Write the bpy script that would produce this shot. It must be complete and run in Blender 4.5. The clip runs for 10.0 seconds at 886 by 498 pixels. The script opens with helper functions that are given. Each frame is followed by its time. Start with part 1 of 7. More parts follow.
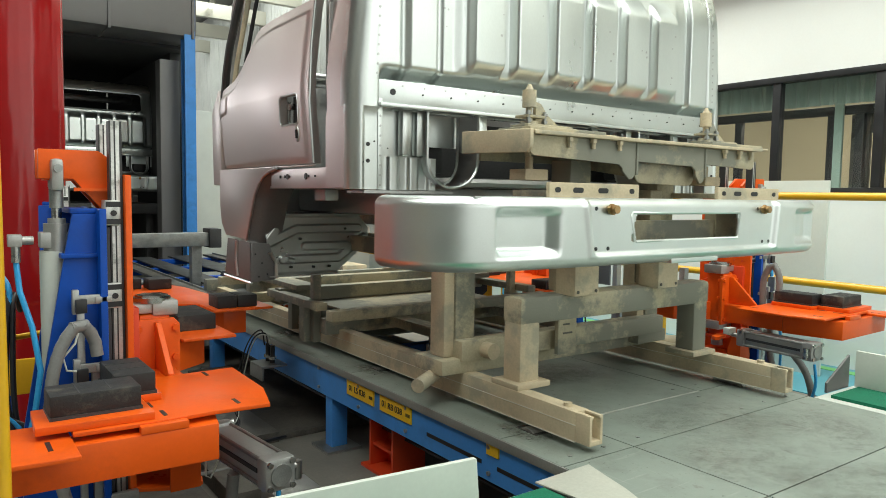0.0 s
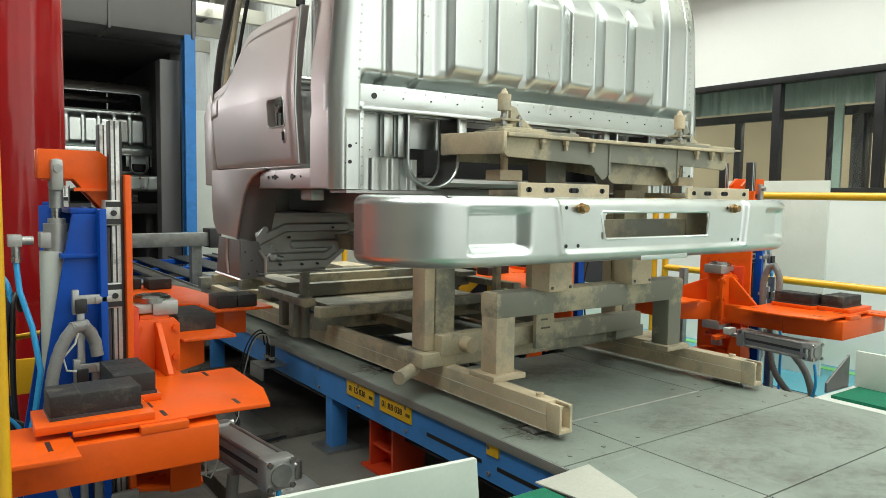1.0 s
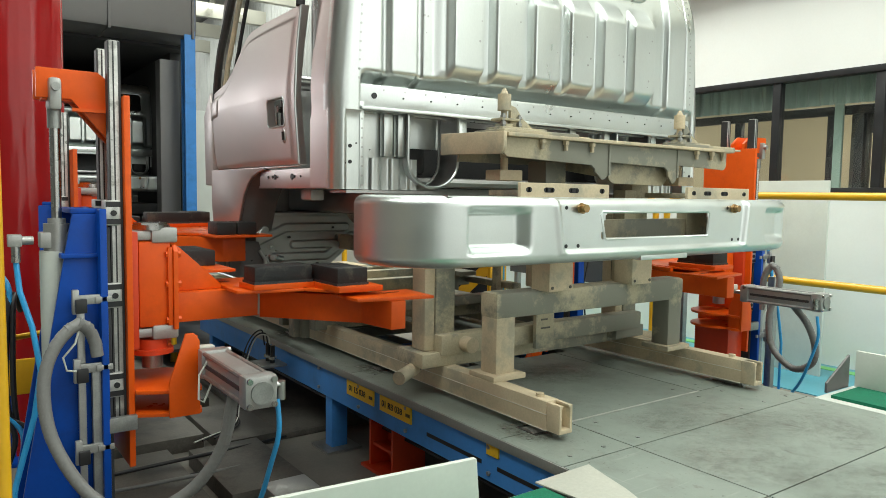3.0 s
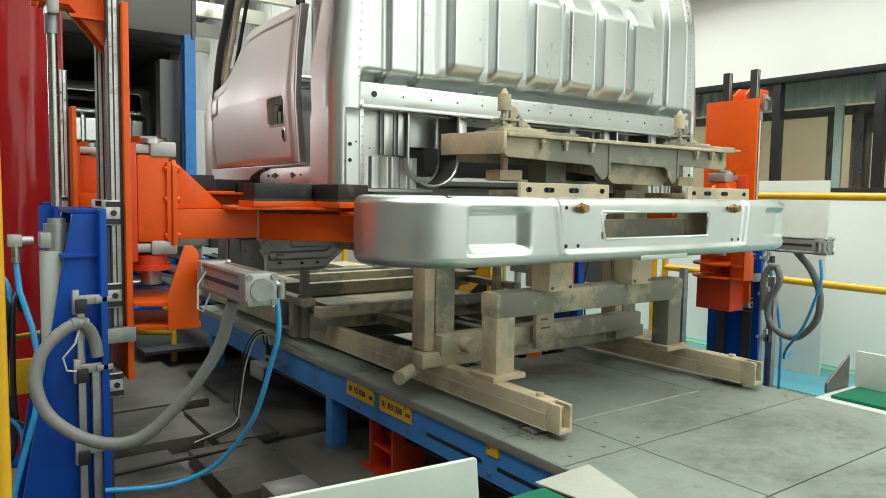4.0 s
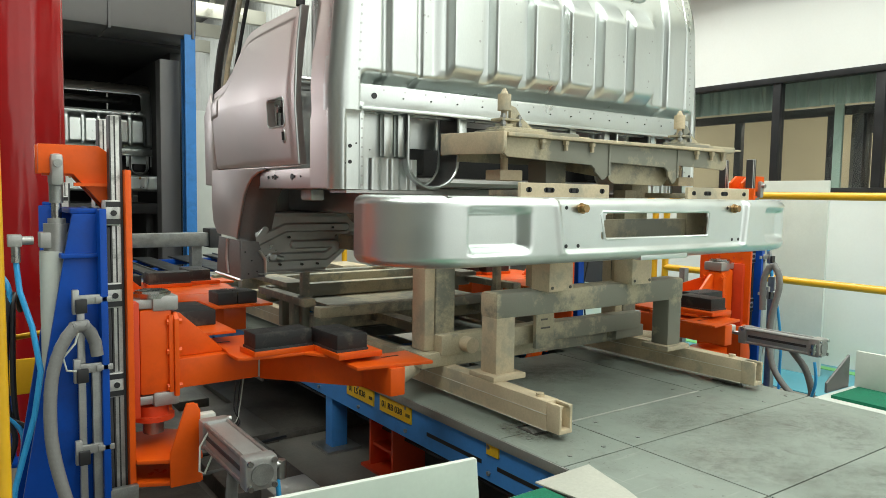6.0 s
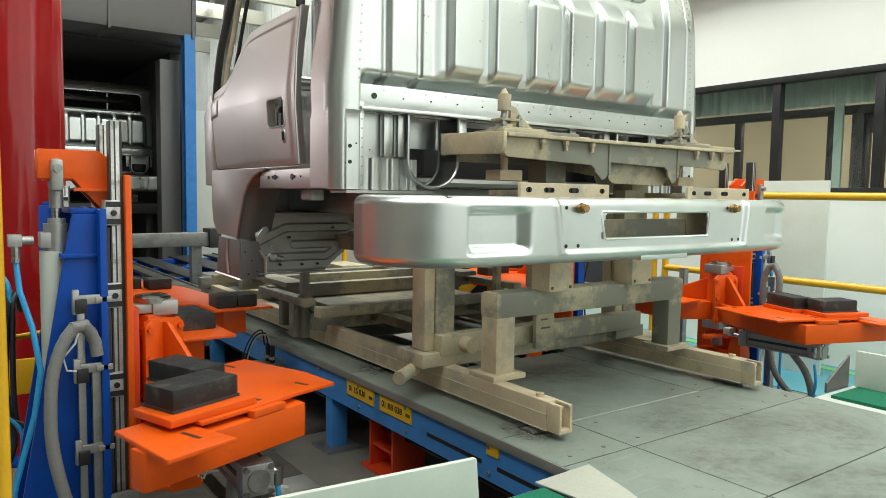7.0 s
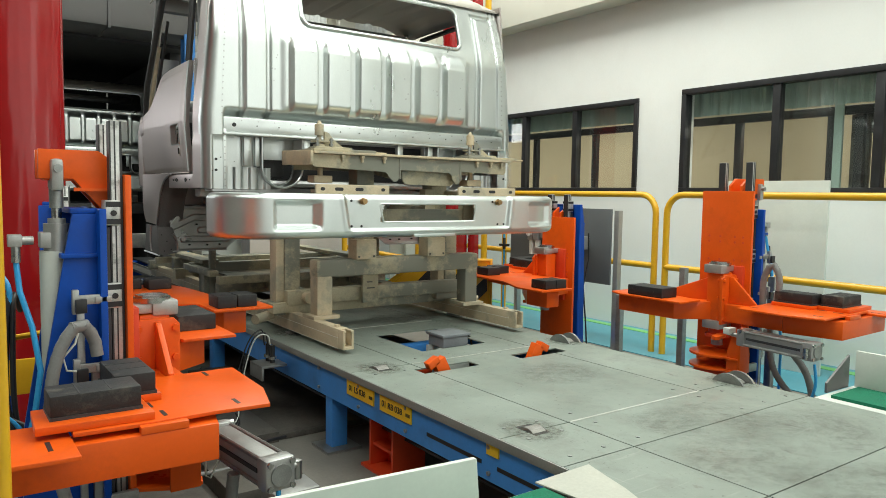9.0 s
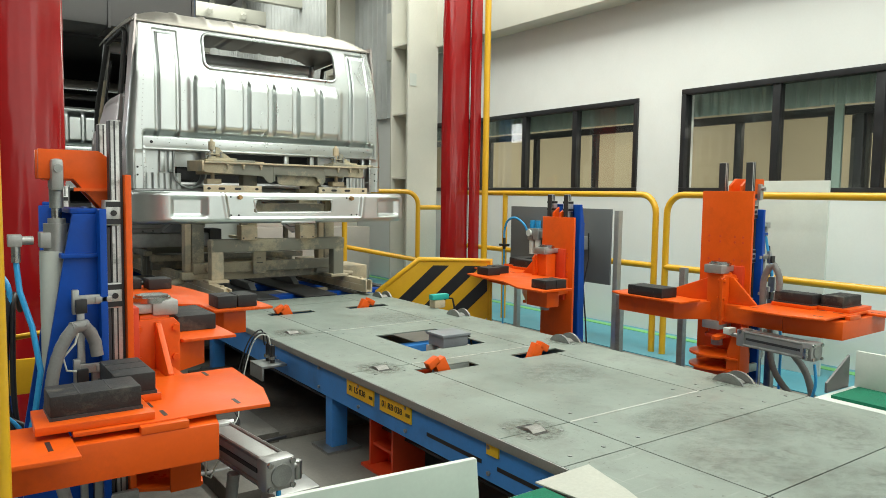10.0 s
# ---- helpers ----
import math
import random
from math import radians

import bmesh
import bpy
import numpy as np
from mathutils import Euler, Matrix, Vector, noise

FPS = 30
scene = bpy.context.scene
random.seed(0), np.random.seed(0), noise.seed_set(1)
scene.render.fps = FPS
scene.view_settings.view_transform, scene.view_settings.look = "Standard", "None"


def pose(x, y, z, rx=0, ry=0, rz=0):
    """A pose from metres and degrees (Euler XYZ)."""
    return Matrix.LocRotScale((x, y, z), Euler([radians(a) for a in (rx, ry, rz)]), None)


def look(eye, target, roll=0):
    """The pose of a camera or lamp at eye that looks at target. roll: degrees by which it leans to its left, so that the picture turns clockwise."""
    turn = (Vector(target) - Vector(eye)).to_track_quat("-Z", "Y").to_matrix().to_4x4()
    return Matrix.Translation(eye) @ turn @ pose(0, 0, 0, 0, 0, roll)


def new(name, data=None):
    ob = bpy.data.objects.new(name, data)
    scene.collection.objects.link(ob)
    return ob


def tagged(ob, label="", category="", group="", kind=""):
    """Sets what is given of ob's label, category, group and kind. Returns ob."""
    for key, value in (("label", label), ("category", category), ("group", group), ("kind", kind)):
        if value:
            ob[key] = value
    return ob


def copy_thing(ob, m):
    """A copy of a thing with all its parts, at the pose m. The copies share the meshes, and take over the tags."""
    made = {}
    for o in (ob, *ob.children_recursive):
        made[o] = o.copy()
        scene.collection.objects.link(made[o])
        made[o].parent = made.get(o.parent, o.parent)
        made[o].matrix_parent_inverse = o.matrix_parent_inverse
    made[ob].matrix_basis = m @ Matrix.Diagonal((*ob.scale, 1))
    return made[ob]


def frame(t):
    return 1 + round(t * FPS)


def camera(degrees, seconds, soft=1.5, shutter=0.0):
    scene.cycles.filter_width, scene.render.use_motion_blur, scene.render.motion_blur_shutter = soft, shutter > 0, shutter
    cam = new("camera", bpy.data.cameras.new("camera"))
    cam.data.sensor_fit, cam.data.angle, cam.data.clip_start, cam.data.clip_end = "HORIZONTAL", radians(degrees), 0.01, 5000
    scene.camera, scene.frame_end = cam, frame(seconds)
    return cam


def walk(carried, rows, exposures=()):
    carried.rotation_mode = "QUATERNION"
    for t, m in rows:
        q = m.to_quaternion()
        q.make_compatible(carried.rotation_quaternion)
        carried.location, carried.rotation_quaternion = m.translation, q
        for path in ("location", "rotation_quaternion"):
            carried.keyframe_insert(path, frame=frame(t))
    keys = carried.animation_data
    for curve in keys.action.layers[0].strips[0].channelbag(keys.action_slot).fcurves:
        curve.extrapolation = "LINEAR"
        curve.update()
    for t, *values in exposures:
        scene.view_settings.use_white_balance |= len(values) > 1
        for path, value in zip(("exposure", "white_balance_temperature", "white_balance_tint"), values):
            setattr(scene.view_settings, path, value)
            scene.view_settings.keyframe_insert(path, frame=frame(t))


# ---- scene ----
cam = camera(63.41, 10.0, 0.8, 0.15)
EYE = (0.0, 0.0, 1.17)
AIM = look(EYE, (0.5795, 0.8115, 1.17 - 0.0753), 0.85)
walk(cam, [(0, AIM), (10, AIM)], exposures=((0, 0.0), (6.5, 0.0), (9, -0.17), (10, -0.17)))

# ---- light ----
world = bpy.data.worlds.new("world")
scene.world = world
world.use_nodes = True
sky = world.node_tree.nodes.new("ShaderNodeTexSky")
sky.sky_type = "NISHITA"
sky.sun_disc = False
sky.sun_elevation, sky.sun_rotation = radians(50), radians(200)
back = world.node_tree.nodes["Background"]
back.inputs["Strength"].default_value = 0.1
world.node_tree.links.new(sky.outputs[0], back.inputs[0])


def area_lamp(name, m, sx, sy, watts, colour):
    data = bpy.data.lights.new(name, "AREA")
    data.shape, data.size, data.size_y, data.energy, data.color = "RECTANGLE", sx, sy, watts, colour
    ob = new(name, data)
    ob.matrix_basis = m
    return ob


FILL_TINT = (0.94, 1.0, 0.91)
# Unseen lamps assumed under the ceiling, placed to suit the brightness.
for lx, ly, lw in ((-1.2, 1.3, 125), (1.2, -1.0, 95), (3.9, -1.6, 135), (1.8, 2.2, 60), (3.5, 2.2, 88), (3.5, 5.2, 215), (3.9, 11.0, 95), (3.2, 15.5, 120), (-2.4, 10.5, 130)):
    area_lamp("ceiling_lamp", look((lx, ly, 4.86), (lx, ly + 0.001, 0)), 1.7, 3.2, lw, FILL_TINT)
# Added fill lamp behind the camera; no doorway is known there.
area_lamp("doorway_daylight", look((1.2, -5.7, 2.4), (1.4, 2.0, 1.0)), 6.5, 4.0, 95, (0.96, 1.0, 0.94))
# Added fill lamp near the east wall; no opening is known there.
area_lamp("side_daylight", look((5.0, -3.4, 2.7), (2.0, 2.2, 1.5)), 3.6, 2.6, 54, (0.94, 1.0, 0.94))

# Added far fill lamp that gives the cab door its bright reflection.
area_lamp("north_daylight", look((-4.0, 18.7, 3.9), (0.8, 3.2, 1.6)), 6.5, 1.9, 340, (0.97, 1.0, 1.0))


# ---- materials ----
def material(name, base, rough=0.5, metal=0.0, vary=0.12, scale=6.0, grain=0.05, fine=120.0, bump=0.05, coat=0.0, dirt=None, dirt_amount=0.0, stretch=(1, 1, 1), spec=0.5, edge=(0.52, 0.72)):
    """Paint, metal or stone: two scales of colour variation, uneven gloss and fine relief; dirt is a second colour in patches."""
    m = bpy.data.materials.new(name)
    m.use_nodes = True
    n, l = m.node_tree.nodes, m.node_tree.links
    p = n["Principled BSDF"]
    tc, mp = n.new("ShaderNodeTexCoord"), n.new("ShaderNodeMapping")
    mp.inputs["Scale"].default_value = stretch
    l.new(tc.outputs["Object"], mp.inputs["Vector"])

    def noise_node(s, detail, rough_=0.6):
        t = n.new("ShaderNodeTexNoise")
        t.inputs["Scale"].default_value, t.inputs["Detail"].default_value, t.inputs["Roughness"].default_value = s, detail, rough_
        l.new(mp.outputs[0], t.inputs["Vector"])
        return t

    big, small = noise_node(scale, 5), noise_node(fine, 3)

    def mix(kind, fac, a, b):
        x = n.new("ShaderNodeMix")
        x.data_type, x.blend_type = "RGBA", kind
        for sock, val in ((x.inputs[0], fac), (x.inputs[6], a), (x.inputs[7], b)):
            if isinstance(val, (int, float)):
                sock.default_value = val
            elif isinstance(val, tuple):
                sock.default_value = (*val, 1)
            else:
                l.new(val, sock)
        return x.outputs[2]

    def ramp(src, lo, hi, a, b):
        r = n.new("ShaderNodeMapRange")
        for k, v in zip(("From Min", "From Max", "To Min", "To Max"), (lo, hi, a, b)):
            r.inputs[k].default_value = v
        l.new(src, r.inputs["Value"])
        return r.outputs[0]

    dark = tuple(c * (1 - vary) for c in base)
    light = tuple(min(1, c * (1 + vary)) for c in base)
    col = mix("MIX", ramp(big.outputs[0], 0.3, 0.7, 0, 1), dark, light)
    col = mix("MIX", ramp(small.outputs[0], 0.35, 0.65, 0, grain * 4), col, tuple(c * 0.6 for c in base))
    if dirt:
        spots = noise_node(scale * 0.7, 8, 0.7)
        col = mix("MIX", ramp(spots.outputs[0], edge[0], edge[1], 0, dirt_amount), col, dirt)
    l.new(col, p.inputs["Base Color"])
    l.new(ramp(big.outputs[0], 0.3, 0.7, max(0.02, rough - 0.07), min(1, rough + 0.1)), p.inputs["Roughness"])
    p.inputs["Metallic"].default_value = metal
    p.inputs["Coat Weight"].default_value = coat
    p.inputs["Specular IOR Level"].default_value = spec
    if bump:
        b = n.new("ShaderNodeBump")
        b.inputs["Strength"].default_value, b.inputs["Distance"].default_value = bump, 0.004
        l.new(small.outputs[0], b.inputs["Height"])
        l.new(b.outputs[0], p.inputs["Normal"])
    return m


def glass(name, tint, rough=0.02):
    m = bpy.data.materials.new(name)
    m.use_nodes = True
    p = m.node_tree.nodes["Principled BSDF"]
    p.inputs["Base Color"].default_value = (*tint, 1)
    p.inputs["Roughness"].default_value = rough
    p.inputs["Transmission Weight"].default_value = 1.0
    p.inputs["IOR"].default_value = 1.45
    return m


def glow(name, colour, strength):
    m = bpy.data.materials.new(name)
    m.use_nodes = True
    p = m.node_tree.nodes["Principled BSDF"]
    p.inputs["Base Color"].default_value = (*colour, 1)
    p.inputs["Emission Color"].default_value = (*colour, 1)
    p.inputs["Emission Strength"].default_value = strength
    return m


STEEL = material("bare_sheet_steel", (0.64, 0.672, 0.66), 0.31, 1.0, 0.06, 3.0, 0.02, 260, 0.02, stretch=(1, 1, 0.3))
DOOR_STEEL = material("brushed_door_steel", (0.62, 0.555, 0.54), 0.4, 1.0, 0.06, 2.0, 0.02, 300, 0.015)
STEEL_DARK = material("dull_sheet_steel", (0.5, 0.5, 0.5), 0.4, 1.0, 0.12, 5.0, 0.05, 200, 0.03)
HOUSE_STEEL = material("phosphated_sheet", (0.48, 0.49, 0.485), 0.32, 0.75, 0.1, 6.0, 0.04, 200, 0.03)
RAIL_STEEL = material("ground_rail_steel", (0.62, 0.62, 0.6), 0.34, 0.7, 0.25, 14.0, 0.08, 120, 0.04, 0, (0.2, 0.19, 0.18), 0.7, edge=(0.56, 0.64))
ROOF_STEEL = material("primed_roof_steel", (0.4, 0.37, 0.33), 0.45, 0.6, 0.1, 4.0)
BUMPER_STEEL = material("satin_bumper_steel", (0.745, 0.785, 0.775), 0.35, 1.0, 0.05, 4.0, 0.02, 300, 0.015)
BRASS = material("dull_brass", (0.42, 0.27, 0.13), 0.4, 1.0, 0.15, 20.0)
CHROME = material("polished_rod", (0.45, 0.45, 0.44), 0.25, 1.0, 0.04, 8.0, 0.01, 100, 0.0)
ALU = material("cast_aluminium", (0.43, 0.43, 0.42), 0.38, 0.65, 0.1, 20.0, 0.06, 300, 0.05)
ZINC = material("galvanised_steel", (0.36, 0.37, 0.36), 0.45, 0.85, 0.18, 25.0, 0.08, 250, 0.04)
ORANGE = material("orange_paint", (0.74, 0.098, 0.006), 0.34, 0, 0.08, 5.0, 0.02, 90, 0.05, 0.0, (0.3, 0.04, 0.01), 0.4, spec=0.3)
RED_ORANGE = material("red_orange_paint", (0.62, 0.055, 0.012), 0.45, 0, 0.1, 6.0, 0.02, 90, 0.05, 0.0, (0.2, 0.03, 0.01), 0.3)
BLUE = material("royal_blue_paint", (0.002, 0.06, 0.36), 0.36, 0, 0.12, 4.0, 0.03, 110, 0.05, 0.0, (0.01, 0.02, 0.07), 0.5, spec=0.25)
BEAM_BLUE = material("light_blue_paint", (0.06, 0.26, 0.68), 0.42, 0, 0.1, 5.0, 0.03, 120, 0.04, 0.0, (0.03, 0.06, 0.12), 0.4, spec=0.3)
SKID = material("overspray_steel", (0.47, 0.415, 0.29), 0.55, 0.1, 0.18, 3.2, 0.08, 130, 0.18, 0, (0.20, 0.205, 0.175), 0.9, edge=(0.46, 0.53))
SKID_LIGHT = material("cream_overspray", (0.56, 0.465, 0.32), 0.58, 0, 0.15, 5.0, 0.06, 140, 0.15, 0, (0.31, 0.295, 0.23), 0.75, edge=(0.5, 0.6))


def deck_material():
    """Worn grey-green steel decking: broad cloudy wear, stains, specks and fine scratches; each plate a shade of its own."""
    m = bpy.data.materials.new("worn_deck_plate")
    m.use_nodes = True
    n, l = m.node_tree.nodes, m.node_tree.links
    p = n["Principled BSDF"]
    tc = n.new("ShaderNodeTexCoord")

    def noise_at(scale, detail, rough, stretch=(1, 1, 1), turn=0.0):
        mp, t = n.new("ShaderNodeMapping"), n.new("ShaderNodeTexNoise")
        mp.inputs["Scale"].default_value, mp.inputs["Rotation"].default_value = stretch, (0, 0, turn)
        t.inputs["Scale"].default_value, t.inputs["Detail"].default_value, t.inputs["Roughness"].default_value = scale, detail, rough
        l.new(tc.outputs["Object"], mp.inputs["Vector"])
        l.new(mp.outputs[0], t.inputs["Vector"])
        return t.outputs[0]

    def span(src, lo, hi, a, b):
        r = n.new("ShaderNodeMapRange")
        for k, v in zip(("From Min", "From Max", "To Min", "To Max"), (lo, hi, a, b)):
            r.inputs[k].default_value = v
        l.new(src, r.inputs["Value"])
        return r.outputs[0]

    def over(fac, under, colour):
        x = n.new("ShaderNodeMix")
        x.data_type = "RGBA"
        l.new(fac, x.inputs[0])
        if isinstance(under, tuple):
            x.inputs[6].default_value = (*under, 1)
        else:
            l.new(under, x.inputs[6])
        x.inputs[7].default_value = (*colour, 1)
        return x.outputs[2]

    col = over(span(noise_at(1.6, 5, 0.6), 0.35, 0.65, 0, 1), (0.208, 0.242, 0.214), (0.266, 0.305, 0.27))
    info = n.new("ShaderNodeObjectInfo")
    col = over(span(info.outputs["Random"], 0, 1, 0, 0.35), col, (0.180, 0.208, 0.186))
    col = over(span(noise_at(4.0, 9, 0.72), 0.54, 0.66, 0, 0.4), col, (0.15, 0.155, 0.138))
    col = over(span(noise_at(17.0, 9, 0.75, (1, 0.5, 1)), 0.60, 0.68, 0, 0.7), col, (0.12, 0.10, 0.09))
    col = over(span(noise_at(70.0, 3, 0.6), 0.66, 0.72, 0, 0.7), col, (0.07, 0.07, 0.065))
    col = over(span(noise_at(55.0, 4, 0.6, (0.06, 1, 1), 0.35), 0.64, 0.72, 0, 0.28), col, (0.40, 0.41, 0.38))
    col = over(span(noise_at(48.0, 4, 0.6, (1, 0.05, 1), 0.1), 0.65, 0.73, 0, 0.25), col, (0.40, 0.41, 0.38))
    l.new(col, p.inputs["Base Color"])
    l.new(span(noise_at(3.0, 6, 0.65), 0.35, 0.65, 0.36, 0.6), p.inputs["Roughness"])
    p.inputs["Metallic"].default_value = 0.1
    b = n.new("ShaderNodeBump")
    b.inputs["Strength"].default_value, b.inputs["Distance"].default_value = 0.12, 0.004
    l.new(noise_at(180.0, 3, 0.6), b.inputs["Height"])
    l.new(b.outputs[0], p.inputs["Normal"])
    return m


PLATE = deck_material()
# Lighter than the deck, for the thin strips along its cross seams.
BRIGHT_EDGE = material("light_plate_edge", (0.55, 0.56, 0.53), 0.4, 0.6, 0.2, 12.0)
PLATE_EDGE = material("plate_edge", (0.3, 0.31, 0.29), 0.5, 0.4, 0.12, 6.0)
RUBBER = material("black_rubber", (0.014, 0.014, 0.015), 0.6, 0, 0.3, 14.0, 0.1, 160, 0.25, 0, (0.10, 0.09, 0.072), 0.6, edge=(0.54, 0.66))
HOSE_GREY = material("grey_hose", (0.2, 0.2, 0.195), 0.55, 0, 0.1, 10.0)
AIR_BLUE = material("blue_air_tube", (0.03, 0.3, 0.62), 0.3, 0, 0.05, 10.0)
# Black and dark metal also colour sheets that stand in for shade.
BLACK = material("black_plastic_and_shade", (0.018, 0.018, 0.02), 0.4, 0, 0.2, 10.0)
DARK_METAL_SHADE = material("dark_machinery_and_shade", (0.06, 0.06, 0.062), 0.55, 0.4, 0.25, 4.0, 0.08, 90, 0.08)
YELLOW = material("yellow_paint", (0.72, 0.39, 0.012), 0.35, 0, 0.07, 5.0, 0.02, 100, 0.03, 0.2)
LABEL_YELLOW = material("yellow_label", (0.8, 0.5, 0.02), 0.4, 0, 0.04, 8.0)
RED = material("glossy_red_wrap", (0.30, 0.009, 0.010), 0.12, 0, 0.15, 2.0, 0.02, 40, 0.05, 0.0)
WALL_WHITE = material("white_wall_paint", (0.78, 0.78, 0.76), 0.6, 0, 0.03, 1.2, 0.01, 60, 0.04, 0, (0.6, 0.59, 0.56), 0.2)
CREAM = material("cream_paint", (0.68, 0.66, 0.58), 0.5, 0, 0.04, 2.0)
CEILING_GREY = material("roof_sheet", (0.28, 0.28, 0.27), 0.6, 0, 0.06, 1.0)
FAR_WALL = material("hall_wall", (0.36, 0.36, 0.345), 0.6, 0, 0.06, 1.0)
PALE_STONE = material("pinkish_plaster", (0.62, 0.55, 0.49), 0.7, 0, 0.08, 3.0)
CONCRETE = material("grey_floor", (0.20, 0.187, 0.165), 0.6, 0, 0.3, 1.5, 0.06, 70, 0.1, 0, (0.12, 0.115, 0.105), 0.6)
PIT_PLATE = material("pit_plate", (0.14, 0.13, 0.114), 0.5, 0.3, 0.3, 5.0, 0.1, 120, 0.15, 0, (0.05, 0.048, 0.043), 0.75, edge=(0.46, 0.62))
TEAL = material("teal_floor_paint", (0.09, 0.33, 0.42), 0.4, 0, 0.06, 2.0)
GREEN_LINE = material("green_floor_line", (0.2, 0.55, 0.16), 0.45, 0, 0.06, 4.0)
MAT_GREEN = material("green_mat", (0.005, 0.16, 0.085), 0.95, 0, 0.2, 30.0, 0.12, 260, 0.6)
WHITE_PAINT = material("white_metal_paint", (0.62, 0.65, 0.6), 0.45, 0, 0.05, 3.0, 0.02, 90, 0.03, 0, (0.45, 0.46, 0.43), 0.25)
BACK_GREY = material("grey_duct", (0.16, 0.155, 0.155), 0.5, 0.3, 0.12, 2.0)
BOOTH_SHADE = material("dark_booth", (0.045, 0.045, 0.047), 0.7, 0, 0.2, 2.0)
GREY_PANEL = material("grey_panel", (0.17, 0.18, 0.185), 0.45, 0.3, 0.06, 4.0)
ROOM_CREAM = material("room_beyond", (0.52, 0.46, 0.33), 0.7, 0, 0.05, 1.0)
SHEET_WHITE = material("translucent_sheeting", (0.6, 0.61, 0.6), 0.5, 0, 0.08, 3.0)
FLUTED = material("fluted_green_sheet", (0.34, 0.43, 0.38), 0.4, 0.1, 0.1, 3.0)
DARK_CABINET = material("dark_office_cabinet", (0.075, 0.07, 0.062), 0.3, 0, 0.2, 3.0)
WORN_CREAM = material("worn_cream_board", (0.45, 0.45, 0.395), 0.55, 0, 0.08, 6.0, 0.05, 120, 0.08, 0, (0.33, 0.32, 0.28), 0.5)
PANE = glass("window_glass", (0.8, 0.85, 0.83))
TEAL_CLOTH = material("turquoise_plastic", (0.02, 0.42, 0.36), 0.5)
BOX_GREY = material("grey_enclosure", (0.25, 0.27, 0.29), 0.45)
def stain(name, colour, density):
    """Grime that fades out unevenly round the centre of its patch."""
    m = bpy.data.materials.new(name)
    m.use_nodes = True
    n, l = m.node_tree.nodes, m.node_tree.links
    p = n["Principled BSDF"]
    p.inputs["Base Color"].default_value = (*colour, 1)
    p.inputs["Roughness"].default_value = 0.6
    tc = n.new("ShaderNodeTexCoord")
    span, tex, fade, mul = n.new("ShaderNodeVectorMath"), n.new("ShaderNodeTexNoise"), n.new("ShaderNodeMapRange"), n.new("ShaderNodeMath")
    span.operation, mul.operation = "LENGTH", "MULTIPLY"
    l.new(tc.outputs["Object"], span.inputs[0])
    l.new(tc.outputs["Object"], tex.inputs["Vector"])
    tex.inputs["Scale"].default_value, tex.inputs["Detail"].default_value, tex.inputs["Roughness"].default_value = 14.0, 8.0, 0.7
    add = n.new("ShaderNodeMath")
    add.operation = "MULTIPLY_ADD"
    l.new(tex.outputs[0], add.inputs[0])
    add.inputs[1].default_value = 0.10
    l.new(span.outputs["Value"], add.inputs[2])
    fade.inputs["From Min"].default_value, fade.inputs["From Max"].default_value = 0.205, 0.15
    l.new(add.outputs[0], fade.inputs["Value"])
    mul.inputs[1].default_value = density
    l.new(fade.outputs[0], mul.inputs[0])
    speck, spread, both = n.new("ShaderNodeTexNoise"), n.new("ShaderNodeMapRange"), n.new("ShaderNodeMath")
    speck.inputs["Scale"].default_value, speck.inputs["Detail"].default_value, speck.inputs["Roughness"].default_value = 30.0, 9.0, 0.75
    spread.inputs["From Min"].default_value, spread.inputs["From Max"].default_value, spread.inputs["To Min"].default_value = 0.44, 0.60, 0.15
    both.operation = "MULTIPLY"
    l.new(tc.outputs["Object"], speck.inputs["Vector"])
    l.new(speck.outputs[0], spread.inputs["Value"])
    l.new(mul.outputs[0], both.inputs[0])
    l.new(spread.outputs[0], both.inputs[1])
    l.new(both.outputs[0], p.inputs["Alpha"])
    return m


GRIME = stain("roller_grime", (0.12, 0.115, 0.09), 0.6)
ROLLER = material("scored_roller_steel", (0.32, 0.31, 0.29), 0.5, 0.6, 0.3, 30.0, 0.15, 180, 0.5, stretch=(1, 4, 1))
SCUFF = stain("deck_scuffs", (0.075, 0.055, 0.045), 0.27)
STRIP_GLOW = glow("strip_glow", (1.0, 0.97, 0.9), 6.0)


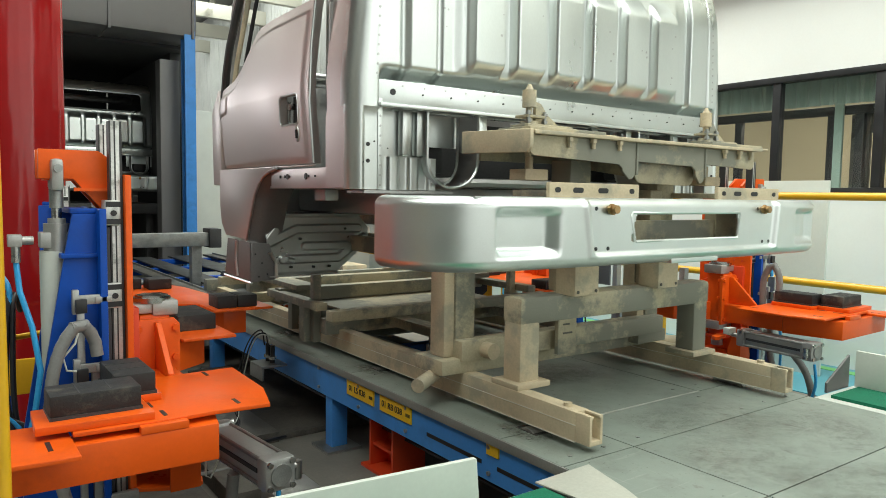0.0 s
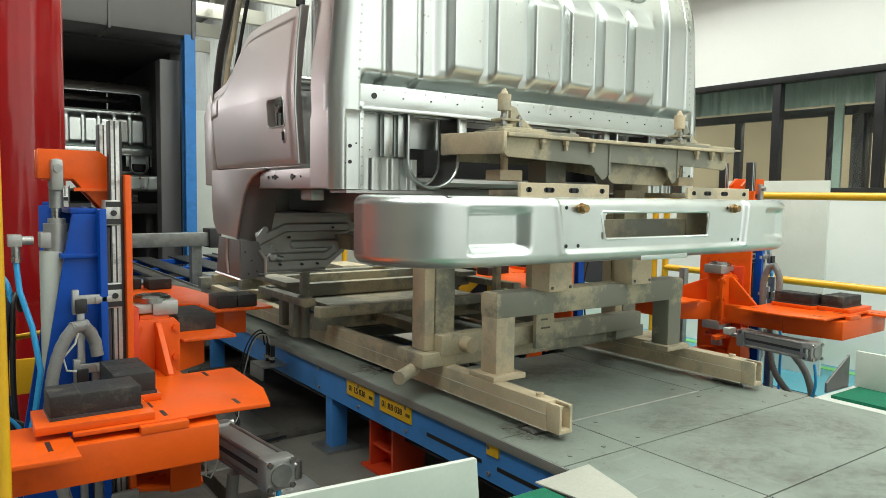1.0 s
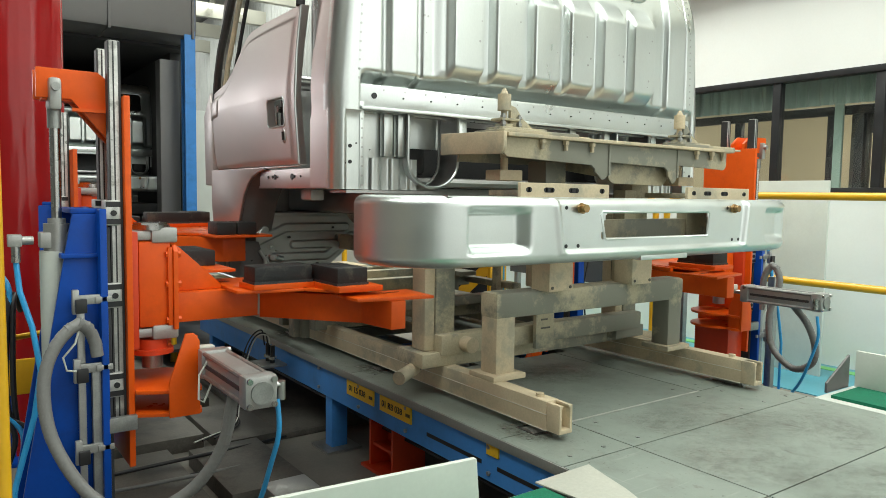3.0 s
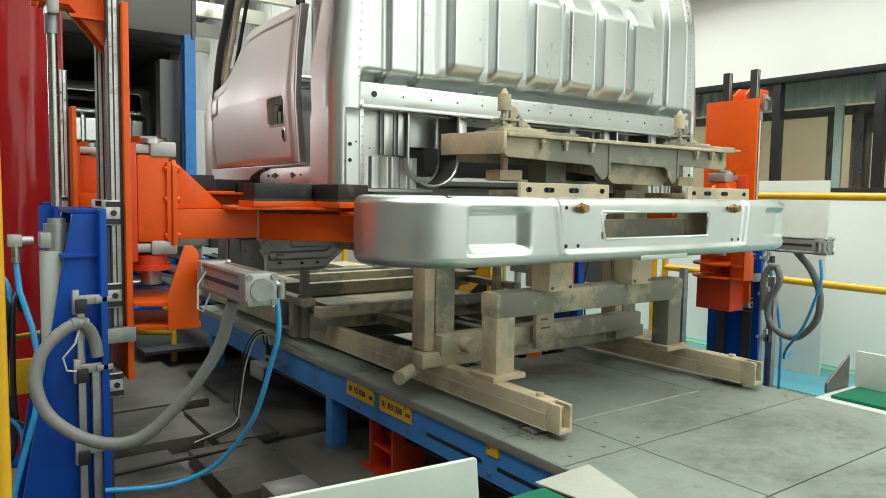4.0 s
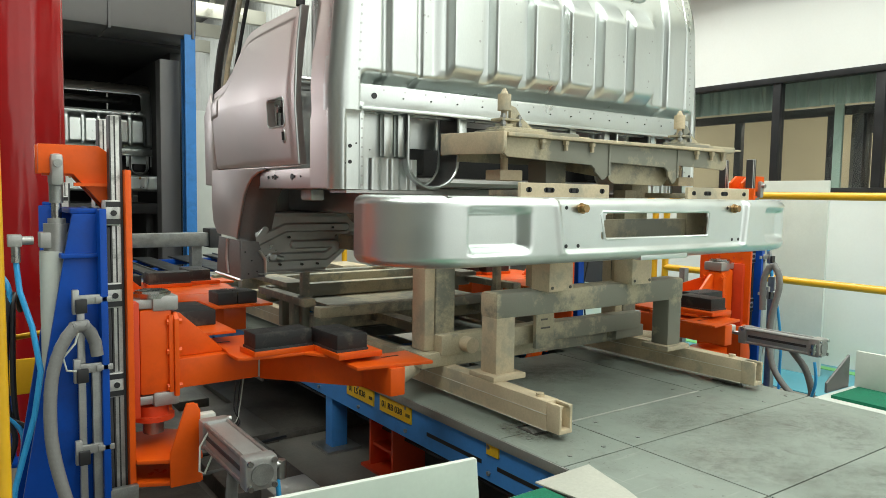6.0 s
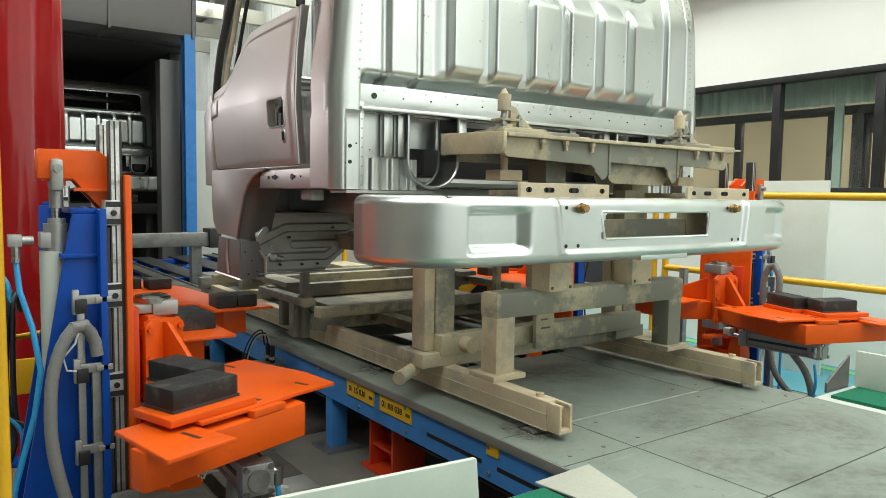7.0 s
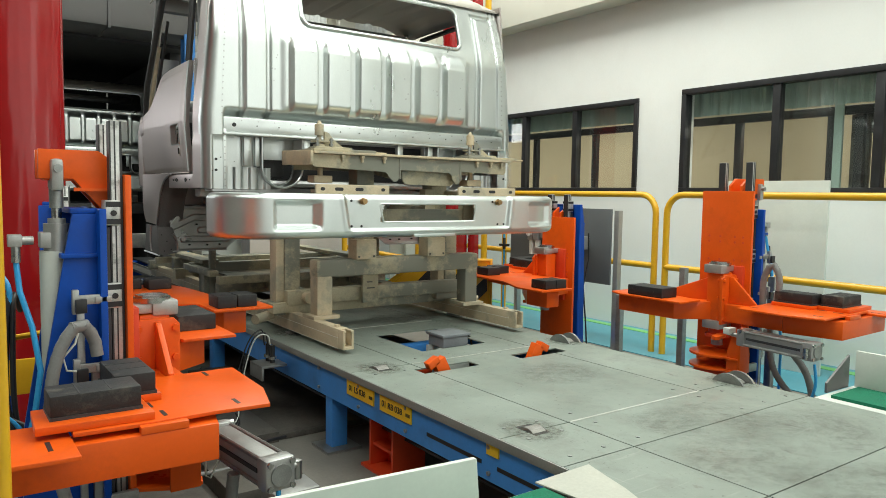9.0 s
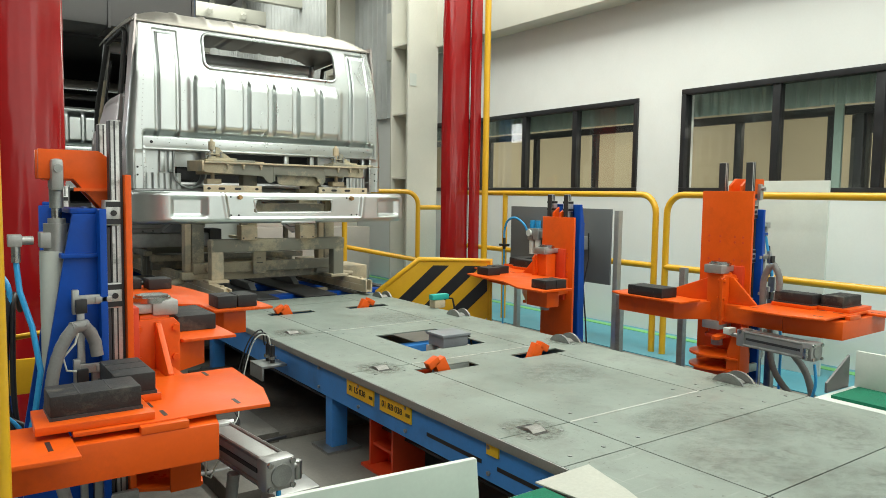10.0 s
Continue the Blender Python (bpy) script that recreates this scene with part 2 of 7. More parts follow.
# ---- mesh helpers ----
class Mesh:
    def __init__(self, origin=(0, 0, 0), sx=1, sy=1):
        self.bm, self.o, self.sx, self.sy = bmesh.new(), Vector(origin), sx, sy

    def v(self, p):
        return self.bm.verts.new((self.sx * (p[0] - self.o.x), self.sy * (p[1] - self.o.y), p[2] - self.o.z))

    def hexa(self, pts):
        v = [self.v(p) for p in pts]
        for f in ((3, 2, 1, 0), (4, 5, 6, 7), (0, 1, 5, 4), (1, 2, 6, 5), (2, 3, 7, 6), (3, 0, 4, 7)):
            self.bm.faces.new([v[i] for i in f])
        return self

    def box(self, x0, x1, y0, y1, z0, z1, m=None):
        pts = [Vector(p) for p in ((x0, y0, z0), (x1, y0, z0), (x1, y1, z0), (x0, y1, z0), (x0, y0, z1), (x1, y0, z1), (x1, y1, z1), (x0, y1, z1))]
        return self.hexa([m @ p for p in pts] if m else pts)

    def prism(self, poly, axis, a, b):
        """A flat outline in the plane across axis, from a to b along it. Outline: (y, z) for x, (x, z) for y, (x, y) for z."""
        def at(p, h):
            return {"x": (h, p[0], p[1]), "y": (p[0], h, p[1]), "z": (p[0], p[1], h)}[axis]
        lo, hi = [self.v(at(p, a)) for p in poly], [self.v(at(p, b)) for p in poly]
        self.bm.faces.new(lo[::-1]), self.bm.faces.new(hi)
        for i in range(len(poly)):
            j = (i + 1) % len(poly)
            self.bm.faces.new((lo[i], lo[j], hi[j], hi[i]))
        return self

    def cyl(self, p0, p1, r, seg=16, r2=None):
        return self.tube([p0, p1], r, seg, r2=r2)

    def tube(self, pts, r, seg=10, r2=None):
        pts = [Vector(p) for p in pts]
        rings, side = [], None
        for i, p in enumerate(pts):
            d = (pts[min(i + 1, len(pts) - 1)] - pts[max(i - 1, 0)]).normalized()
            if side is None:
                side = d.orthogonal().normalized()
            side = (side - d * side.dot(d)).normalized()
            up = d.cross(side)
            rr = r if r2 is None else r + (r2 - r) * i / (len(pts) - 1)
            rings.append([self.v(p + (side * math.cos(2 * math.pi * k / seg) + up * math.sin(2 * math.pi * k / seg)) * rr) for k in range(seg)])
        for a, b in zip(rings, rings[1:]):
            for k in range(seg):
                self.bm.faces.new((a[k], a[(k + 1) % seg], b[(k + 1) % seg], b[k]))
        self.bm.faces.new(rings[0][::-1]), self.bm.faces.new(rings[-1])
        return self

    def grid(self, nu, nv, fn, keep=None, thick=None):
        """A sheet from fn(i/nu, j/nv) -> point; keep(u, v) leaves out openings; thick: a vector that gives it a back."""
        def sheet(off):
            vs = {}
            for i in range(nu + 1):
                for j in range(nv + 1):
                    vs[i, j] = self.v(Vector(fn(i / nu, j / nv)) + off)
            fs = {}
            for i in range(nu):
                for j in range(nv):
                    if keep is None or keep((i + 0.5) / nu, (j + 0.5) / nv):
                        fs[i, j] = (vs[i, j], vs[i + 1, j], vs[i + 1, j + 1], vs[i, j + 1])
            return fs
        a = sheet(Vector((0, 0, 0)))
        for f in a.values():
            self.bm.faces.new(f)
        if thick is not None:
            b = sheet(Vector(thick))
            for f in b.values():
                self.bm.faces.new(f[::-1])
            for (i, j), f in a.items():
                g = b[i, j]
                for (di, dj), (p, q) in (((0, -1), (0, 1)), ((1, 0), (1, 2)), ((0, 1), (2, 3)), ((-1, 0), (3, 0))):
                    if (i + di, j + dj) not in a:
                        self.bm.faces.new((f[q], f[p], g[p], g[q]))
        loose = [v for v in self.bm.verts if not v.link_faces]
        for v in loose:
            self.bm.verts.remove(v)
        return self


def finish(name, mesh, mat, bevel=0.0, smooth=40, segments=2):
    bm = mesh.bm
    bmesh.ops.recalc_face_normals(bm, faces=bm.faces)
    if bevel:
        edges = [e for e in bm.edges if len(e.link_faces) == 2 and e.calc_face_angle(0) > 0.5]
        bmesh.ops.bevel(bm, geom=edges, offset=bevel, segments=segments, profile=0.6, affect="EDGES", clamp_overlap=True)
    data = bpy.data.meshes.new(name)
    bm.to_mesh(data)
    bm.free()
    data.materials.append(mat)
    data.shade_smooth()
    data.set_sharp_from_angle(angle=radians(smooth))
    return data


def part(name, mesh, mat, parent=None, label="", bevel=0.0, smooth=40):
    ob = new(name, finish(name, mesh, mat, bevel, smooth))
    if parent:
        ob.parent = parent
    return tagged(ob, label)


def thing(name, at, label, category, group=""):
    ob = new(name)
    ob.empty_display_size = 0.1
    ob.matrix_basis = pose(*at)
    return tagged(ob, label, category, group)


def structure(name, mesh, mat, label="", bevel=0.0):
    return tagged(part(name, mesh, mat, None, "", bevel), label, "", "", "structure")


def step(a, b, x):
    t = min(1, max(0, (x - a) / (b - a)))
    return t * t * (3 - 2 * t)


def arc(cx, cy, r, a0, a1, n):
    return [(cx + r * math.cos(radians(a0 + (a1 - a0) * i / n)), cy + r * math.sin(radians(a0 + (a1 - a0) * i / n))) for i in range(n + 1)]


def smooth_line(pts, n=8):
    """A smooth line through pts."""
    pts = [Vector(p) for p in pts]
    ext = [2 * pts[0] - pts[1]] + pts + [2 * pts[-1] - pts[-2]]
    out = []
    for p0, p1, p2, p3 in zip(ext, ext[1:], ext[2:], ext[3:]):
        for k in range(n):
            t = k / n
            out.append(0.5 * ((2 * p1) + (p2 - p0) * t + (2 * p0 - 5 * p1 + 4 * p2 - p3) * t * t + (3 * p1 - p0 - 3 * p2 + p3) * t ** 3))
    return out + [pts[-1]]


def lettering(name, body, size, m, mat, parent, depth=0.0008):
    """Words as a mesh in Blender's own font, reading along m's x, up m's y."""
    curve = bpy.data.curves.new(name, "FONT")
    curve.body, curve.size, curve.extrude, curve.align_x, curve.align_y = body, size, depth, "CENTER", "CENTER"
    ob = bpy.data.objects.new(name, curve)
    scene.collection.objects.link(ob)
    data = bpy.data.meshes.new_from_object(ob.evaluated_get(bpy.context.evaluated_depsgraph_get()))
    bpy.data.objects.remove(ob)
    data.materials.clear()
    data.materials.append(mat)
    made = new(name, data)
    made.parent, made.matrix_basis = parent, m
    return made


# ---- the hall ----
FLOOR_X0, FLOOR_X1, FLOOR_Y0, FLOOR_Y1, CEIL = -7.0, 5.15, -6.0, 19.0, 5.0
structure("floor", Mesh().box(FLOOR_X0, FLOOR_X1 + 3, FLOOR_Y0, FLOOR_Y1, -0.1, 0.0), CONCRETE, "stained grey factory floor")
structure("ceiling", Mesh().box(FLOOR_X0, FLOOR_X1 + 3, FLOOR_Y0, FLOOR_Y1, CEIL, CEIL + 0.1), CEILING_GREY)
structure("pavement", Mesh().box(4.28, FLOOR_X1, -2.0, 9.0, 0.0, 0.006), TEAL, "teal painted walkway along the white wall")
structure("trim", Mesh().box(FLOOR_X1 - 0.16, FLOOR_X1 - 0.08, -2.0, 9.0, 0.006, 0.010), GREEN_LINE, "green line painted on the walkway")

# right-hand wall with its office windows
WIN = ((1.4, 3.79, 1.215, 2.075), (4.245, 7.6, 1.215, 2.05))
wall = Mesh()
WX0, WX1 = FLOOR_X1, FLOOR_X1 + 0.16
wall.box(WX0, WX1, FLOOR_Y0, FLOOR_Y1, 0, 1.215)
wall.box(WX0, WX1, FLOOR_Y0, FLOOR_Y1, 2.075, CEIL)
for a, b in ((FLOOR_Y0, 1.4), (3.79, 4.245), (7.6, FLOOR_Y1)):
    wall.box(WX0, WX1, a, b, 1.215, 2.075)
wall.box(WX0, WX1, 4.245, 7.6, 2.05, 2.075)
structure("wall_east", wall, WALL_WHITE, "white painted wall with black-framed office windows")
for name, x0, x1, y0, y1 in (("wall_west", FLOOR_X0 - 0.1, FLOOR_X0, FLOOR_Y0, FLOOR_Y1), ("wall_south", FLOOR_X0, FLOOR_X1 + 3, FLOOR_Y0 - 0.1, FLOOR_Y0), ("wall_north", FLOOR_X0, FLOOR_X1 + 3, FLOOR_Y1, FLOOR_Y1 + 0.1), ("wall_office", FLOOR_X1 + 2.8, FLOOR_X1 + 2.9, FLOOR_Y0, FLOOR_Y1)):
    structure(name, Mesh().box(x0, x1, y0, y1, 0, CEIL), ROOM_CREAM if name == "wall_office" else FAR_WALL)
structure("office_ceiling", Mesh().box(WX1, FLOOR_X1 + 2.8, FLOOR_Y0, FLOOR_Y1, 2.62, 2.7), CREAM)


def window(name, y0, y1, z0, z1, mullions):
    w = thing(name, (WX0, y0, z0), "black aluminium office window with fixed panes", "window")
    tagged(w, kind="structure")
    o = (WX0, y0, z0)
    fr = 0.045
    frame_mesh = Mesh(o)
    frame_mesh.box(WX0 - 0.02, WX0 + 0.07, y0, y1, z0, z0 + fr).box(WX0 - 0.02, WX0 + 0.07, y0, y1, z1 - fr, z1)
    frame_mesh.box(WX0 - 0.02, WX0 + 0.07, y0, y0 + fr, z0 + fr, z1 - fr).box(WX0 - 0.02, WX0 + 0.07, y1 - fr, y1, z0 + fr, z1 - fr)
    part("window_frame", frame_mesh, BLACK, w, "", 0.004)
    edges = [y0 + fr] + [m for m in mullions] + [y1 - fr]
    for m in mullions:
        part("mullion", Mesh(o).box(WX0 - 0.01, WX0 + 0.06, m - 0.03, m + 0.03, z0 + fr, z1 - fr), BLACK, w, "", 0.003)
    for a, b in zip(edges, edges[1:]):
        g = part("pane", Mesh(o).box(WX0 + 0.022, WX0 + 0.028, a, b, z0 + fr, z1 - fr), PANE, w)
        g.visible_shadow = False


window("window_1", *WIN[0], (2.245, 2.965))
window("window_2", *WIN[1], (5.02, 5.755, 6.50, 7.10))
# what the panes show: a dark glazed screen a step further in, and the pale office beyond it
for y0, y1, posts in ((1.2, 4.3, (1.7, 2.52, 2.72, 3.48)), (4.35, 8.4, (5.07, 5.94, 6.75, 7.6))):
    screen = thing("office_screen", (5.5, y0, 0), "dark framed glazed screen inside the office", "screen", "office screens")
    o = (5.5, y0, 0)
    part("head_bar", Mesh(o).box(5.48, 5.53, y0, y1, 1.80, 1.865), BLACK, screen, "", 0.003)
    part("sill_bar", Mesh(o).box(5.48, 5.53, y0, y1, 1.0, 1.08), BLACK, screen, "", 0.003)
    for y in posts:
        part("post", Mesh(o).box(5.481, 5.529, y - 0.03, y + 0.03, 0, 1.80), BLACK, screen, "", 0.003)
part_door = thing("office_door", (5.55, 2.45, 0), "dark framed office door with a glass panel", "door")
o = (5.55, 2.45, 0)
part("stile", Mesh(o).box(5.535, 5.575, 2.22, 2.33, 0, 1.86), DARK_CABINET, part_door, "", 0.004)
part("stile", Mesh(o).box(5.535, 5.575, 2.47, 2.60, 0, 1.86), DARK_CABINET, part_door, "", 0.004)
part("rail", Mesh(o).box(5.536, 5.574, 2.33, 2.47, 1.66, 1.86), DARK_CABINET, part_door, "", 0.004)
part("rail", Mesh(o).box(5.536, 5.574, 2.33, 2.47, 0.0, 1.1), DARK_CABINET, part_door, "", 0.004)
# Glowing strips and lamps added out of sight to brighten the office.
for y in (2.6, 5.0, 7.5):
    tagged(part("tube_lamp", Mesh().box(6.2, 6.3, y, y + 1.1, 2.56, 2.62), STRIP_GLOW), "lit fluorescent tube under the office ceiling", "lamp", "office tubes")
for y in (2.8, 6.5, 9.5):
    area_lamp("office_light", look((6.5, y, 2.5), (6.5, y + 0.01, 0)), 0.6, 1.4, 52, (1.0, 0.93, 0.78))

# fluted pelmet behind the upper panes
for y0, y1 in ((1.3, 3.9), (4.15, 7.7)):
    steps = int((y1 - y0) / 0.045)
    fl = Mesh().grid(steps * 2, 1, lambda u, v, y0=y0, y1=y1, n=steps: (5.36 + (0.014 if int(u * n * 2 + 0.5) % 4 < 2 else -0.014), y0 + (y1 - y0) * u, 1.865 + 0.32 * v), None, (0.006, 0, 0))
    structure("window_pelmet", fl, FLUTED, "greenish fluted sheet behind the upper panes")
tagged(part("office_post", Mesh().box(5.45, 5.475, 2.625, 2.685, 0, 2.6), FLUTED), "pale green post inside the office", "post")

# cream duct along the head of the wall
structure("wall_duct", Mesh().box(4.9, 5.148, -3.0, 8.2, 2.90, 3.5), CREAM, "cream duct along the head of the wall", 0.01)


def steel_column(at, w, d, h, mat, label):
    c = thing("steel_column", at, label, "column")
    o = at
    x, y = at[0], at[1]
    part("web", Mesh(o).box(x - 0.02, x + 0.02, y - d / 2 + 0.03, y + d / 2 - 0.03, 0, h), mat, c)
    for s in (-1, 1):
        yy = y + s * d / 2
        part("flange", Mesh(o).box(x - w / 2, x + w / 2, yy - 0.015, yy + 0.015, 0, h), mat, c, "", 0.003)
    for z in (1.35, 2.1, 2.9):
        part("stiffener", Mesh(o).box(x - w / 2 + 0.02, x + w / 2 - 0.02, y - d / 2 + 0.01, y + d / 2 - 0.01, z, z + 0.02), mat, c)
    return c


steel_column((4.72, 7.25, 0), 0.42, 0.36, CEIL, CREAM, "cream painted steel column with welded stiffeners")
steel_column((4.98, 9.6, 0), 0.3, 0.4, CEIL, CREAM, "cream painted steel column further along the wall")
tagged(part("red_notice", Mesh().box(4.53, 4.62, 7.047, 7.053, 2.42, 2.56), WHITE_PAINT), "small white notice with red writing on the column", "sign")

# corrugated sheeting over the wall beyond the column
cor = Mesh()
cor.grid(340, 1, lambda u, v: (5.10 + (0.018 if int(u * 170) % 2 else -0.018), 7.7 + 11.0 * u, 2.2 + 2.75 * v), None, (0.02, 0, 0))
structure("wall_sheeting", cor, SHEET_WHITE, "corrugated pale sheeting on the upper wall")
structure("low_wall", Mesh().box(3.3, 4.75, 8.9, 9.1, 0, 1.22), PALE_STONE, "pinkish plastered low wall", 0.01)
structure("plinth", Mesh().box(3.2, 4.9, 8.6, 8.9, 0, 0.72), PALE_STONE, "pale plinth before the low wall", 0.01)


def wrapped_column(x, y, w, label, bottom=0.0):
    c = thing("wrapped_column", (x, y, bottom), label, "column")
    m = Mesh((x, y, bottom))

    def skin(u, v):
        a = 2 * math.pi * u
        r = w / 2 * (1 + 0.05 * noise.noise(Vector((math.cos(a) * 2, math.sin(a) * 2, v * 6))) + 0.035 * noise.noise(Vector((math.cos(a) * 5, math.sin(a) * 5, v * 9))) + 0.012 * noise.noise(Vector((math.cos(a) * 11, math.sin(a) * 11, v * 30))))
        return (x + r * math.cos(a), y + r * math.sin(a) * 0.6, bottom + (CEIL - bottom) * v)
    m.grid(90, 150, skin)
    part("wrap", m, RED, c, "glossy red plastic wrap", 0, 60)
    return c


wrapped_column(0.33, 3.6, 0.33, "column wrapped in glossy dark red plastic")
wrapped_column(4.13, 5.6, 0.30, "column padded in glossy red plastic", 0.52)
wrapped_column(4.29, 5.5, 0.12, "narrow red padded pipe beside a column", 0.52)

# booth of the line ahead, near-black for its unlit inside; blue column, grey duct
structure("booth_wall", Mesh().box(-1.6, 0.2, 11.2, 11.4, 0, 2.9).box(-1.6, 2.6, 14.0, 14.2, 0, 3.2).box(2.62, 2.8, 9.9, 14.0, 0.0, 3.2), BOOTH_SHADE, "dark end of a booth over the line")
structure("booth_roof", Mesh().box(-1.8, 2.75, 9.6, 14.0, 2.98, 3.2), BOOTH_SHADE)
duct = thing("exhaust_duct", (0.4, 9.35, 3.02), "wide grey sheet-metal duct over the booth", "duct")
o = (0.4, 9.35, 3.02)
part("duct_body", Mesh(o).box(-2.0, 2.72, 9.0, 9.7, 3.02, 3.75), BACK_GREY, duct, "", 0.09)
for x in (-0.6, 0.9, 1.7, 2.64):
    part("seam_flange", Mesh(o).box(x, x + 0.03, 8.985, 9.7, 3.01, 3.76), BACK_GREY, duct, "", 0.005)
tagged(part("booth_pillar", Mesh().box(2.36, 2.60, 9.4, 9.62, 0, 2.8), BACK_GREY, None, "", 0.01), "grey concrete pillar at the booth mouth", "pillar")
steel_column((2.62, 9.1, 0), 0.13, 0.14, CEIL, BEAM_BLUE, "slim blue painted steel column")
tagged(part("white_cabinet", Mesh().box(2.75, 3.6, 9.4, 9.9, 0, 2.2), WHITE_PAINT, None, "", 0.01), "tall white sheet-metal cabinet", "cabinet")
for i, (y, z) in enumerate(((8.0, 4.2), (9.6, 4.2), (11.2, 4.2), (12.8, 4.2), (14.4, 4.2), (16.0, 4.2))):
    tagged(part("roof_beam", Mesh().box(-2, 5.1, y, y + 0.12, z, z + 0.25), CREAM, None, "", 0.01), "cream steel beam under the roof", "beam", "roof beams")
for k in range(9):
    x = 2.2 + k * 0.6
    tagged(part("roof_brace", Mesh().tube([(x - 0.6, 12.6, 4.25), (x, 14.2, 4.95)], 0.05, 6), CREAM), "slanting cream brace of the roof truss", "brace", "roof braces")
tagged(part("roof_rail", Mesh().box(2.95, 3.1, 6.5, 12.5, 4.02, 4.2), CREAM, None, "", 0.01), "cream overhead rail along the line", "rail")


# ---- conveyor ----
CX0, CX1, TOP = 1.435, 2.775, 0.405
conveyor = thing("conveyor", (1.5, 2.0, 0), "blue floor conveyor decked with worn grey plates", "conveyor")
CO = (1.5, 2.0, 0)
beam = Mesh(CO)
beam.prism([(CX0 + 0.012, TOP - 0.006), (CX0 + 0.012, 0.245), (CX0 + 0.07, 0.245), (CX0 + 0.07, 0.255), (CX0 + 0.024, 0.255), (CX0 + 0.024, TOP - 0.006)], "y", 0.9, 4.82)
part("side_beam", beam, BEAM_BLUE, conveyor, "light blue channel side beam")
beam = Mesh(CO)
beam.prism([(CX1 - 0.012, TOP - 0.006), (CX1 - 0.012, 0.245), (CX1 - 0.07, 0.245), (CX1 - 0.07, 0.255), (CX1 - 0.024, 0.255), (CX1 - 0.024, TOP - 0.006)], "y", 0.9, 4.82)
part("side_beam", beam, BEAM_BLUE, conveyor)
# Black sheet added for the dark inside the deck openings.
part("drip_pan", Mesh(CO).box(CX0 + 0.12, CX1 - 0.12, 1.0, 4.8, 0.16, 0.17), BLACK, conveyor)
for y in (1.95, 1.55, 1.15):
    part("beam_slot", Mesh(CO).box(CX0 + 0.0105, CX0 + 0.013, y - 0.16, y + 0.16, 0.292, 0.306), BLACK, conveyor)
for y in (3.0, 2.62, 2.25, 1.75, 1.42):
    for dz in (0.272, 0.36):
        part("bolt", Mesh(CO).cyl((CX0 + 0.004, y, dz), (CX0 + 0.014, y, dz), 0.008, 6), ZINC, conveyor)
for y in (2.92, 4.62):
    for x in (CX0 + 0.06, CX1 - 0.06):
        leg = part("leg", Mesh(CO).box(x - 0.04, x + 0.04, y - 0.032, y + 0.032, 0.012, 0.25), BEAM_BLUE, conveyor, "", 0.004)
        part("foot_plate", Mesh(CO).box(x - 0.085, x + 0.085, y - 0.085, y + 0.085, 0.0, 0.012), ZINC, leg)
for y in (3.3, 4.70):
    part("cross_member", Mesh(CO).box(CX0 + 0.07, CX1 - 0.07, y, y + 0.08, 0.256, 0.33), BEAM_BLUE, conveyor)
for y, words in ((2.605, "01 LS 038"), (2.325, "01 RB 038")):
    plate_ = part("label_plate", Mesh(CO).box(CX0 + 0.006, CX0 + 0.0115, y - 0.115, y + 0.115, 0.306, 0.368), LABEL_YELLOW, conveyor, "yellow label with black writing")
    m = Matrix.Translation(Vector((CX0 + 0.005, y + 0.022, 0.337)) - Vector(CO)) @ Matrix(((0, 0, -1, 0), (-1, 0, 0, 0), (0, 1, 0, 0), (0, 0, 0, 1)))
    lettering("writing", words, 0.036, m, BLACK, plate_)
    for k in range(4):
        part("writing_bar", Mesh(CO).box(CX0 + 0.0045, CX0 + 0.006, y - 0.107 + k * 0.0075, y - 0.1025 + k * 0.0075, 0.329, 0.342), BLACK, plate_)
part("label_plate", Mesh(CO).box(CX0 + 0.006, CX0 + 0.0115, 1.70, 1.76, 0.335, 0.372), LABEL_YELLOW, conveyor)

part("deck_edge", Mesh(CO).box(CX0 - 0.002, CX0 + 0.0095, 0.95, 4.82, TOP - 0.032, TOP - 0.001), PLATE_EDGE, conveyor, "grey steel edge of the deck", 0.002)
# deck: plates between the seams, with the openings cut out
XS = (CX0, 1.742, 2.47, CX1)
YS = (0.2, 0.972, 1.41, 1.69, 2.68, 3.565, 4.53, 4.82)
HOLES = [(1.935, 2.33, 2.87, 3.33)] + [(x, x + 0.3, y, y + 0.085) for x in (1.70, 2.25) for y in (2.50, 4.20)]


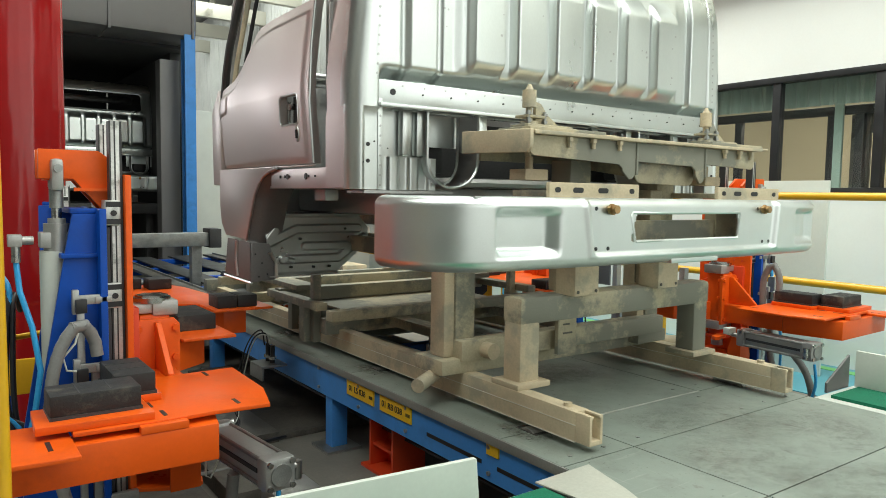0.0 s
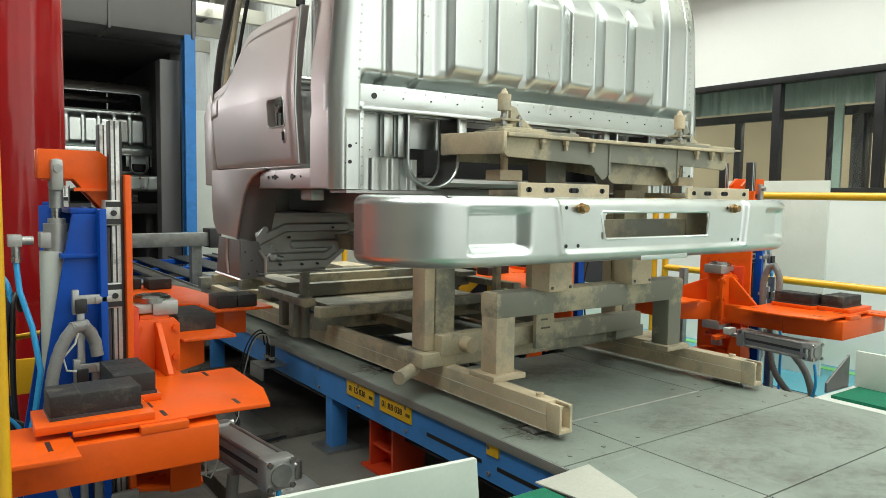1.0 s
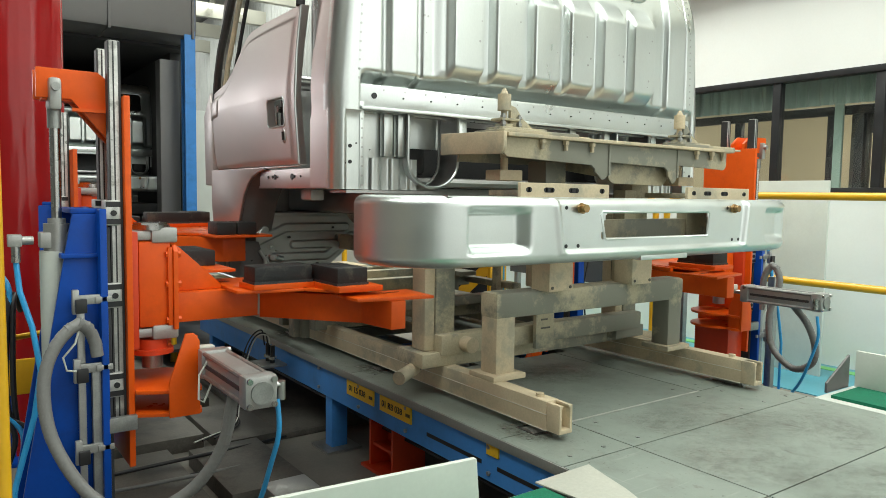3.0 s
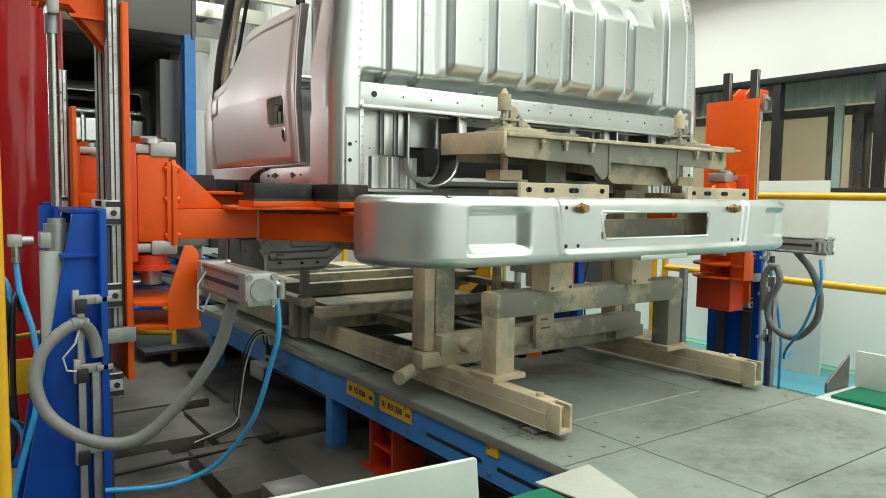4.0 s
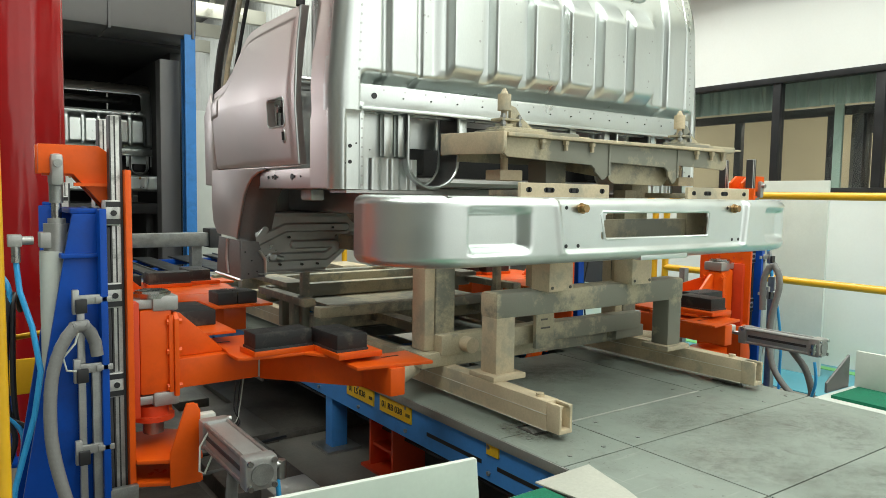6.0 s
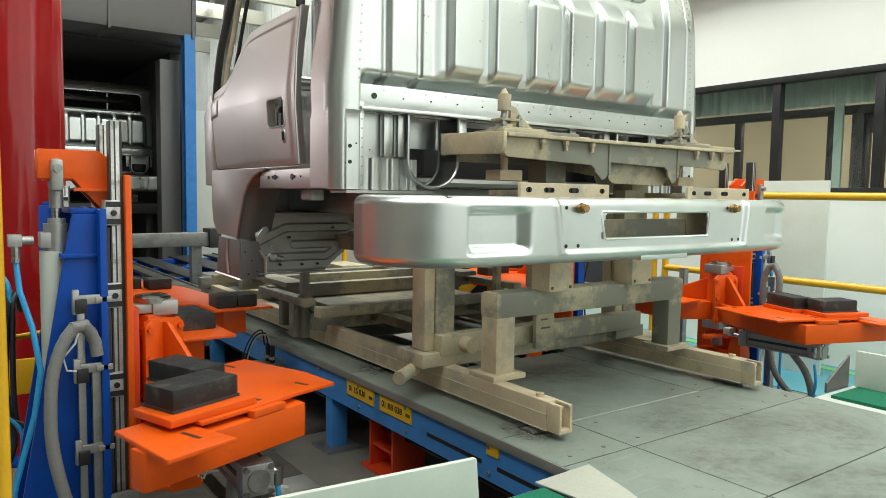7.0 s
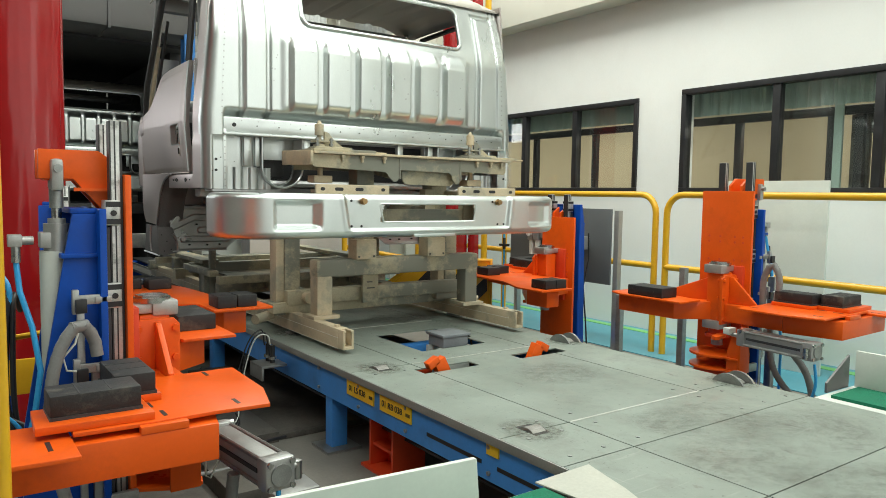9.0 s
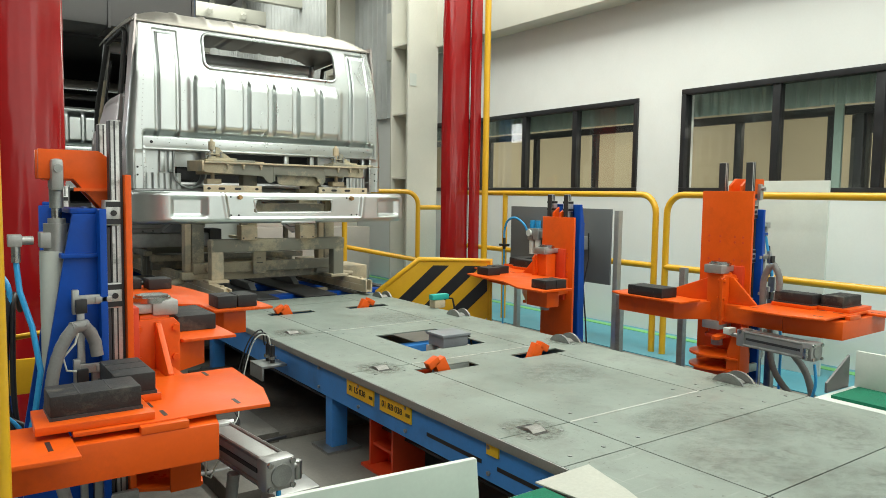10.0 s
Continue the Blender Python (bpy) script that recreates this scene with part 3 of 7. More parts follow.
def deck_plate(x0, x1, y0, y1):
    """A plate as the rectangles that are left when the openings are cut out."""
    g = 0.0025
    x0, x1, y0, y1 = x0 + g, x1 - g, y0 + g, y1 - g
    cuts = [h for h in HOLES if h[0] < x1 and h[1] > x0 and h[2] < y1 and h[3] > y0]
    xs = sorted({x0, x1, *[min(max(v, x0), x1) for h in cuts for v in h[:2]]})
    ys = sorted({y0, y1, *[min(max(v, y0), y1) for h in cuts for v in h[2:]]})
    m = Mesh(CO)
    vs, fs = {}, []

    def inside(x, y):
        return any(h[0] < x < h[1] and h[2] < y < h[3] for h in cuts)
    cells = {(i, j) for i in range(len(xs) - 1) for j in range(len(ys) - 1) if not inside((xs[i] + xs[i + 1]) / 2, (ys[j] + ys[j + 1]) / 2)}

    def vert(i, j, k):
        if (i, j, k) not in vs:
            vs[i, j, k] = m.v((xs[i], ys[j], (TOP - 0.006, TOP)[k]))
        return vs[i, j, k]
    for i, j in cells:
        m.bm.faces.new([vert(i, j, 1), vert(i + 1, j, 1), vert(i + 1, j + 1, 1), vert(i, j + 1, 1)])
        m.bm.faces.new([vert(i, j, 0), vert(i, j + 1, 0), vert(i + 1, j + 1, 0), vert(i + 1, j, 0)])
        for di, dj, a, b in ((-1, 0, (i, j), (i, j + 1)), (1, 0, (i + 1, j + 1), (i + 1, j)), (0, -1, (i + 1, j), (i, j)), (0, 1, (i, j + 1), (i + 1, j + 1))):
            if (i + di, j + dj) not in cells:
                m.bm.faces.new([vert(*a, 0), vert(*a, 1), vert(*b, 1), vert(*b, 0)])
    return m


for y0, y1 in zip(YS, YS[1:]):
    xs = (CX0, 1.742, CX1) if y0 < 1.5 else XS
    for x0, x1 in zip(xs, xs[1:]):
        part("deck_plate", deck_plate(x0, x1, y0, y1), PLATE, conveyor)
structure("deck_underlay", Mesh().box(CX0 + 0.09, 1.9, 0.2, 2.4, 0.25, 0.27).box(1.9, CX1 - 0.09, 0.2, 2.4, 0.25, 0.27), DARK_METAL_SHADE, "dark pan under the deck")
for x in (1.515, 1.66, 1.82, 2.4, 2.55, 2.70):
    for y in (1.46, 1.64, 1.76, 2.60, 2.76, 3.48, 3.64):
        if not any(h[0] - 0.02 < x < h[1] + 0.02 and h[2] - 0.02 < y < h[3] + 0.02 for h in HOLES):
            part("screw", Mesh(CO).cyl((x, y, TOP - 0.001), (x, y, TOP + 0.0025), 0.007, 8), ZINC, conveyor)

# wheels that the skids run on, each in a ring of grime
def disc(mat):
    m = Mesh()
    m.bm.faces.new([m.v((0.2 * math.cos(a), 0.2 * math.sin(a), 0)) for a in [k * math.pi / 16 for k in range(32)]])
    return finish("wear_patch", m, mat)


GRIME_DISC, SCUFF_DISC = disc(GRIME), disc(SCUFF)
for x in (1.587, 2.725):
    for y in (1.70, 2.685, 3.635, 4.59):
        low = 0.046 if x > 2 else 0.049
        wheel = part("roller", Mesh(CO).cyl((x - 0.028, y, TOP - low), (x + 0.028, y, TOP - low), 0.060, 28), ROLLER, conveyor, "worn steel roller through the deck")
        part("roller_slot", Mesh(CO).box(x - 0.033, x + 0.033, y - 0.05, y + 0.05, TOP - 0.01, TOP + 0.0008), BLACK, conveyor)
        if x > 2:
            for s in (-1, 1):
                part("flange", Mesh(CO).cyl((x + s * 0.038 - 0.006, y, TOP - 0.045), (x + s * 0.038 + 0.006, y, TOP - 0.045), 0.085, 28), ZINC, wheel)
        if x < 2 or y < 3:
            patch = new("wear_patch", GRIME_DISC)
            patch.parent, patch.matrix_basis = conveyor, pose(x - CO[0], y - CO[1], TOP + 0.0012) @ Matrix.Diagonal((0.75, 0.8, 1, 1))
for x, y, k in ((2.17, 1.43, 1.9), (2.05, 1.50, 1.2), (2.28, 1.30, 1.3), (2.35, 1.2, 2.0), (1.95, 1.15, 1.8), (2.2, 2.2, 1.5), (2.0, 0.8, 2.0), (2.35, 3.75, 1.6)):
    patch = new("scuff_patch", SCUFF_DISC)
    patch.parent, patch.matrix_basis = conveyor, pose(x - CO[0], y - CO[1], TOP + 0.0018) @ Matrix.Diagonal((k, k * 0.8, 1, 1))
for y, x0, x1 in ((1.69, 1.75, 2.47), (2.68, 1.75, 2.47), (3.565, 1.75, 2.47)):
    part("seam_strip", Mesh(CO).box(x0, x1, y - 0.005, y + 0.005, TOP - 0.004, TOP + 0.0015), BRIGHT_EDGE, conveyor)

# orange stops in the slots
for x in (1.84, 2.345):
    for y in (2.54, 4.24):
        s_ = thing("pivot_stop", (x, y, 0.34), "small orange pivoting stop in a deck slot", "stop", "deck stops")
        lean = 1 if x < 2 else -1
        o = (x, y, 0.34)
        m = Matrix.Translation((x, y, 0.36)) @ Matrix.Rotation(radians(-28 * lean), 4, "Y")
        part("pawl", Mesh(o).box(-0.03, 0.03, -0.02, 0.02, -0.06, 0.10, m).box(-0.03 - 0.03 * lean, 0.03 - 0.03 * lean, -0.02, 0.02, 0.085, 0.12, m), ORANGE, s_, "", 0.005)
        part("pin", Mesh(o).cyl((x - 0.08, y, 0.36), (x + 0.12, y, 0.36), 0.012, 10), ZINC, s_)
# drive under the large opening
drive = thing("drive_box", (2.2, 3.05, 0.2), "grey sensor housing on a frame in the deck opening", "housing")
o = (2.2, 3.05, 0.2)
part("housing", Mesh(o).box(2.14, 2.30, 2.98, 3.12, 0.375, 0.43), BOX_GREY, drive, "", 0.006)
part("lid", Mesh(o).box(2.13, 2.31, 2.97, 3.13, 0.43, 0.445), BOX_GREY, drive, "", 0.004)
part("bracket", Mesh(o).box(2.12, 2.32, 2.99, 3.01, 0.2, 0.375).box(2.12, 2.32, 3.09, 3.11, 0.2, 0.375), WHITE_PAINT, drive)
part("cable", Mesh(o).tube([(2.31, 3.05, 0.40), (2.34, 3.05, 0.43), (2.355, 3.03, 0.40), (2.36, 3.0, 0.3)], 0.006, 8), BLACK, drive)
part("motor", Mesh(o).cyl((2.0, 3.1, 0.26), (2.12, 3.1, 0.26), 0.05, 18), RED_ORANGE, drive)
part("valve", Mesh(o).box(2.19, 2.25, 3.02, 3.07, 0.22, 0.37), BEAM_BLUE, drive)


# red-orange pedestal under the beam
ped = thing("pedestal", (1.56, 2.52, 0), "red-orange welded steel pedestal under the conveyor", "pedestal")
o = (1.56, 2.52, 0)
part("base_plate", Mesh(o).box(1.48, 1.68, 2.40, 2.66, 0, 0.012), RED_ORANGE, ped)
for y in (2.43, 2.61):
    part("side_plate", Mesh(o).box(1.50, 1.66, y, y + 0.014, 0.012, 0.231), RED_ORANGE, ped, "", 0.002)
part("rib", Mesh(o).box(1.51, 1.65, 2.444, 2.61, 0.10, 0.112), RED_ORANGE, ped)
part("web", Mesh(o).box(1.585, 1.599, 2.444, 2.61, 0.012, 0.231), RED_ORANGE, ped)
part("head_plate", Mesh(o).box(1.49, 1.67, 2.40, 2.66, 0.231, 0.244), RED_ORANGE, ped)


# transfer bed ahead: blue cross beams with dark rails, grey box beam beside it
bed = thing("transfer_bed", (2.1, 7.0, 0), "blue and grey steel transfer bed ahead of the deck", "transfer bed")
o = (2.1, 7.0, 0)
for y in (5.05, 5.75, 6.5, 7.4, 8.3):
    part("cross_beam", Mesh(o).box(0.9, 3.1, y, y + 0.10, 0.34, 0.40), BLUE, bed, "", 0.006)
for x in (1.55, 2.62):
    part("run_rail", Mesh(o).box(x, x + 0.11, 4.84, 8.6, 0.40, 0.424), PIT_PLATE, bed, "", 0.004)
    part("rail_edge", Mesh(o).box(x + 0.111, x + 0.121, 4.84, 8.6, 0.40, 0.438), ZINC, bed)
for x, w in ((1.82, 0.20), (2.22, 0.26)):
    part("cover_plate", Mesh(o).box(x, x + w, 4.84, 8.6, 0.401, 0.415), DARK_METAL_SHADE, bed, "", 0.003)
for x, y in ((1.98, 5.3), (2.10, 5.9), (2.42, 5.5)):
    part("chain_guide", Mesh(o).prism([(y, 0.416), (y + 0.5, 0.416), (y + 0.42, 0.47), (y + 0.08, 0.47)], "x", x, x + 0.05), GREY_PANEL, bed, "", 0.004)
for x in (1.0, 3.0):
    part("side_beam", Mesh(o).box(x, x + 0.08, 4.9, 8.6, 0.34, 0.41), BLUE if x < 2 else DARK_METAL_SHADE, bed, "", 0.005)
    for y in (5.0, 8.2):
        part("leg", Mesh(o).box(x, x + 0.08, y, y + 0.08, 0, 0.34), DARK_METAL_SHADE, bed)
for y in (5.3, 6.1, 7.0):
    part("stop_bar", Mesh(o).cyl((0.75, y, 0.425), (1.50, y + 0.05, 0.425), 0.022, 10), ZINC, bed)
part("pan", Mesh(o).box(1.1, 2.98, 4.85, 8.6, 0.1, 0.12), DARK_METAL_SHADE, bed)
cross = thing("box_beam", (1.5, 6.3, 0), "long grey box beam on short legs", "beam")
o = (1.5, 6.3, 0)
part("beam", Mesh(o).box(0.9, 1.93, 6.0, 6.14, 0.715, 0.825), ZINC, cross, "", 0.006)
for x in (1.0, 1.75):
    part("leg", Mesh(o).box(x, x + 0.08, 6.03, 6.11, 0, 0.72), ZINC, cross)
part("clamp", Mesh(o).box(1.88, 1.98, 5.97, 6.17, 0.70, 0.86), DARK_METAL_SHADE, cross, "", 0.01)
# yellow guard frame low in the hall on that side
low_rail = thing("floor_guard", (0.7, 5.0, 0), "low yellow tubular floor guard", "guard rail")
part("bar", Mesh((0.7, 5.0, 0)).tube([(0.55, 5.6, 0), (0.55, 5.6, 0.37), (1.33, 5.03, 0.37), (1.33, 5.03, 0)], 0.024, 10), YELLOW, low_rail)
part("bar", Mesh((0.7, 5.0, 0)).tube([(0.55, 5.6, 0.2), (1.33, 5.03, 0.2)], 0.02, 10), YELLOW, low_rail)
# position sensor on the beam, with its lead
sen = thing("position_sensor", (1.36, 3.42, 0), "galvanised sensor bracket with cables on the conveyor side", "sensor")
o = (1.36, 3.42, 0)
part("bracket", Mesh(o).box(1.30, 1.434, 3.34, 3.50, 0.30, 0.312).box(1.30, 1.312, 3.34, 3.50, 0.24, 0.30), ZINC, sen, "", 0.002)
for y in (3.40, 3.46):
    part("probe", Mesh(o).cyl((1.38, y, 0.312), (1.38, y, 0.40), 0.012, 12), BLACK, sen)
    part("lock_nut", Mesh(o).cyl((1.38, y, 0.33), (1.38, y, 0.345), 0.02, 6), CHROME, sen)
for dx in (0, 0.012, 0.03):
    part("lead", Mesh(o).tube(smooth_line([(1.38 - dx, 3.43, 0.40), (1.36 - dx, 3.42, 0.45 + dx), (1.30 - dx, 3.42, 0.44), (1.25 - dx, 3.43, 0.30), (1.21 - dx, 3.40, 0.12), (1.14 + dx, 3.30, 0.06), (0.9 + 3 * dx, 3.1, 0.08)]), 0.0036, 8), BLACK if dx else WHITE_PAINT, sen, "", 0, 60)
# loose cables across the floor
for k, (c0, c1, c2) in enumerate((((0.30, 2.9), (0.75, 2.75), (1.18, 2.9)), ((0.28, 2.85), (0.7, 2.65), (1.15, 2.82)), ((0.28, 2.6), (0.62, 2.2), (0.95, 2.3)), ((0.4, 3.0), (0.8, 2.85), (1.3, 3.05)))):
    pts = []
    for i in range(17):
        t = i / 16
        pts.append(((1 - t) ** 2 * c0[0] + 2 * t * (1 - t) * c1[0] + t * t * c2[0], (1 - t) ** 2 * c0[1] + 2 * t * (1 - t) * c1[1] + t * t * c2[1], 0.046 + 0.03 * math.sin(math.pi * t) * (k % 2)))
    tagged(part("floor_cable", Mesh().tube(pts, 0.008, 8), (BLACK, HOSE_GREY, BLACK, BLACK)[k], None, "", 0, 60), "loose cable lying across the floor covers", "cable", "floor cables")

# turquoise hand valve lying by the deck edge, small red lamp by the column
valve = thing("hand_valve", (2.82, 3.95, 0.405), "turquoise plastic hand valve by the deck edge", "valve")
o = (2.82, 3.95, 0.405)
part("grip", Mesh(o).box(2.72, 2.86, 3.92, 3.97, 0.46, 0.50), TEAL_CLOTH, valve, "", 0.012)
part("body", Mesh(o).box(2.74, 2.83, 3.92, 3.99, 0.405, 0.46), SKID_LIGHT, valve, "", 0.012)
part("lead", Mesh(o).tube([(2.84, 3.95, 0.47), (2.90, 3.94, 0.46), (2.91, 3.93, 0.40), (2.92, 3.92, 0.2)], 0.007, 8), BLACK, valve)
lamp_post = thing("signal_post", (3.62, 6.9, 0), "thin yellow post with a small red signal box", "signal post")
o = (3.62, 6.9, 0)
part("pole", Mesh(o).cyl((3.62, 6.9, 0), (3.62, 6.9, 1.45), 0.03, 12), YELLOW, lamp_post)
part("signal_box", Mesh(o).box(3.66, 3.74, 6.86, 6.94, 1.2, 1.42), RED, lamp_post, "", 0.01)
for y in (5.75, 6.4):
    crate = thing("steel_crate", (3.3, y, 0), "pale steel frame box beyond the deck", "crate", "steel crates")
    o = (3.3, y, 0)
    part("body", Mesh(o).box(3.0, 3.25, y, y + 0.4, 0.36, 0.52), SKID_LIGHT, crate, "", 0.01)
    part("foot", Mesh(o).box(3.02, 3.23, y + 0.05, y + 0.35, 0.0, 0.36), SKID, crate, "", 0.01)


# ---- the truck cab on its skid; all three are carried along by the conveyor ----
CAB = (2.14, 2.3, 0.8)
cab = thing("truck_cab", CAB, "unpainted bare steel truck cab with ribbed rear wall", "truck cab")
XL, XR, YR, ZT = 1.125, 3.165, 2.22, 2.378
RIBS = [1.56 + 0.2 * i for i in range(7)]
WINDOW = (1.665, 2.735, 2.075, 2.335)


def rear_y(x, z):
    """Depth of the rear wall: rounded corners, lean at the head, pressed ribs over a stepped-in foot."""
    y = YR + 0.10 * step(1.95, 2.45, z)
    for e, s in ((XL, 1), (XR, -1)):
        d = (x - e) * s
        if d < 0.06:
            y += 0.06 - math.sqrt(max(0, 0.06 ** 2 - (0.06 - d) ** 2))
    if 1.525 < x < 2.80:
        inside = step(1.525, 1.565, x) * (1 - step(2.755, 2.795, x))
        bulge = step(1.575, 1.64, z) * (1 - step(1.96, 2.045, z))
        y -= 0.012 * inside * bulge
        k = (x - RIBS[0]) / 0.2
        f = abs(k - math.floor(k) - 0.5) * 0.2
        corner = 1 - math.sqrt(max(0.0, 1 - min(1.0, max(0.0, (f - 0.045) / 0.036)) ** 2))
        crown, heel = 2.032 - 0.028 * corner, 1.60 + 0.022 * corner
        tall = step(heel - 0.02, heel + 0.05, z) * (1 - step(crown - 0.105, crown, z))
        y -= 0.040 * (1 - step(0.066, 0.085, f)) * tall * (1 if 1.56 < x < 2.76 else 0)
    else:
        for c0, c1 in ((1.325, 1.470), (2.86, 3.025)):
            ring = max(abs(x - (c0 + c1) / 2) - (c1 - c0) / 2, abs(z - 1.85) - 0.46)
            y += 0.010 * (1 - step(0.006, 0.018, abs(ring))) - 0.012 * (1 - step(-0.022, -0.004, ring))
    y += 0.065 * (1 - step(1.56, 1.605, z)) * step(1.22, 1.26, x) * (1 - step(3.06, 3.1, x))
    return y


def rounded_in(x, z, x0, x1, z0, z1, r):
    dx, dz = max(x0 + r - x, 0, x - x1 + r), max(z0 + r - z, 0, z - z1 + r)
    return x0 < x < x1 and z0 < z < z1 and dx * dx + dz * dz < r * r


def rear_keep(u, v):
    x, z = XL + (XR - XL) * u, 1.46 + (ZT - 1.46) * v
    return not rounded_in(x, z, *WINDOW, 0.05)


def lean(x, z):
    """The flanks draw in towards the roof; the pressed field between them stays upright."""
    d = x - (XL + XR) / 2
    return x - math.copysign(0.075, d) * min(1, max(0, (z - 1.55) / 0.85)) * min(1, max(0, (abs(d) - 0.84) / 0.18))


rear = Mesh(CAB).grid(410, 150, lambda u, v: (lean(XL + (XR - XL) * u, 1.46 + (ZT - 1.46) * v), rear_y(XL + (XR - XL) * u, 1.46 + (ZT - 1.46) * v), 1.46 + (ZT - 1.46) * v), rear_keep, (0, 0.025, 0))
rear_wall = part("rear_wall", rear, STEEL, cab, "ribbed bare steel rear wall", 0, 50)
w0, w1, w2, w3 = WINDOW
loop = arc(w1 - 0.05, w3 - 0.05, 0.05, 0, 90, 5) + arc(w0 + 0.05, w3 - 0.05, 0.05, 90, 180, 5) + arc(w0 + 0.05, w2 + 0.05, 0.05, 180, 270, 5) + arc(w1 - 0.05, w2 + 0.05, 0.05, 270, 360, 5)
part("window_flange", Mesh(CAB).tube([(x, rear_y(x, z) - 0.004, z) for x, z in loop + loop[:1]], 0.012, 8), STEEL, rear_wall)
# ledge rail with its row of holes
part("ledge", Mesh(CAB).box(XL + 0.10, XR - 0.08, YR + 0.012, YR + 0.07, 1.475, 1.555), STEEL, cab, "", 0.008)
part("lower_flange", Mesh(CAB).box(XL + 0.10, XR - 0.08, YR - 0.012, YR + 0.03, 1.462, 1.474), STEEL, cab, "", 0.003)
for i in range(15):
    x = XL + 0.16 + i * 0.122
    part("hole", Mesh(CAB).cyl((x, YR + 0.0085, 1.515), (x, YR + 0.02, 1.515), 0.011 if i == 0 else 0.0032, 10), BLACK, cab)
# corner posts down to the sill
for e, s in ((XL, 1), (XR, -1)):
    post = Mesh(CAB).grid(26, 14, lambda u, v, e=e, s=s: (e + s * 0.105 * u, rear_y(e + s * min(0.09, 0.105 * u), 1.61) + 0.010 * (1 - step(1.44, 1.466, 1.185 + 0.28 * v)) * step(0.35, 0.5, u), 1.185 + 0.28 * v), None, (s * 0.002, 0.006, 0))
    part("corner_post", post, STEEL, cab, "", 0, 50)
    for z, q in ((1.335, 0.064), (1.28, 0.064), (1.275, 0.045), (1.345, 0.088)):
        part("hole", Mesh(CAB).cyl((e + s * q, YR + 0.007, z), (e + s * q, YR + 0.02, z), 0.007 if q == 0.064 else 0.003, 10), BLACK, cab)
    part("post_flange", Mesh(CAB).box(min(e + s * 0.1, e + s * 0.118), max(e + s * 0.1, e + s * 0.118), YR + 0.006, YR + 0.012, 1.185, 1.49), STEEL, cab, "", 0.002)
    for k in range(9):
        part("spot_weld", Mesh(CAB).cyl((e + s * 0.109, YR + 0.0045, 1.20 + k * 0.033), (e + s * 0.109, YR + 0.008, 1.20 + k * 0.033), 0.004, 6), STEEL_DARK, cab)
# seam of spot welds up each corner
for i in range(26):
    z = 1.57 + i * 0.031
    for x in (XL + 0.092, XR - 0.092):
        part("spot_weld", Mesh(CAB).cyl((lean(x, z), rear_y(x, z) - 0.0015, z), (lean(x, z), rear_y(x, z) + 0.003, z), 0.0045, 6), STEEL_DARK, cab)
# weld nuggets and pin dents on the pads
marks = random.Random(5)
for i in range(46):
    k = marks.randrange(7)
    x, z = RIBS[0] - 0.03 + 0.2 * k + marks.uniform(-0.05, 0.05), marks.uniform(1.66, 1.93)
    if abs(((x - RIBS[0]) / 0.2) % 1 - 0.5) * 0.2 < 0.06 and x < 2.75:
        part("weld_mark", Mesh(CAB).cyl((x, rear_y(x, z) - 0.0008, z), (x, rear_y(x, z) + 0.003, z), marks.choice((0.003, 0.004, 0.005)), 7), STEEL_DARK, cab)
for i in range(20):
    x = XL + 0.2 + i * 0.09
    part("weld_mark", Mesh(CAB).cyl((x, YR + 0.0112, 1.538), (x, YR + 0.02, 1.538), 0.0035, 7), STEEL_DARK, cab)
# recessed foot of the rear wall
part("foot_panel", Mesh(CAB).box(XL + 0.12, 1.435, YR + 0.085, YR + 0.095, 1.29, 1.47), STEEL, cab)
# Dark sheet stands in for the shade behind the foot panels.
part("foot_back", Mesh(CAB).box(1.44, XR - 0.12, YR + 0.36, YR + 0.37, 1.24, 1.47), DARK_METAL_SHADE, cab)
for x in (1.35, 1.41, 1.69, 2.3, 2.52, 2.85, 3.0):
    part("stiffener", Mesh(CAB).box(x, x + 0.04, YR + 0.05, YR + 0.084, 1.305, 1.47), STEEL, cab, "", 0.008)
# These sheets cover only the lit upper part behind the hoops.
part("foot_panel", Mesh(CAB).box(1.44, 1.70, YR + 0.18, YR + 0.19, 1.35, 1.47), STEEL, cab)
part("foot_panel", Mesh(CAB).box(2.56, 2.84, YR + 0.18, YR + 0.19, 1.35, 1.47), STEEL, cab)


def corrugated(x0, x1):
    def pt(u, v):
        x = x0 + (x1 - x0) * u
        return (x, YR + 0.06 + 0.013 * (0.5 + 0.5 * math.tanh(3 * math.sin(u * 18))), 1.185 + 0.115 * v)
    return Mesh(CAB).grid(80, 2, pt, None, (0, 0.004, 0))


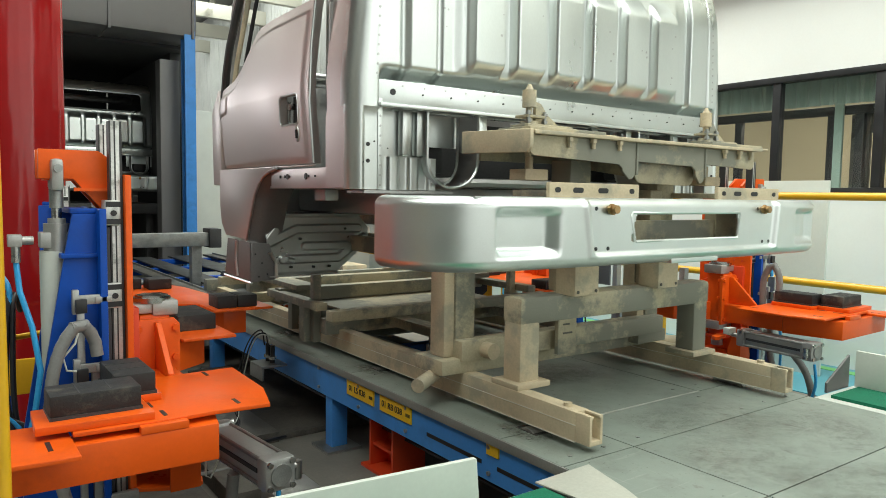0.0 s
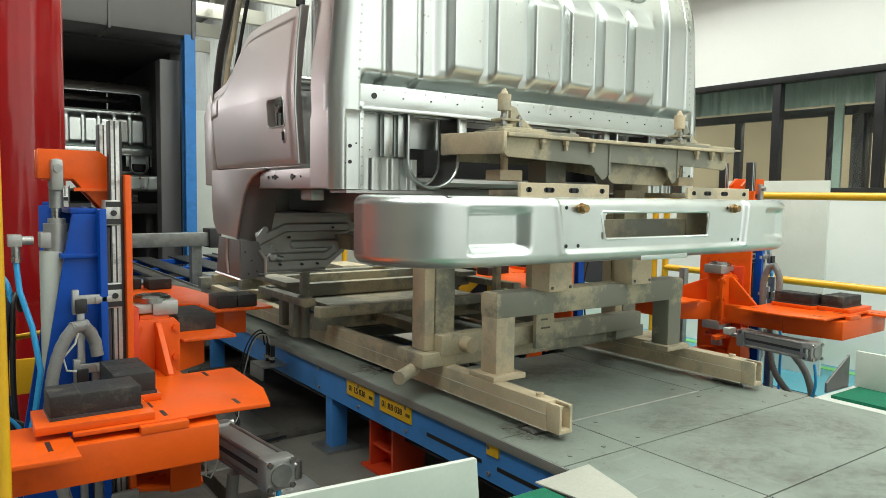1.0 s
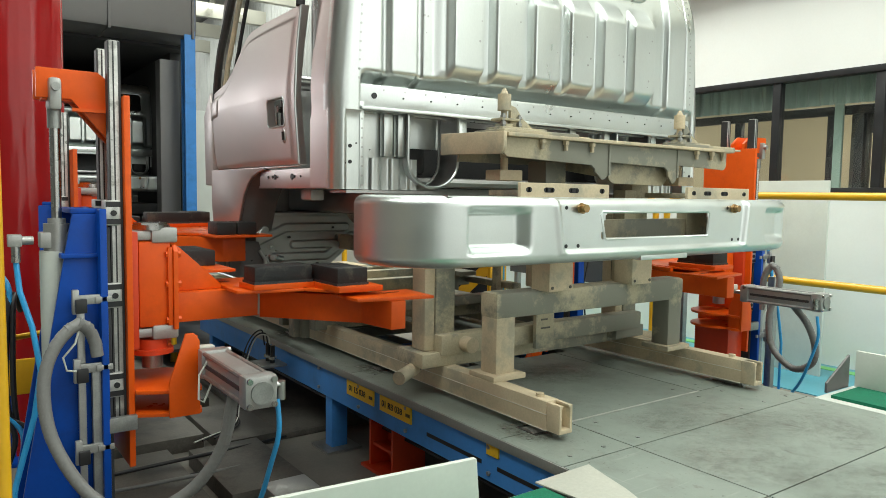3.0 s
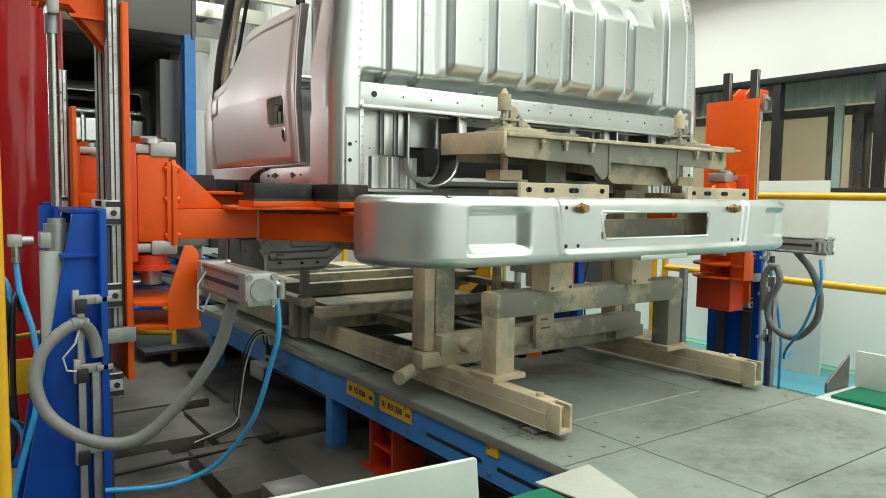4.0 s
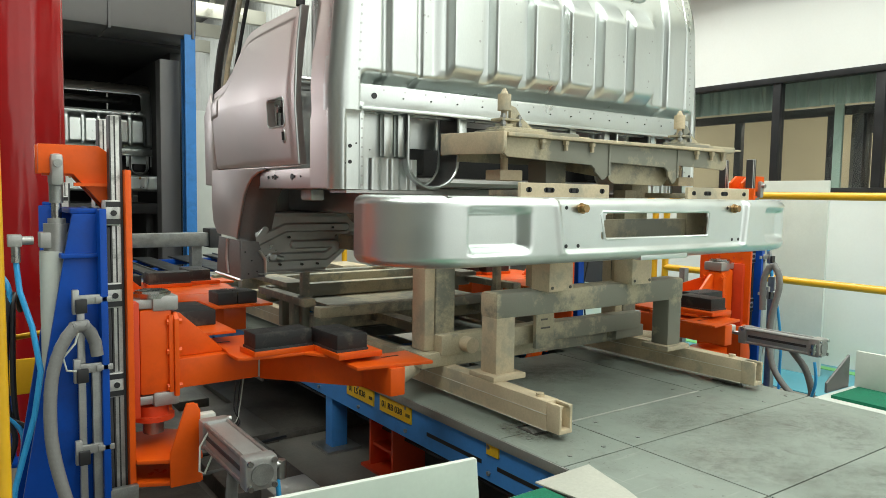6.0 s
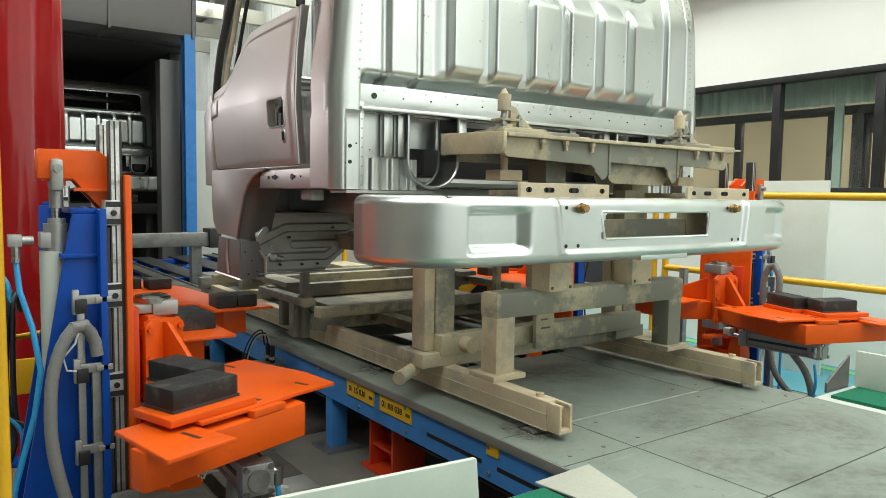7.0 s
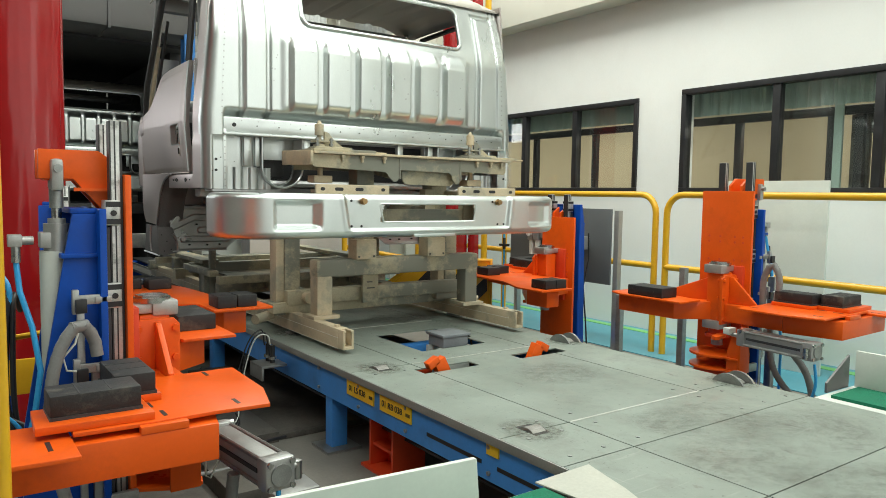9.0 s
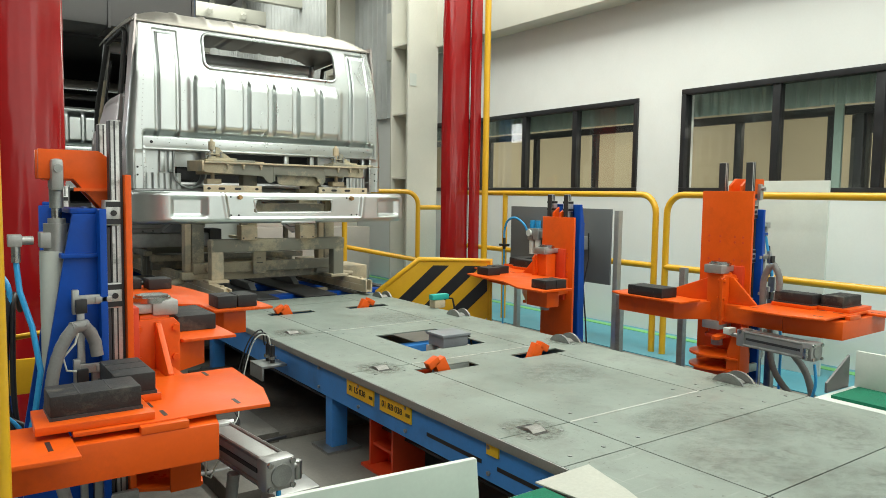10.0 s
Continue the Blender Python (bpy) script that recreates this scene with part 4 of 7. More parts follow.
part("foot_sheet", corrugated(1.26, 1.50), STEEL, cab, "", 0, 50)
part("foot_sheet", corrugated(2.86, 3.04), STEEL, cab, "", 0, 50)
part("sill_flange", Mesh(CAB).box(1.16, 1.52, YR - 0.02, YR + 0.1, 1.172, 1.182), STEEL_DARK, cab)
for xc in (1.56, 2.70):
    hoop = [(xc - 0.115, 1.47), (xc - 0.115, 1.36)] + [(xc + 0.115 * math.cos(a), 1.30 + 0.105 * math.sin(a)) for a in [math.pi + i * math.pi / 14 for i in range(15)]] + [(xc + 0.115, 1.36), (xc + 0.115, 1.47)]

    def band(u, v, hoop=hoop):
        k = min(len(hoop) - 2, int(u * (len(hoop) - 1)))
        f = u * (len(hoop) - 1) - k
        return (hoop[k][0] + (hoop[k + 1][0] - hoop[k][0]) * f, YR + 0.035 + 0.13 * v, hoop[k][1] + (hoop[k + 1][1] - hoop[k][1]) * f)
    strap_ = part("hoop", Mesh(CAB).grid(54, 3, band, None, (0, 0, -0.006)), STEEL_DARK, cab, "pressed steel hoop", 0, 50)
    for v in (0.0, 1.0):
        part("hoop_rim", Mesh(CAB).tube([band(u / 54, v) for u in range(55)], 0.006, 6), STEEL, strap_)
    part("axle_box", Mesh(CAB).box(xc - 0.05, xc + 0.09, YR + 0.22, YR + 0.30, 1.25, 1.36), DARK_METAL_SHADE, cab, "", 0.02)
for x, z, w in ((1.245, 1.40, 0.016), (1.26, 1.34, 0.01), (1.31, 1.33, 0.005), (1.38, 1.42, 0.005)):
    part("hole", Mesh(CAB).cyl((x, YR + 0.082, z), (x, YR + 0.09, z), w * 0.5, 8), BLACK, cab)
part("id_tag", Mesh(CAB).box(1.238, 1.262, YR + 0.080, YR + 0.084, 1.365, 1.41), SKID_LIGHT, cab, "small beige tag")
# floor pan, roof, front and far side
part("floor_pan", Mesh(CAB).box(1.2, 3.08, 2.42, 3.55, 1.20, 1.24).box(1.5, 2.78, 2.6, 3.5, 1.08, 1.2), STEEL_DARK, cab, "", 0.02)


def roof_pt(u, v):
    x, y = XL + 0.06 + (XR - XL - 0.12) * u, YR + 0.075 + 1.2 * v
    edge = math.sqrt(min(1, min(u, 1 - u) * 9.0))
    z = 2.372 + 0.105 * edge * math.sin(min(1, v * 5.5) * math.pi / 2) ** 0.8 + 0.02 * math.sin(v * math.pi)
    k = abs((u * 9) % 1 - 0.5)
    z += 0.010 * (1 - step(0.06, 0.12, k)) * (1 if 0.06 < u < 0.94 else 0) * step(0.0, 0.08, v)
    return (x, y, z)


part("roof", Mesh(CAB).grid(120, 24, roof_pt, None, (0, 0, -0.012)), ROOF_STEEL, cab, "dull primed roof with raised ribs", 0, 50)
part("front_header", Mesh(CAB).box(1.24, 3.05, 3.40, 3.48, 2.31, 2.40), STEEL_DARK, cab, "", 0.02)
part("front_panel", Mesh(CAB).box(1.18, 3.11, 3.56, 3.62, 1.2, 1.78), STEEL_DARK, cab, "", 0.02)
part("dashboard_beam", Mesh(CAB).cyl((1.2, 3.40, 1.72), (3.1, 3.40, 1.72), 0.035, 14), STEEL_DARK, cab)

DX = XL - 0.005


def side_x(y, z):
    return 0.075 * min(1, max(0, (z - 1.55) / 0.85)) + 0.045 * min(1, max(0, (1.62 - z) / 0.66)) ** 1.4 + 0.05 * step(3.45, 3.66, y)


# beads of the splash panel: (distance inwards, height) lines and their half widths
BEADS = (((0.0, 0.905), (0.22, 1.006), (0.535, 1.006)), ((0.262, 0.926), (0.475, 0.926)), ((0.155, 0.869), (0.43, 0.869), (0.565, 0.962)), ((0.08, 0.945), (0.12, 0.998)))
DOOR_HEAD = ((2.50, 1.872), (2.93, 1.866), (3.05, 1.856), (3.11, 1.835), (3.185, 1.765), (3.26, 1.700), (3.33, 1.665), (3.47, 1.638), (3.70, 1.60))


def door_head(y):
    for (y0, z0), (y1, z1) in zip(DOOR_HEAD, DOOR_HEAD[1:]):
        if y <= y1:
            return z0 + (z1 - z0) * (y - y0) / (y1 - y0)
    return 1.6


def side_panel(s, e):
    """Door, aperture, pillars and wheel arch of one flank; s is +1 on the flank at smaller x."""
    def at(y, z, out=0.0):
        return (e + s * (side_x(y, z) - out), y, z)

    def door_pt(u, v):
        y = 2.54 + u * 1.065
        z = 1.278 + v * (door_head(y) - 1.278)
        crease = 0.006 * step(0.035, 0.05, door_head(y) - z)
        return at(y, z, 0.002 + 0.008 * math.sin(math.pi * min(1, max(0, (z - 1.28) / 0.62))) + crease * step(0.02, 0.06, u) * step(0.0, 0.04, v))

    def door_keep(u, v):
        y = 2.54 + u * 1.065
        return not rounded_in(y, 1.278 + v * (door_head(y) - 1.278), 2.628, 2.792, 1.428, 1.536, 0.02)
    door = part("door", Mesh(CAB).grid(150, 84, door_pt, door_keep, (s * 0.03, 0, 0)), DOOR_STEEL, cab, "brushed steel door skin with a handle opening", 0, 50)
    # Black sheet stands in for the dark inside the handle opening.
    part("handle_pan", Mesh(CAB).box(min(e + s * 0.05, e + s * 0.06), max(e + s * 0.05, e + s * 0.06), 2.62, 2.80, 1.42, 1.545), BLACK, door)
    rim = arc(2.776, 1.520, 0.018, 0, 90, 4) + arc(2.644, 1.520, 0.018, 90, 180, 4) + arc(2.644, 1.444, 0.018, 180, 270, 4) + arc(2.776, 1.444, 0.018, 270, 360, 4)
    part("pocket_rim", Mesh(CAB).tube([at(y, z, 0.013) for y, z in rim + rim[:1]], 0.0045, 6), STEEL, door)
    part("latch", Mesh(CAB).box(min(e + s * 0.015, e + s * 0.035), max(e + s * 0.015, e + s * 0.035), 2.745, 2.785, 1.488, 1.512).cyl((e + s * 0.02, 2.77, 1.44), (e + s * 0.02, 2.77, 1.52), 0.005, 8), CHROME, door, "", 0.003)
    part("lock_hole", Mesh(CAB).tube([at(2.645, 1.373, 0.0125), at(2.645, 1.405, 0.0125)], 0.009, 10), BLACK, door)
    part("lock_rim", Mesh(CAB).tube([at(2.645 + 0.013 * math.cos(a), 1.389 + 0.026 * math.sin(a), 0.013) for a in [k * math.pi / 8 for k in range(17)]], 0.003, 6), STEEL, door)
    part("hem", Mesh(CAB).tube([at(2.543, 1.28, 0.002), at(2.541, 1.5, 0.006), at(2.541, 1.7, 0.008), at(2.541, 1.868, 0.006)], 0.0045, 6), STEEL, door)
    part("mirror_boss", Mesh(CAB).grid(16, 12, lambda u, v: at(3.375 + 0.20 * u, 1.512 + 0.11 * v - 0.02 * u, 0.011 + 0.010 * step(0, 0.15, u) * step(0, 0.2, v) * (1 - step(0.85, 1, u)) * (1 - step(0.8, 1, v))), None, (s * 0.004, 0, 0)), DOOR_STEEL, door, "", 0, 50)
    # window frame of the door
    line = [at(2.56, 1.87), at(2.57, 2.32), at(2.66, 2.36), at(3.22, 2.34), at(3.36, 2.05), at(3.46, 1.84), at(3.54, 1.73), at(3.61, 1.60)]
    part("window_surround", Mesh(CAB).tube(line, 0.018, 8), DARK_METAL_SHADE, door)
    part("glass_channel", Mesh(CAB).tube([at(3.42, 1.62, -0.02), at(3.40, 1.76, -0.02), at(3.30, 2.06, -0.02)], 0.012, 8), SKID_LIGHT, door)
    part("seal_lip", Mesh(CAB).tube([at(3.34, 1.665, -0.03), at(3.30, 1.80, -0.03), at(3.18, 2.20, -0.03)], 0.009, 8), BLACK, door)
    # quarter panel that turns into the rear corner, and the shut face behind the door
    part("quarter_panel", Mesh(CAB).grid(10, 40, lambda u, v: (e + s * (side_x(2.41, 1.19 + 1.21 * v) if 1.19 + 1.21 * v > 1.45 else 0.0), 2.278 + 0.135 * u, 1.19 + 1.21 * v), None, (s * 0.012, 0, 0)), DOOR_STEEL, cab, "", 0, 50)
    pil = Mesh(CAB).prism([(2.405, 1.28), (2.44, 1.262), (2.58, 1.262), (2.58, 2.40), (2.405, 2.40)], "x", min(e + s * 0.082, e + s * 0.10), max(e + s * 0.082, e + s * 0.10))
    part("rear_pillar", pil, HOUSE_STEEL, cab, "", 0.004)
    part("shut_face", Mesh(CAB).box(min(e + s * 0.012, e + s * 0.083), max(e + s * 0.012, e + s * 0.083), 2.405, 2.413, 1.27, 1.86), HOUSE_STEEL, cab)
    for z, r in ((1.42, 0.016), (1.60, 0.007), (1.66, 0.007), (1.74, 0.010), (1.80, 0.008), (1.34, 0.006)):
        part("shut_hole", Mesh(CAB).cyl((e + s * 0.079, 2.47, z), (e + s * 0.09, 2.47, z), r, 10), BLACK, cab)
    part("striker", Mesh(CAB).box(min(e + s * 0.05, e + s * 0.082), max(e + s * 0.05, e + s * 0.082), 2.45, 2.51, 1.625, 1.64), CHROME, cab, "", 0.003)
    part("shut_ridge", Mesh(CAB).tube([(e + s * 0.075, 2.44, 1.29), (e + s * 0.07, 2.44, 1.45), (e + s * 0.07, 2.44, 1.85)], 0.010, 8), HOUSE_STEEL, cab)
    part("front_pillar", Mesh(CAB).tube([at(3.66, 1.55, -0.02), at(3.52, 2.0, -0.03), at(3.40, 2.40, -0.03)], 0.028, 10), STEEL_DARK, cab)
    part("cowl_side", Mesh(CAB).prism([(3.58, 1.20), (3.70, 1.20), (3.72, 1.55), (3.62, 1.66), (3.58, 1.5)], "x", min(e + s * 0.02, e + s * 0.06), max(e + s * 0.02, e + s * 0.06)), DOOR_STEEL, cab, "", 0.01)
    # fender, arch and sill below the door
    bow = ((3.215, 0.956), (3.178, 1.042), (3.118, 1.157), (3.07, 1.205), (3.02, 1.236), (2.95, 1.256), (2.88, 1.266))
    skirt = [(3.60, 1.2745), (3.60, 1.10), (3.58, 1.02), (3.52, 0.965), *bow, (2.56, 1.269), (2.56, 1.2745)]
    part("fender", Mesh(CAB).prism(skirt, "x", min(e + s * 0.020, e + s * 0.034), max(e + s * 0.020, e + s * 0.034)), DOOR_STEEL, cab, "brushed steel fender round the wheel arch", 0.003)
    curve = [(3.21, 0.945)] + list(bow)

    def liner(u, v):
        k = min(len(curve) - 2, int(u * (len(curve) - 1)))
        f = u * (len(curve) - 1) - k
        y, z = curve[k][0] + (curve[k + 1][0] - curve[k][0]) * f, curve[k][1] + (curve[k + 1][1] - curve[k][1]) * f
        return (e + s * (0.012 + 0.14 * v), y - 0.035 * step(0, 0.3, v) * (1 - step(0.6, 1, u)), z - 0.025 * step(0.1, 0.5, v))
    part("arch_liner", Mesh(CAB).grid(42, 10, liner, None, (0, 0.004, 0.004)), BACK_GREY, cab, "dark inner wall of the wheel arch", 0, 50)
    part("arch_lip", Mesh(CAB).tube([(e + s * 0.012, y, z) for y, z in curve], 0.006, 8), STEEL_DARK, cab)
    part("sill", Mesh(CAB).box(min(e + s * 0.022, e + s * 0.045), max(e + s * 0.022, e + s * 0.045), 2.278, 2.96, 1.186, 1.262), DOOR_STEEL, cab, "", 0.004)
    for y, r in ((2.86, 0.006), (2.815, 0.006), (2.79, 0.011), (2.77, 0.005), (2.62, 0.012), (2.60, 0.005), (2.54, 0.004), (2.44, 0.006), (2.35, 0.005)):
        part("sill_hole", Mesh(CAB).cyl((e + s * 0.018, y, 1.232), (e + s * 0.03, y, 1.232), r, 8), BLACK, cab)
    # splash panel across the arch, facing the rear, with pressed beads
    def splash(u, v):
        q, z = 0.075 + 0.515 * u, 0.798 + 0.277 * v
        d = 0.0
        for line in BEADS:
            near = 9.0
            for (q0, z0), (q1, z1) in zip(line, line[1:]):
                t = min(1, max(0, ((q - q0) * (q1 - q0) + (z - z0) * (z1 - z0)) / ((q1 - q0) ** 2 + (z1 - z0) ** 2)))
                near = min(near, math.hypot(q - q0 - t * (q1 - q0), z - z0 - t * (z1 - z0)))
            d = max(d, 1 - step(0.014, 0.022, near))
        rim = step(0.0, 0.012, z - 0.80) * (1 - step(1.055, 1.07, z))
        return (e + s * q, 3.15 - 0.012 * d + 0.006 * rim, z)

    def splash_keep(u, v):
        q, z = 0.075 + 0.515 * u, 0.798 + 0.277 * v
        return z > 0.80 + max(0, q - 0.42) * 0.80 and z < 1.073 - max(0, q - 0.535) * 1.15
    part("splash_panel", Mesh(CAB).grid(180, 96, splash, splash_keep, (0, 0.005, 0)), HOUSE_STEEL, cab, "pressed splash panel with long beads", 0, 50)
    part("splash_lip", Mesh(CAB).box(min(e + s * 0.08, e + s * 0.42), max(e + s * 0.08, e + s * 0.42), 3.115, 3.153, 0.796, 0.800), STEEL_DARK, cab)
    for q, z in ((0.19, 0.835), (0.30, 0.832), (0.38, 0.832), (0.235, 0.962), (0.46, 1.005)):
        part("splash_hole", Mesh(CAB).cyl((e + s * q, 3.138, z), (e + s * q, 3.152, z), 0.006, 8), BLACK, cab)
    part("splash_dimple", Mesh(CAB).cyl((e + s * 0.165, 3.135, 0.872), (e + s * 0.20, 3.135, 0.862), 0.012, 10), STEEL, cab)
    part("splash_top", Mesh(CAB).box(min(e + s * 0.03, e + s * 0.58), max(e + s * 0.03, e + s * 0.58), 3.157, 3.5, 1.067, 1.075), HOUSE_STEEL, cab)
    part("toe_board", Mesh(CAB).box(min(e + s * 0.03, e + s * 0.9), max(e + s * 0.03, e + s * 0.9), 3.47, 3.49, 1.0755, 1.25), STEEL_DARK, cab)
    part("arch_roof", Mesh(CAB).box(min(e + s * 0.05, e + s * 0.5), max(e + s * 0.05, e + s * 0.5), 2.4, 3.46, 1.186, 1.196), HOUSE_STEEL, cab)
    part("jack_point", Mesh(CAB).box(min(e + s * 0.10, e + s * 0.16), max(e + s * 0.10, e + s * 0.16), 2.62, 2.72, 1.14, 1.186), STEEL_DARK, cab, "", 0.01)
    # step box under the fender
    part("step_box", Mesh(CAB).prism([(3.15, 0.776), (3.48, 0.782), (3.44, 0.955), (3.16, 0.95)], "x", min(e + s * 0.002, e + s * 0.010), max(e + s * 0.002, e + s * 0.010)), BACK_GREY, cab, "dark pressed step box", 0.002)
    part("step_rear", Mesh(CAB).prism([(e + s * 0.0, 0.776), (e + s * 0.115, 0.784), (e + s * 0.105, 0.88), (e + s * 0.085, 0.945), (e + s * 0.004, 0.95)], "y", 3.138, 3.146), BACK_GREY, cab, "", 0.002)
    part("step_rim", Mesh(CAB).tube([(e + s * 0.085, 3.134, 0.905), (e + s * 0.112, 3.134, 0.865), (e + s * 0.115, 3.134, 0.79)], 0.008, 8), STEEL, cab)
    part("step_rim", Mesh(CAB).tube([(e + s * 0.004, 3.14, 0.774), (e - s * 0.002, 3.47, 0.78)], 0.006, 8), STEEL, cab)
    part("step_rib", Mesh(CAB).tube([(e + s * 0.0, 3.30, 0.79), (e + s * 0.0, 3.32, 0.86), (e + s * 0.0, 3.31, 0.95)], 0.008, 8), STEEL_DARK, cab)
    for q, z in ((0.035, 0.80), (0.075, 0.81), (0.05, 0.86), (0.02, 0.90)):
        part("step_hole", Mesh(CAB).cyl((e + s * q, 3.134, z), (e + s * q, 3.14, z), 0.004, 8), BLACK, cab)


side_panel(1, XL)
side_panel(-1, XR)

# bumper hung behind the cab
BMP = (1.95, 1.8, 1.06)
bumper = thing("truck_bumper", BMP, "bare steel truck bumper with lamp pockets, hung on the skid", "bumper")
BL, BR, BY, BZ0, BZ1 = 1.047, 3.115, 1.63, 0.955, 1.168
POCKETS = ((1.25, 1.50), (2.78, 3.02))
SLOT = (1.815, 2.395, 1.03, 1.122)


CORNER = 0.25


def bumper_path(s):
    """Plan of the bumper by arc length 0..1: end, rounded corner, slightly bowed face, corner, end."""
    r = CORNER
    back = 0.05
    run = (BR - BL) - 2 * r
    q = r * math.pi / 2
    total = 2 * back + 2 * q + run
    d = s * total
    if d < back:
        return BL, BY + r + back - d
    d -= back
    if d < q:
        a = d / r
        return BL + r - r * math.cos(a), BY + r - r * math.sin(a)
    d -= q
    if d < run:
        return BL + r + d, BY - 0.02 * math.sin(math.pi * d / run)
    d -= run
    if d < q:
        a = d / r
        return BR - r + r * math.sin(a), BY + r - r * math.cos(a)
    return BR, BY + r + d - q


def bumper_pt(u, v):
    x, y = bumper_path(u)
    z = BZ0 + (BZ1 - BZ0) * v
    inset = 0.0
    inset += 0.035 * (1 - math.sqrt(max(0, 1 - max(0, (v - 0.86) / 0.14) ** 2))) + 0.045 * (1 - math.sqrt(max(0, 1 - max(0, (0.16 - v) / 0.16) ** 2)))
    for a, b in POCKETS:
        inset += 0.038 * step(a, a + 0.03, x) * (1 - step(b - 0.05, b, x)) * step(0.990, 1.024, z) * (1 - step(1.112, 1.140, z)) * (1 if y < BY + 0.15 else 0)
    if 1.55 < x < 2.70 and y < BY + 0.1:
        a, b = 1.597 + 0.16 * (1.15 - z), 2.655 - 0.12 * (1.15 - z)
        inset += 0.014 * step(a, a + 0.02, x) * (1 - step(b - 0.02, b, x)) * step(0.988, 1.002, z)
        inset -= 0.004 * (1 - step(0.008, 0.022, min(abs(x - a), abs(x - b)))) * step(0.98, 0.99, z)
    dx, dy = 0.0, 1.0
    if x < BL + CORNER:
        dx, dy = BL + CORNER - x, max(0, BY + CORNER - y)
    elif x > BR - CORNER:
        dx, dy = BR - CORNER - x, max(0, BY + CORNER - y)
    n = math.hypot(dx, dy) or 1
    return (x + dx / n * inset, y + dy / n * inset, z)


def bumper_keep(u, v):
    x, y = bumper_path(u)
    z = BZ0 + (BZ1 - BZ0) * v
    return not (y < BY + 0.1 and rounded_in(x + 0.3 * (1.076 - z) * (1 if x < 2.1 else -0.6), z, *SLOT, 0.012))


part("shell", Mesh(BMP).grid(400, 60, bumper_pt, bumper_keep, (0, 0.006, 0)), BUMPER_STEEL, bumper, "satin pressed steel shell", 0, 50)
part("top_return", Mesh(BMP).box(1.2, 2.7, BY + 0.03, BY + 0.08, BZ1 - 0.004, BZ1 + 0.0), BUMPER_STEEL, bumper)
def bumper_face(x):
    return BY - 0.02 * math.sin(math.pi * (x - BL - CORNER) / (BR - BL - 2 * CORNER)) + 0.014


for x in (1.705, 2.555):
    fy = bumper_face(x)
    part("peg", Mesh(BMP).cyl((x, fy - 0.03, 1.133), (x, fy + 0.02, 1.133), 0.013, 12).cyl((x, fy - 0.014, 1.133), (x, fy - 0.004, 1.133), 0.018, 6), BRASS, bumper, "brass-coloured locating peg")
for x, z in ((1.645, 1.135), (1.647, 1.012), (1.70, 1.012), (2.52, 1.135), (2.56, 1.012), (2.605, 1.012)):
    part("hole", Mesh(BMP).cyl((x, bumper_face(x) - 0.0012, z), (x, bumper_face(x) + 0.02, z), 0.0065, 10), BLACK, bumper)
s0, s1, s2, s3 = SLOT
rim = [(s0 + 0.014, s2), (s1 - 0.008, s2), (s1, s2 + 0.008), (s1 + 0.008, s3 - 0.008), (s1, s3), (s0 - 0.006, s3), (s0 - 0.012, s3 - 0.01), (s0 + 0.008, s2 + 0.006), (s0 + 0.014, s2)]
part("slot_lip", Mesh(BMP).tube([(x, bumper_face(x) + 0.003, z) for x, z in rim], 0.006, 8), BUMPER_STEEL, bumper)
part("tow_tab", Mesh(BMP).box(2.0, 2.26, BY - 0.012, BY + 0.02, 0.953, 0.972), BUMPER_STEEL, bumper, "", 0.003)

# skid: rails, portal, posts, carrying heads
SK = (2.12, 2.3, 0.42)
skid = thing("transport_skid", SK, "welded steel transport skid crusted with beige overspray", "skid")
for x in (1.597, 2.675):
    rail = Mesh(SK).prism([(x - 0.028, 0.428), (x + 0.028, 0.428), (x + 0.028, 0.52), (x + 0.012, 0.52), (x + 0.012, 0.512), (x + 0.018, 0.508), (x + 0.018, 0.442), (x - 0.018, 0.442), (x - 0.018, 0.508), (x - 0.012, 0.512), (x - 0.012, 0.52), (x - 0.028, 0.52)], "y", 1.56, 1.62)
    part("runner_end", rail, SKID_LIGHT, skid, "", 0.003)
    rail = Mesh(SK).box(x - 0.029, x + 0.029, 1.62, 5.2, 0.427, 0.521)
    part("rail", rail, SKID_LIGHT, skid, "cream-crusted runner with an open end", 0.004)
    part("weld_line", Mesh(SK).box(x - 0.0305, x + 0.0305, 1.62, 5.2, 0.478, 0.4805), CREAM, skid)
    part("chipped_edge", Mesh(SK).box(x - 0.031, x + 0.031, 1.62, 5.2, 0.4265, 0.4295), CREAM, skid)
    part("peg", Mesh(SK).cyl((x, 1.68, 0.52), (x, 1.68, 0.532), 0.014, 10), SKID_LIGHT, skid)
for y in (2.27, 3.2, 4.2, 5.0):
    part("cross_tube", Mesh(SK).box(1.5, 2.76, y - 0.035, y + 0.035, 0.50, 0.575), SKID, skid, "", 0.006)
for s, x in ((-1, 1.50), (1, 2.76)):
    part("guide_bar", Mesh(SK).cyl((x, 2.27, 0.505), (x + s * 0.12, 2.20, 0.495), 0.026, 14), SKID_LIGHT, skid)
    part("guide_bar", Mesh(SK).box(min(x, x + s * 0.06), max(x, x + s * 0.06), 3.15, 3.75, 0.62, 0.66), SKID, skid, "", 0.008)
    part("guide_post", Mesh(SK).box(min(x, x + s * 0.05), max(x, x + s * 0.05), 3.3, 3.36, 0.45, 0.62), SKID, skid, "", 0.004)
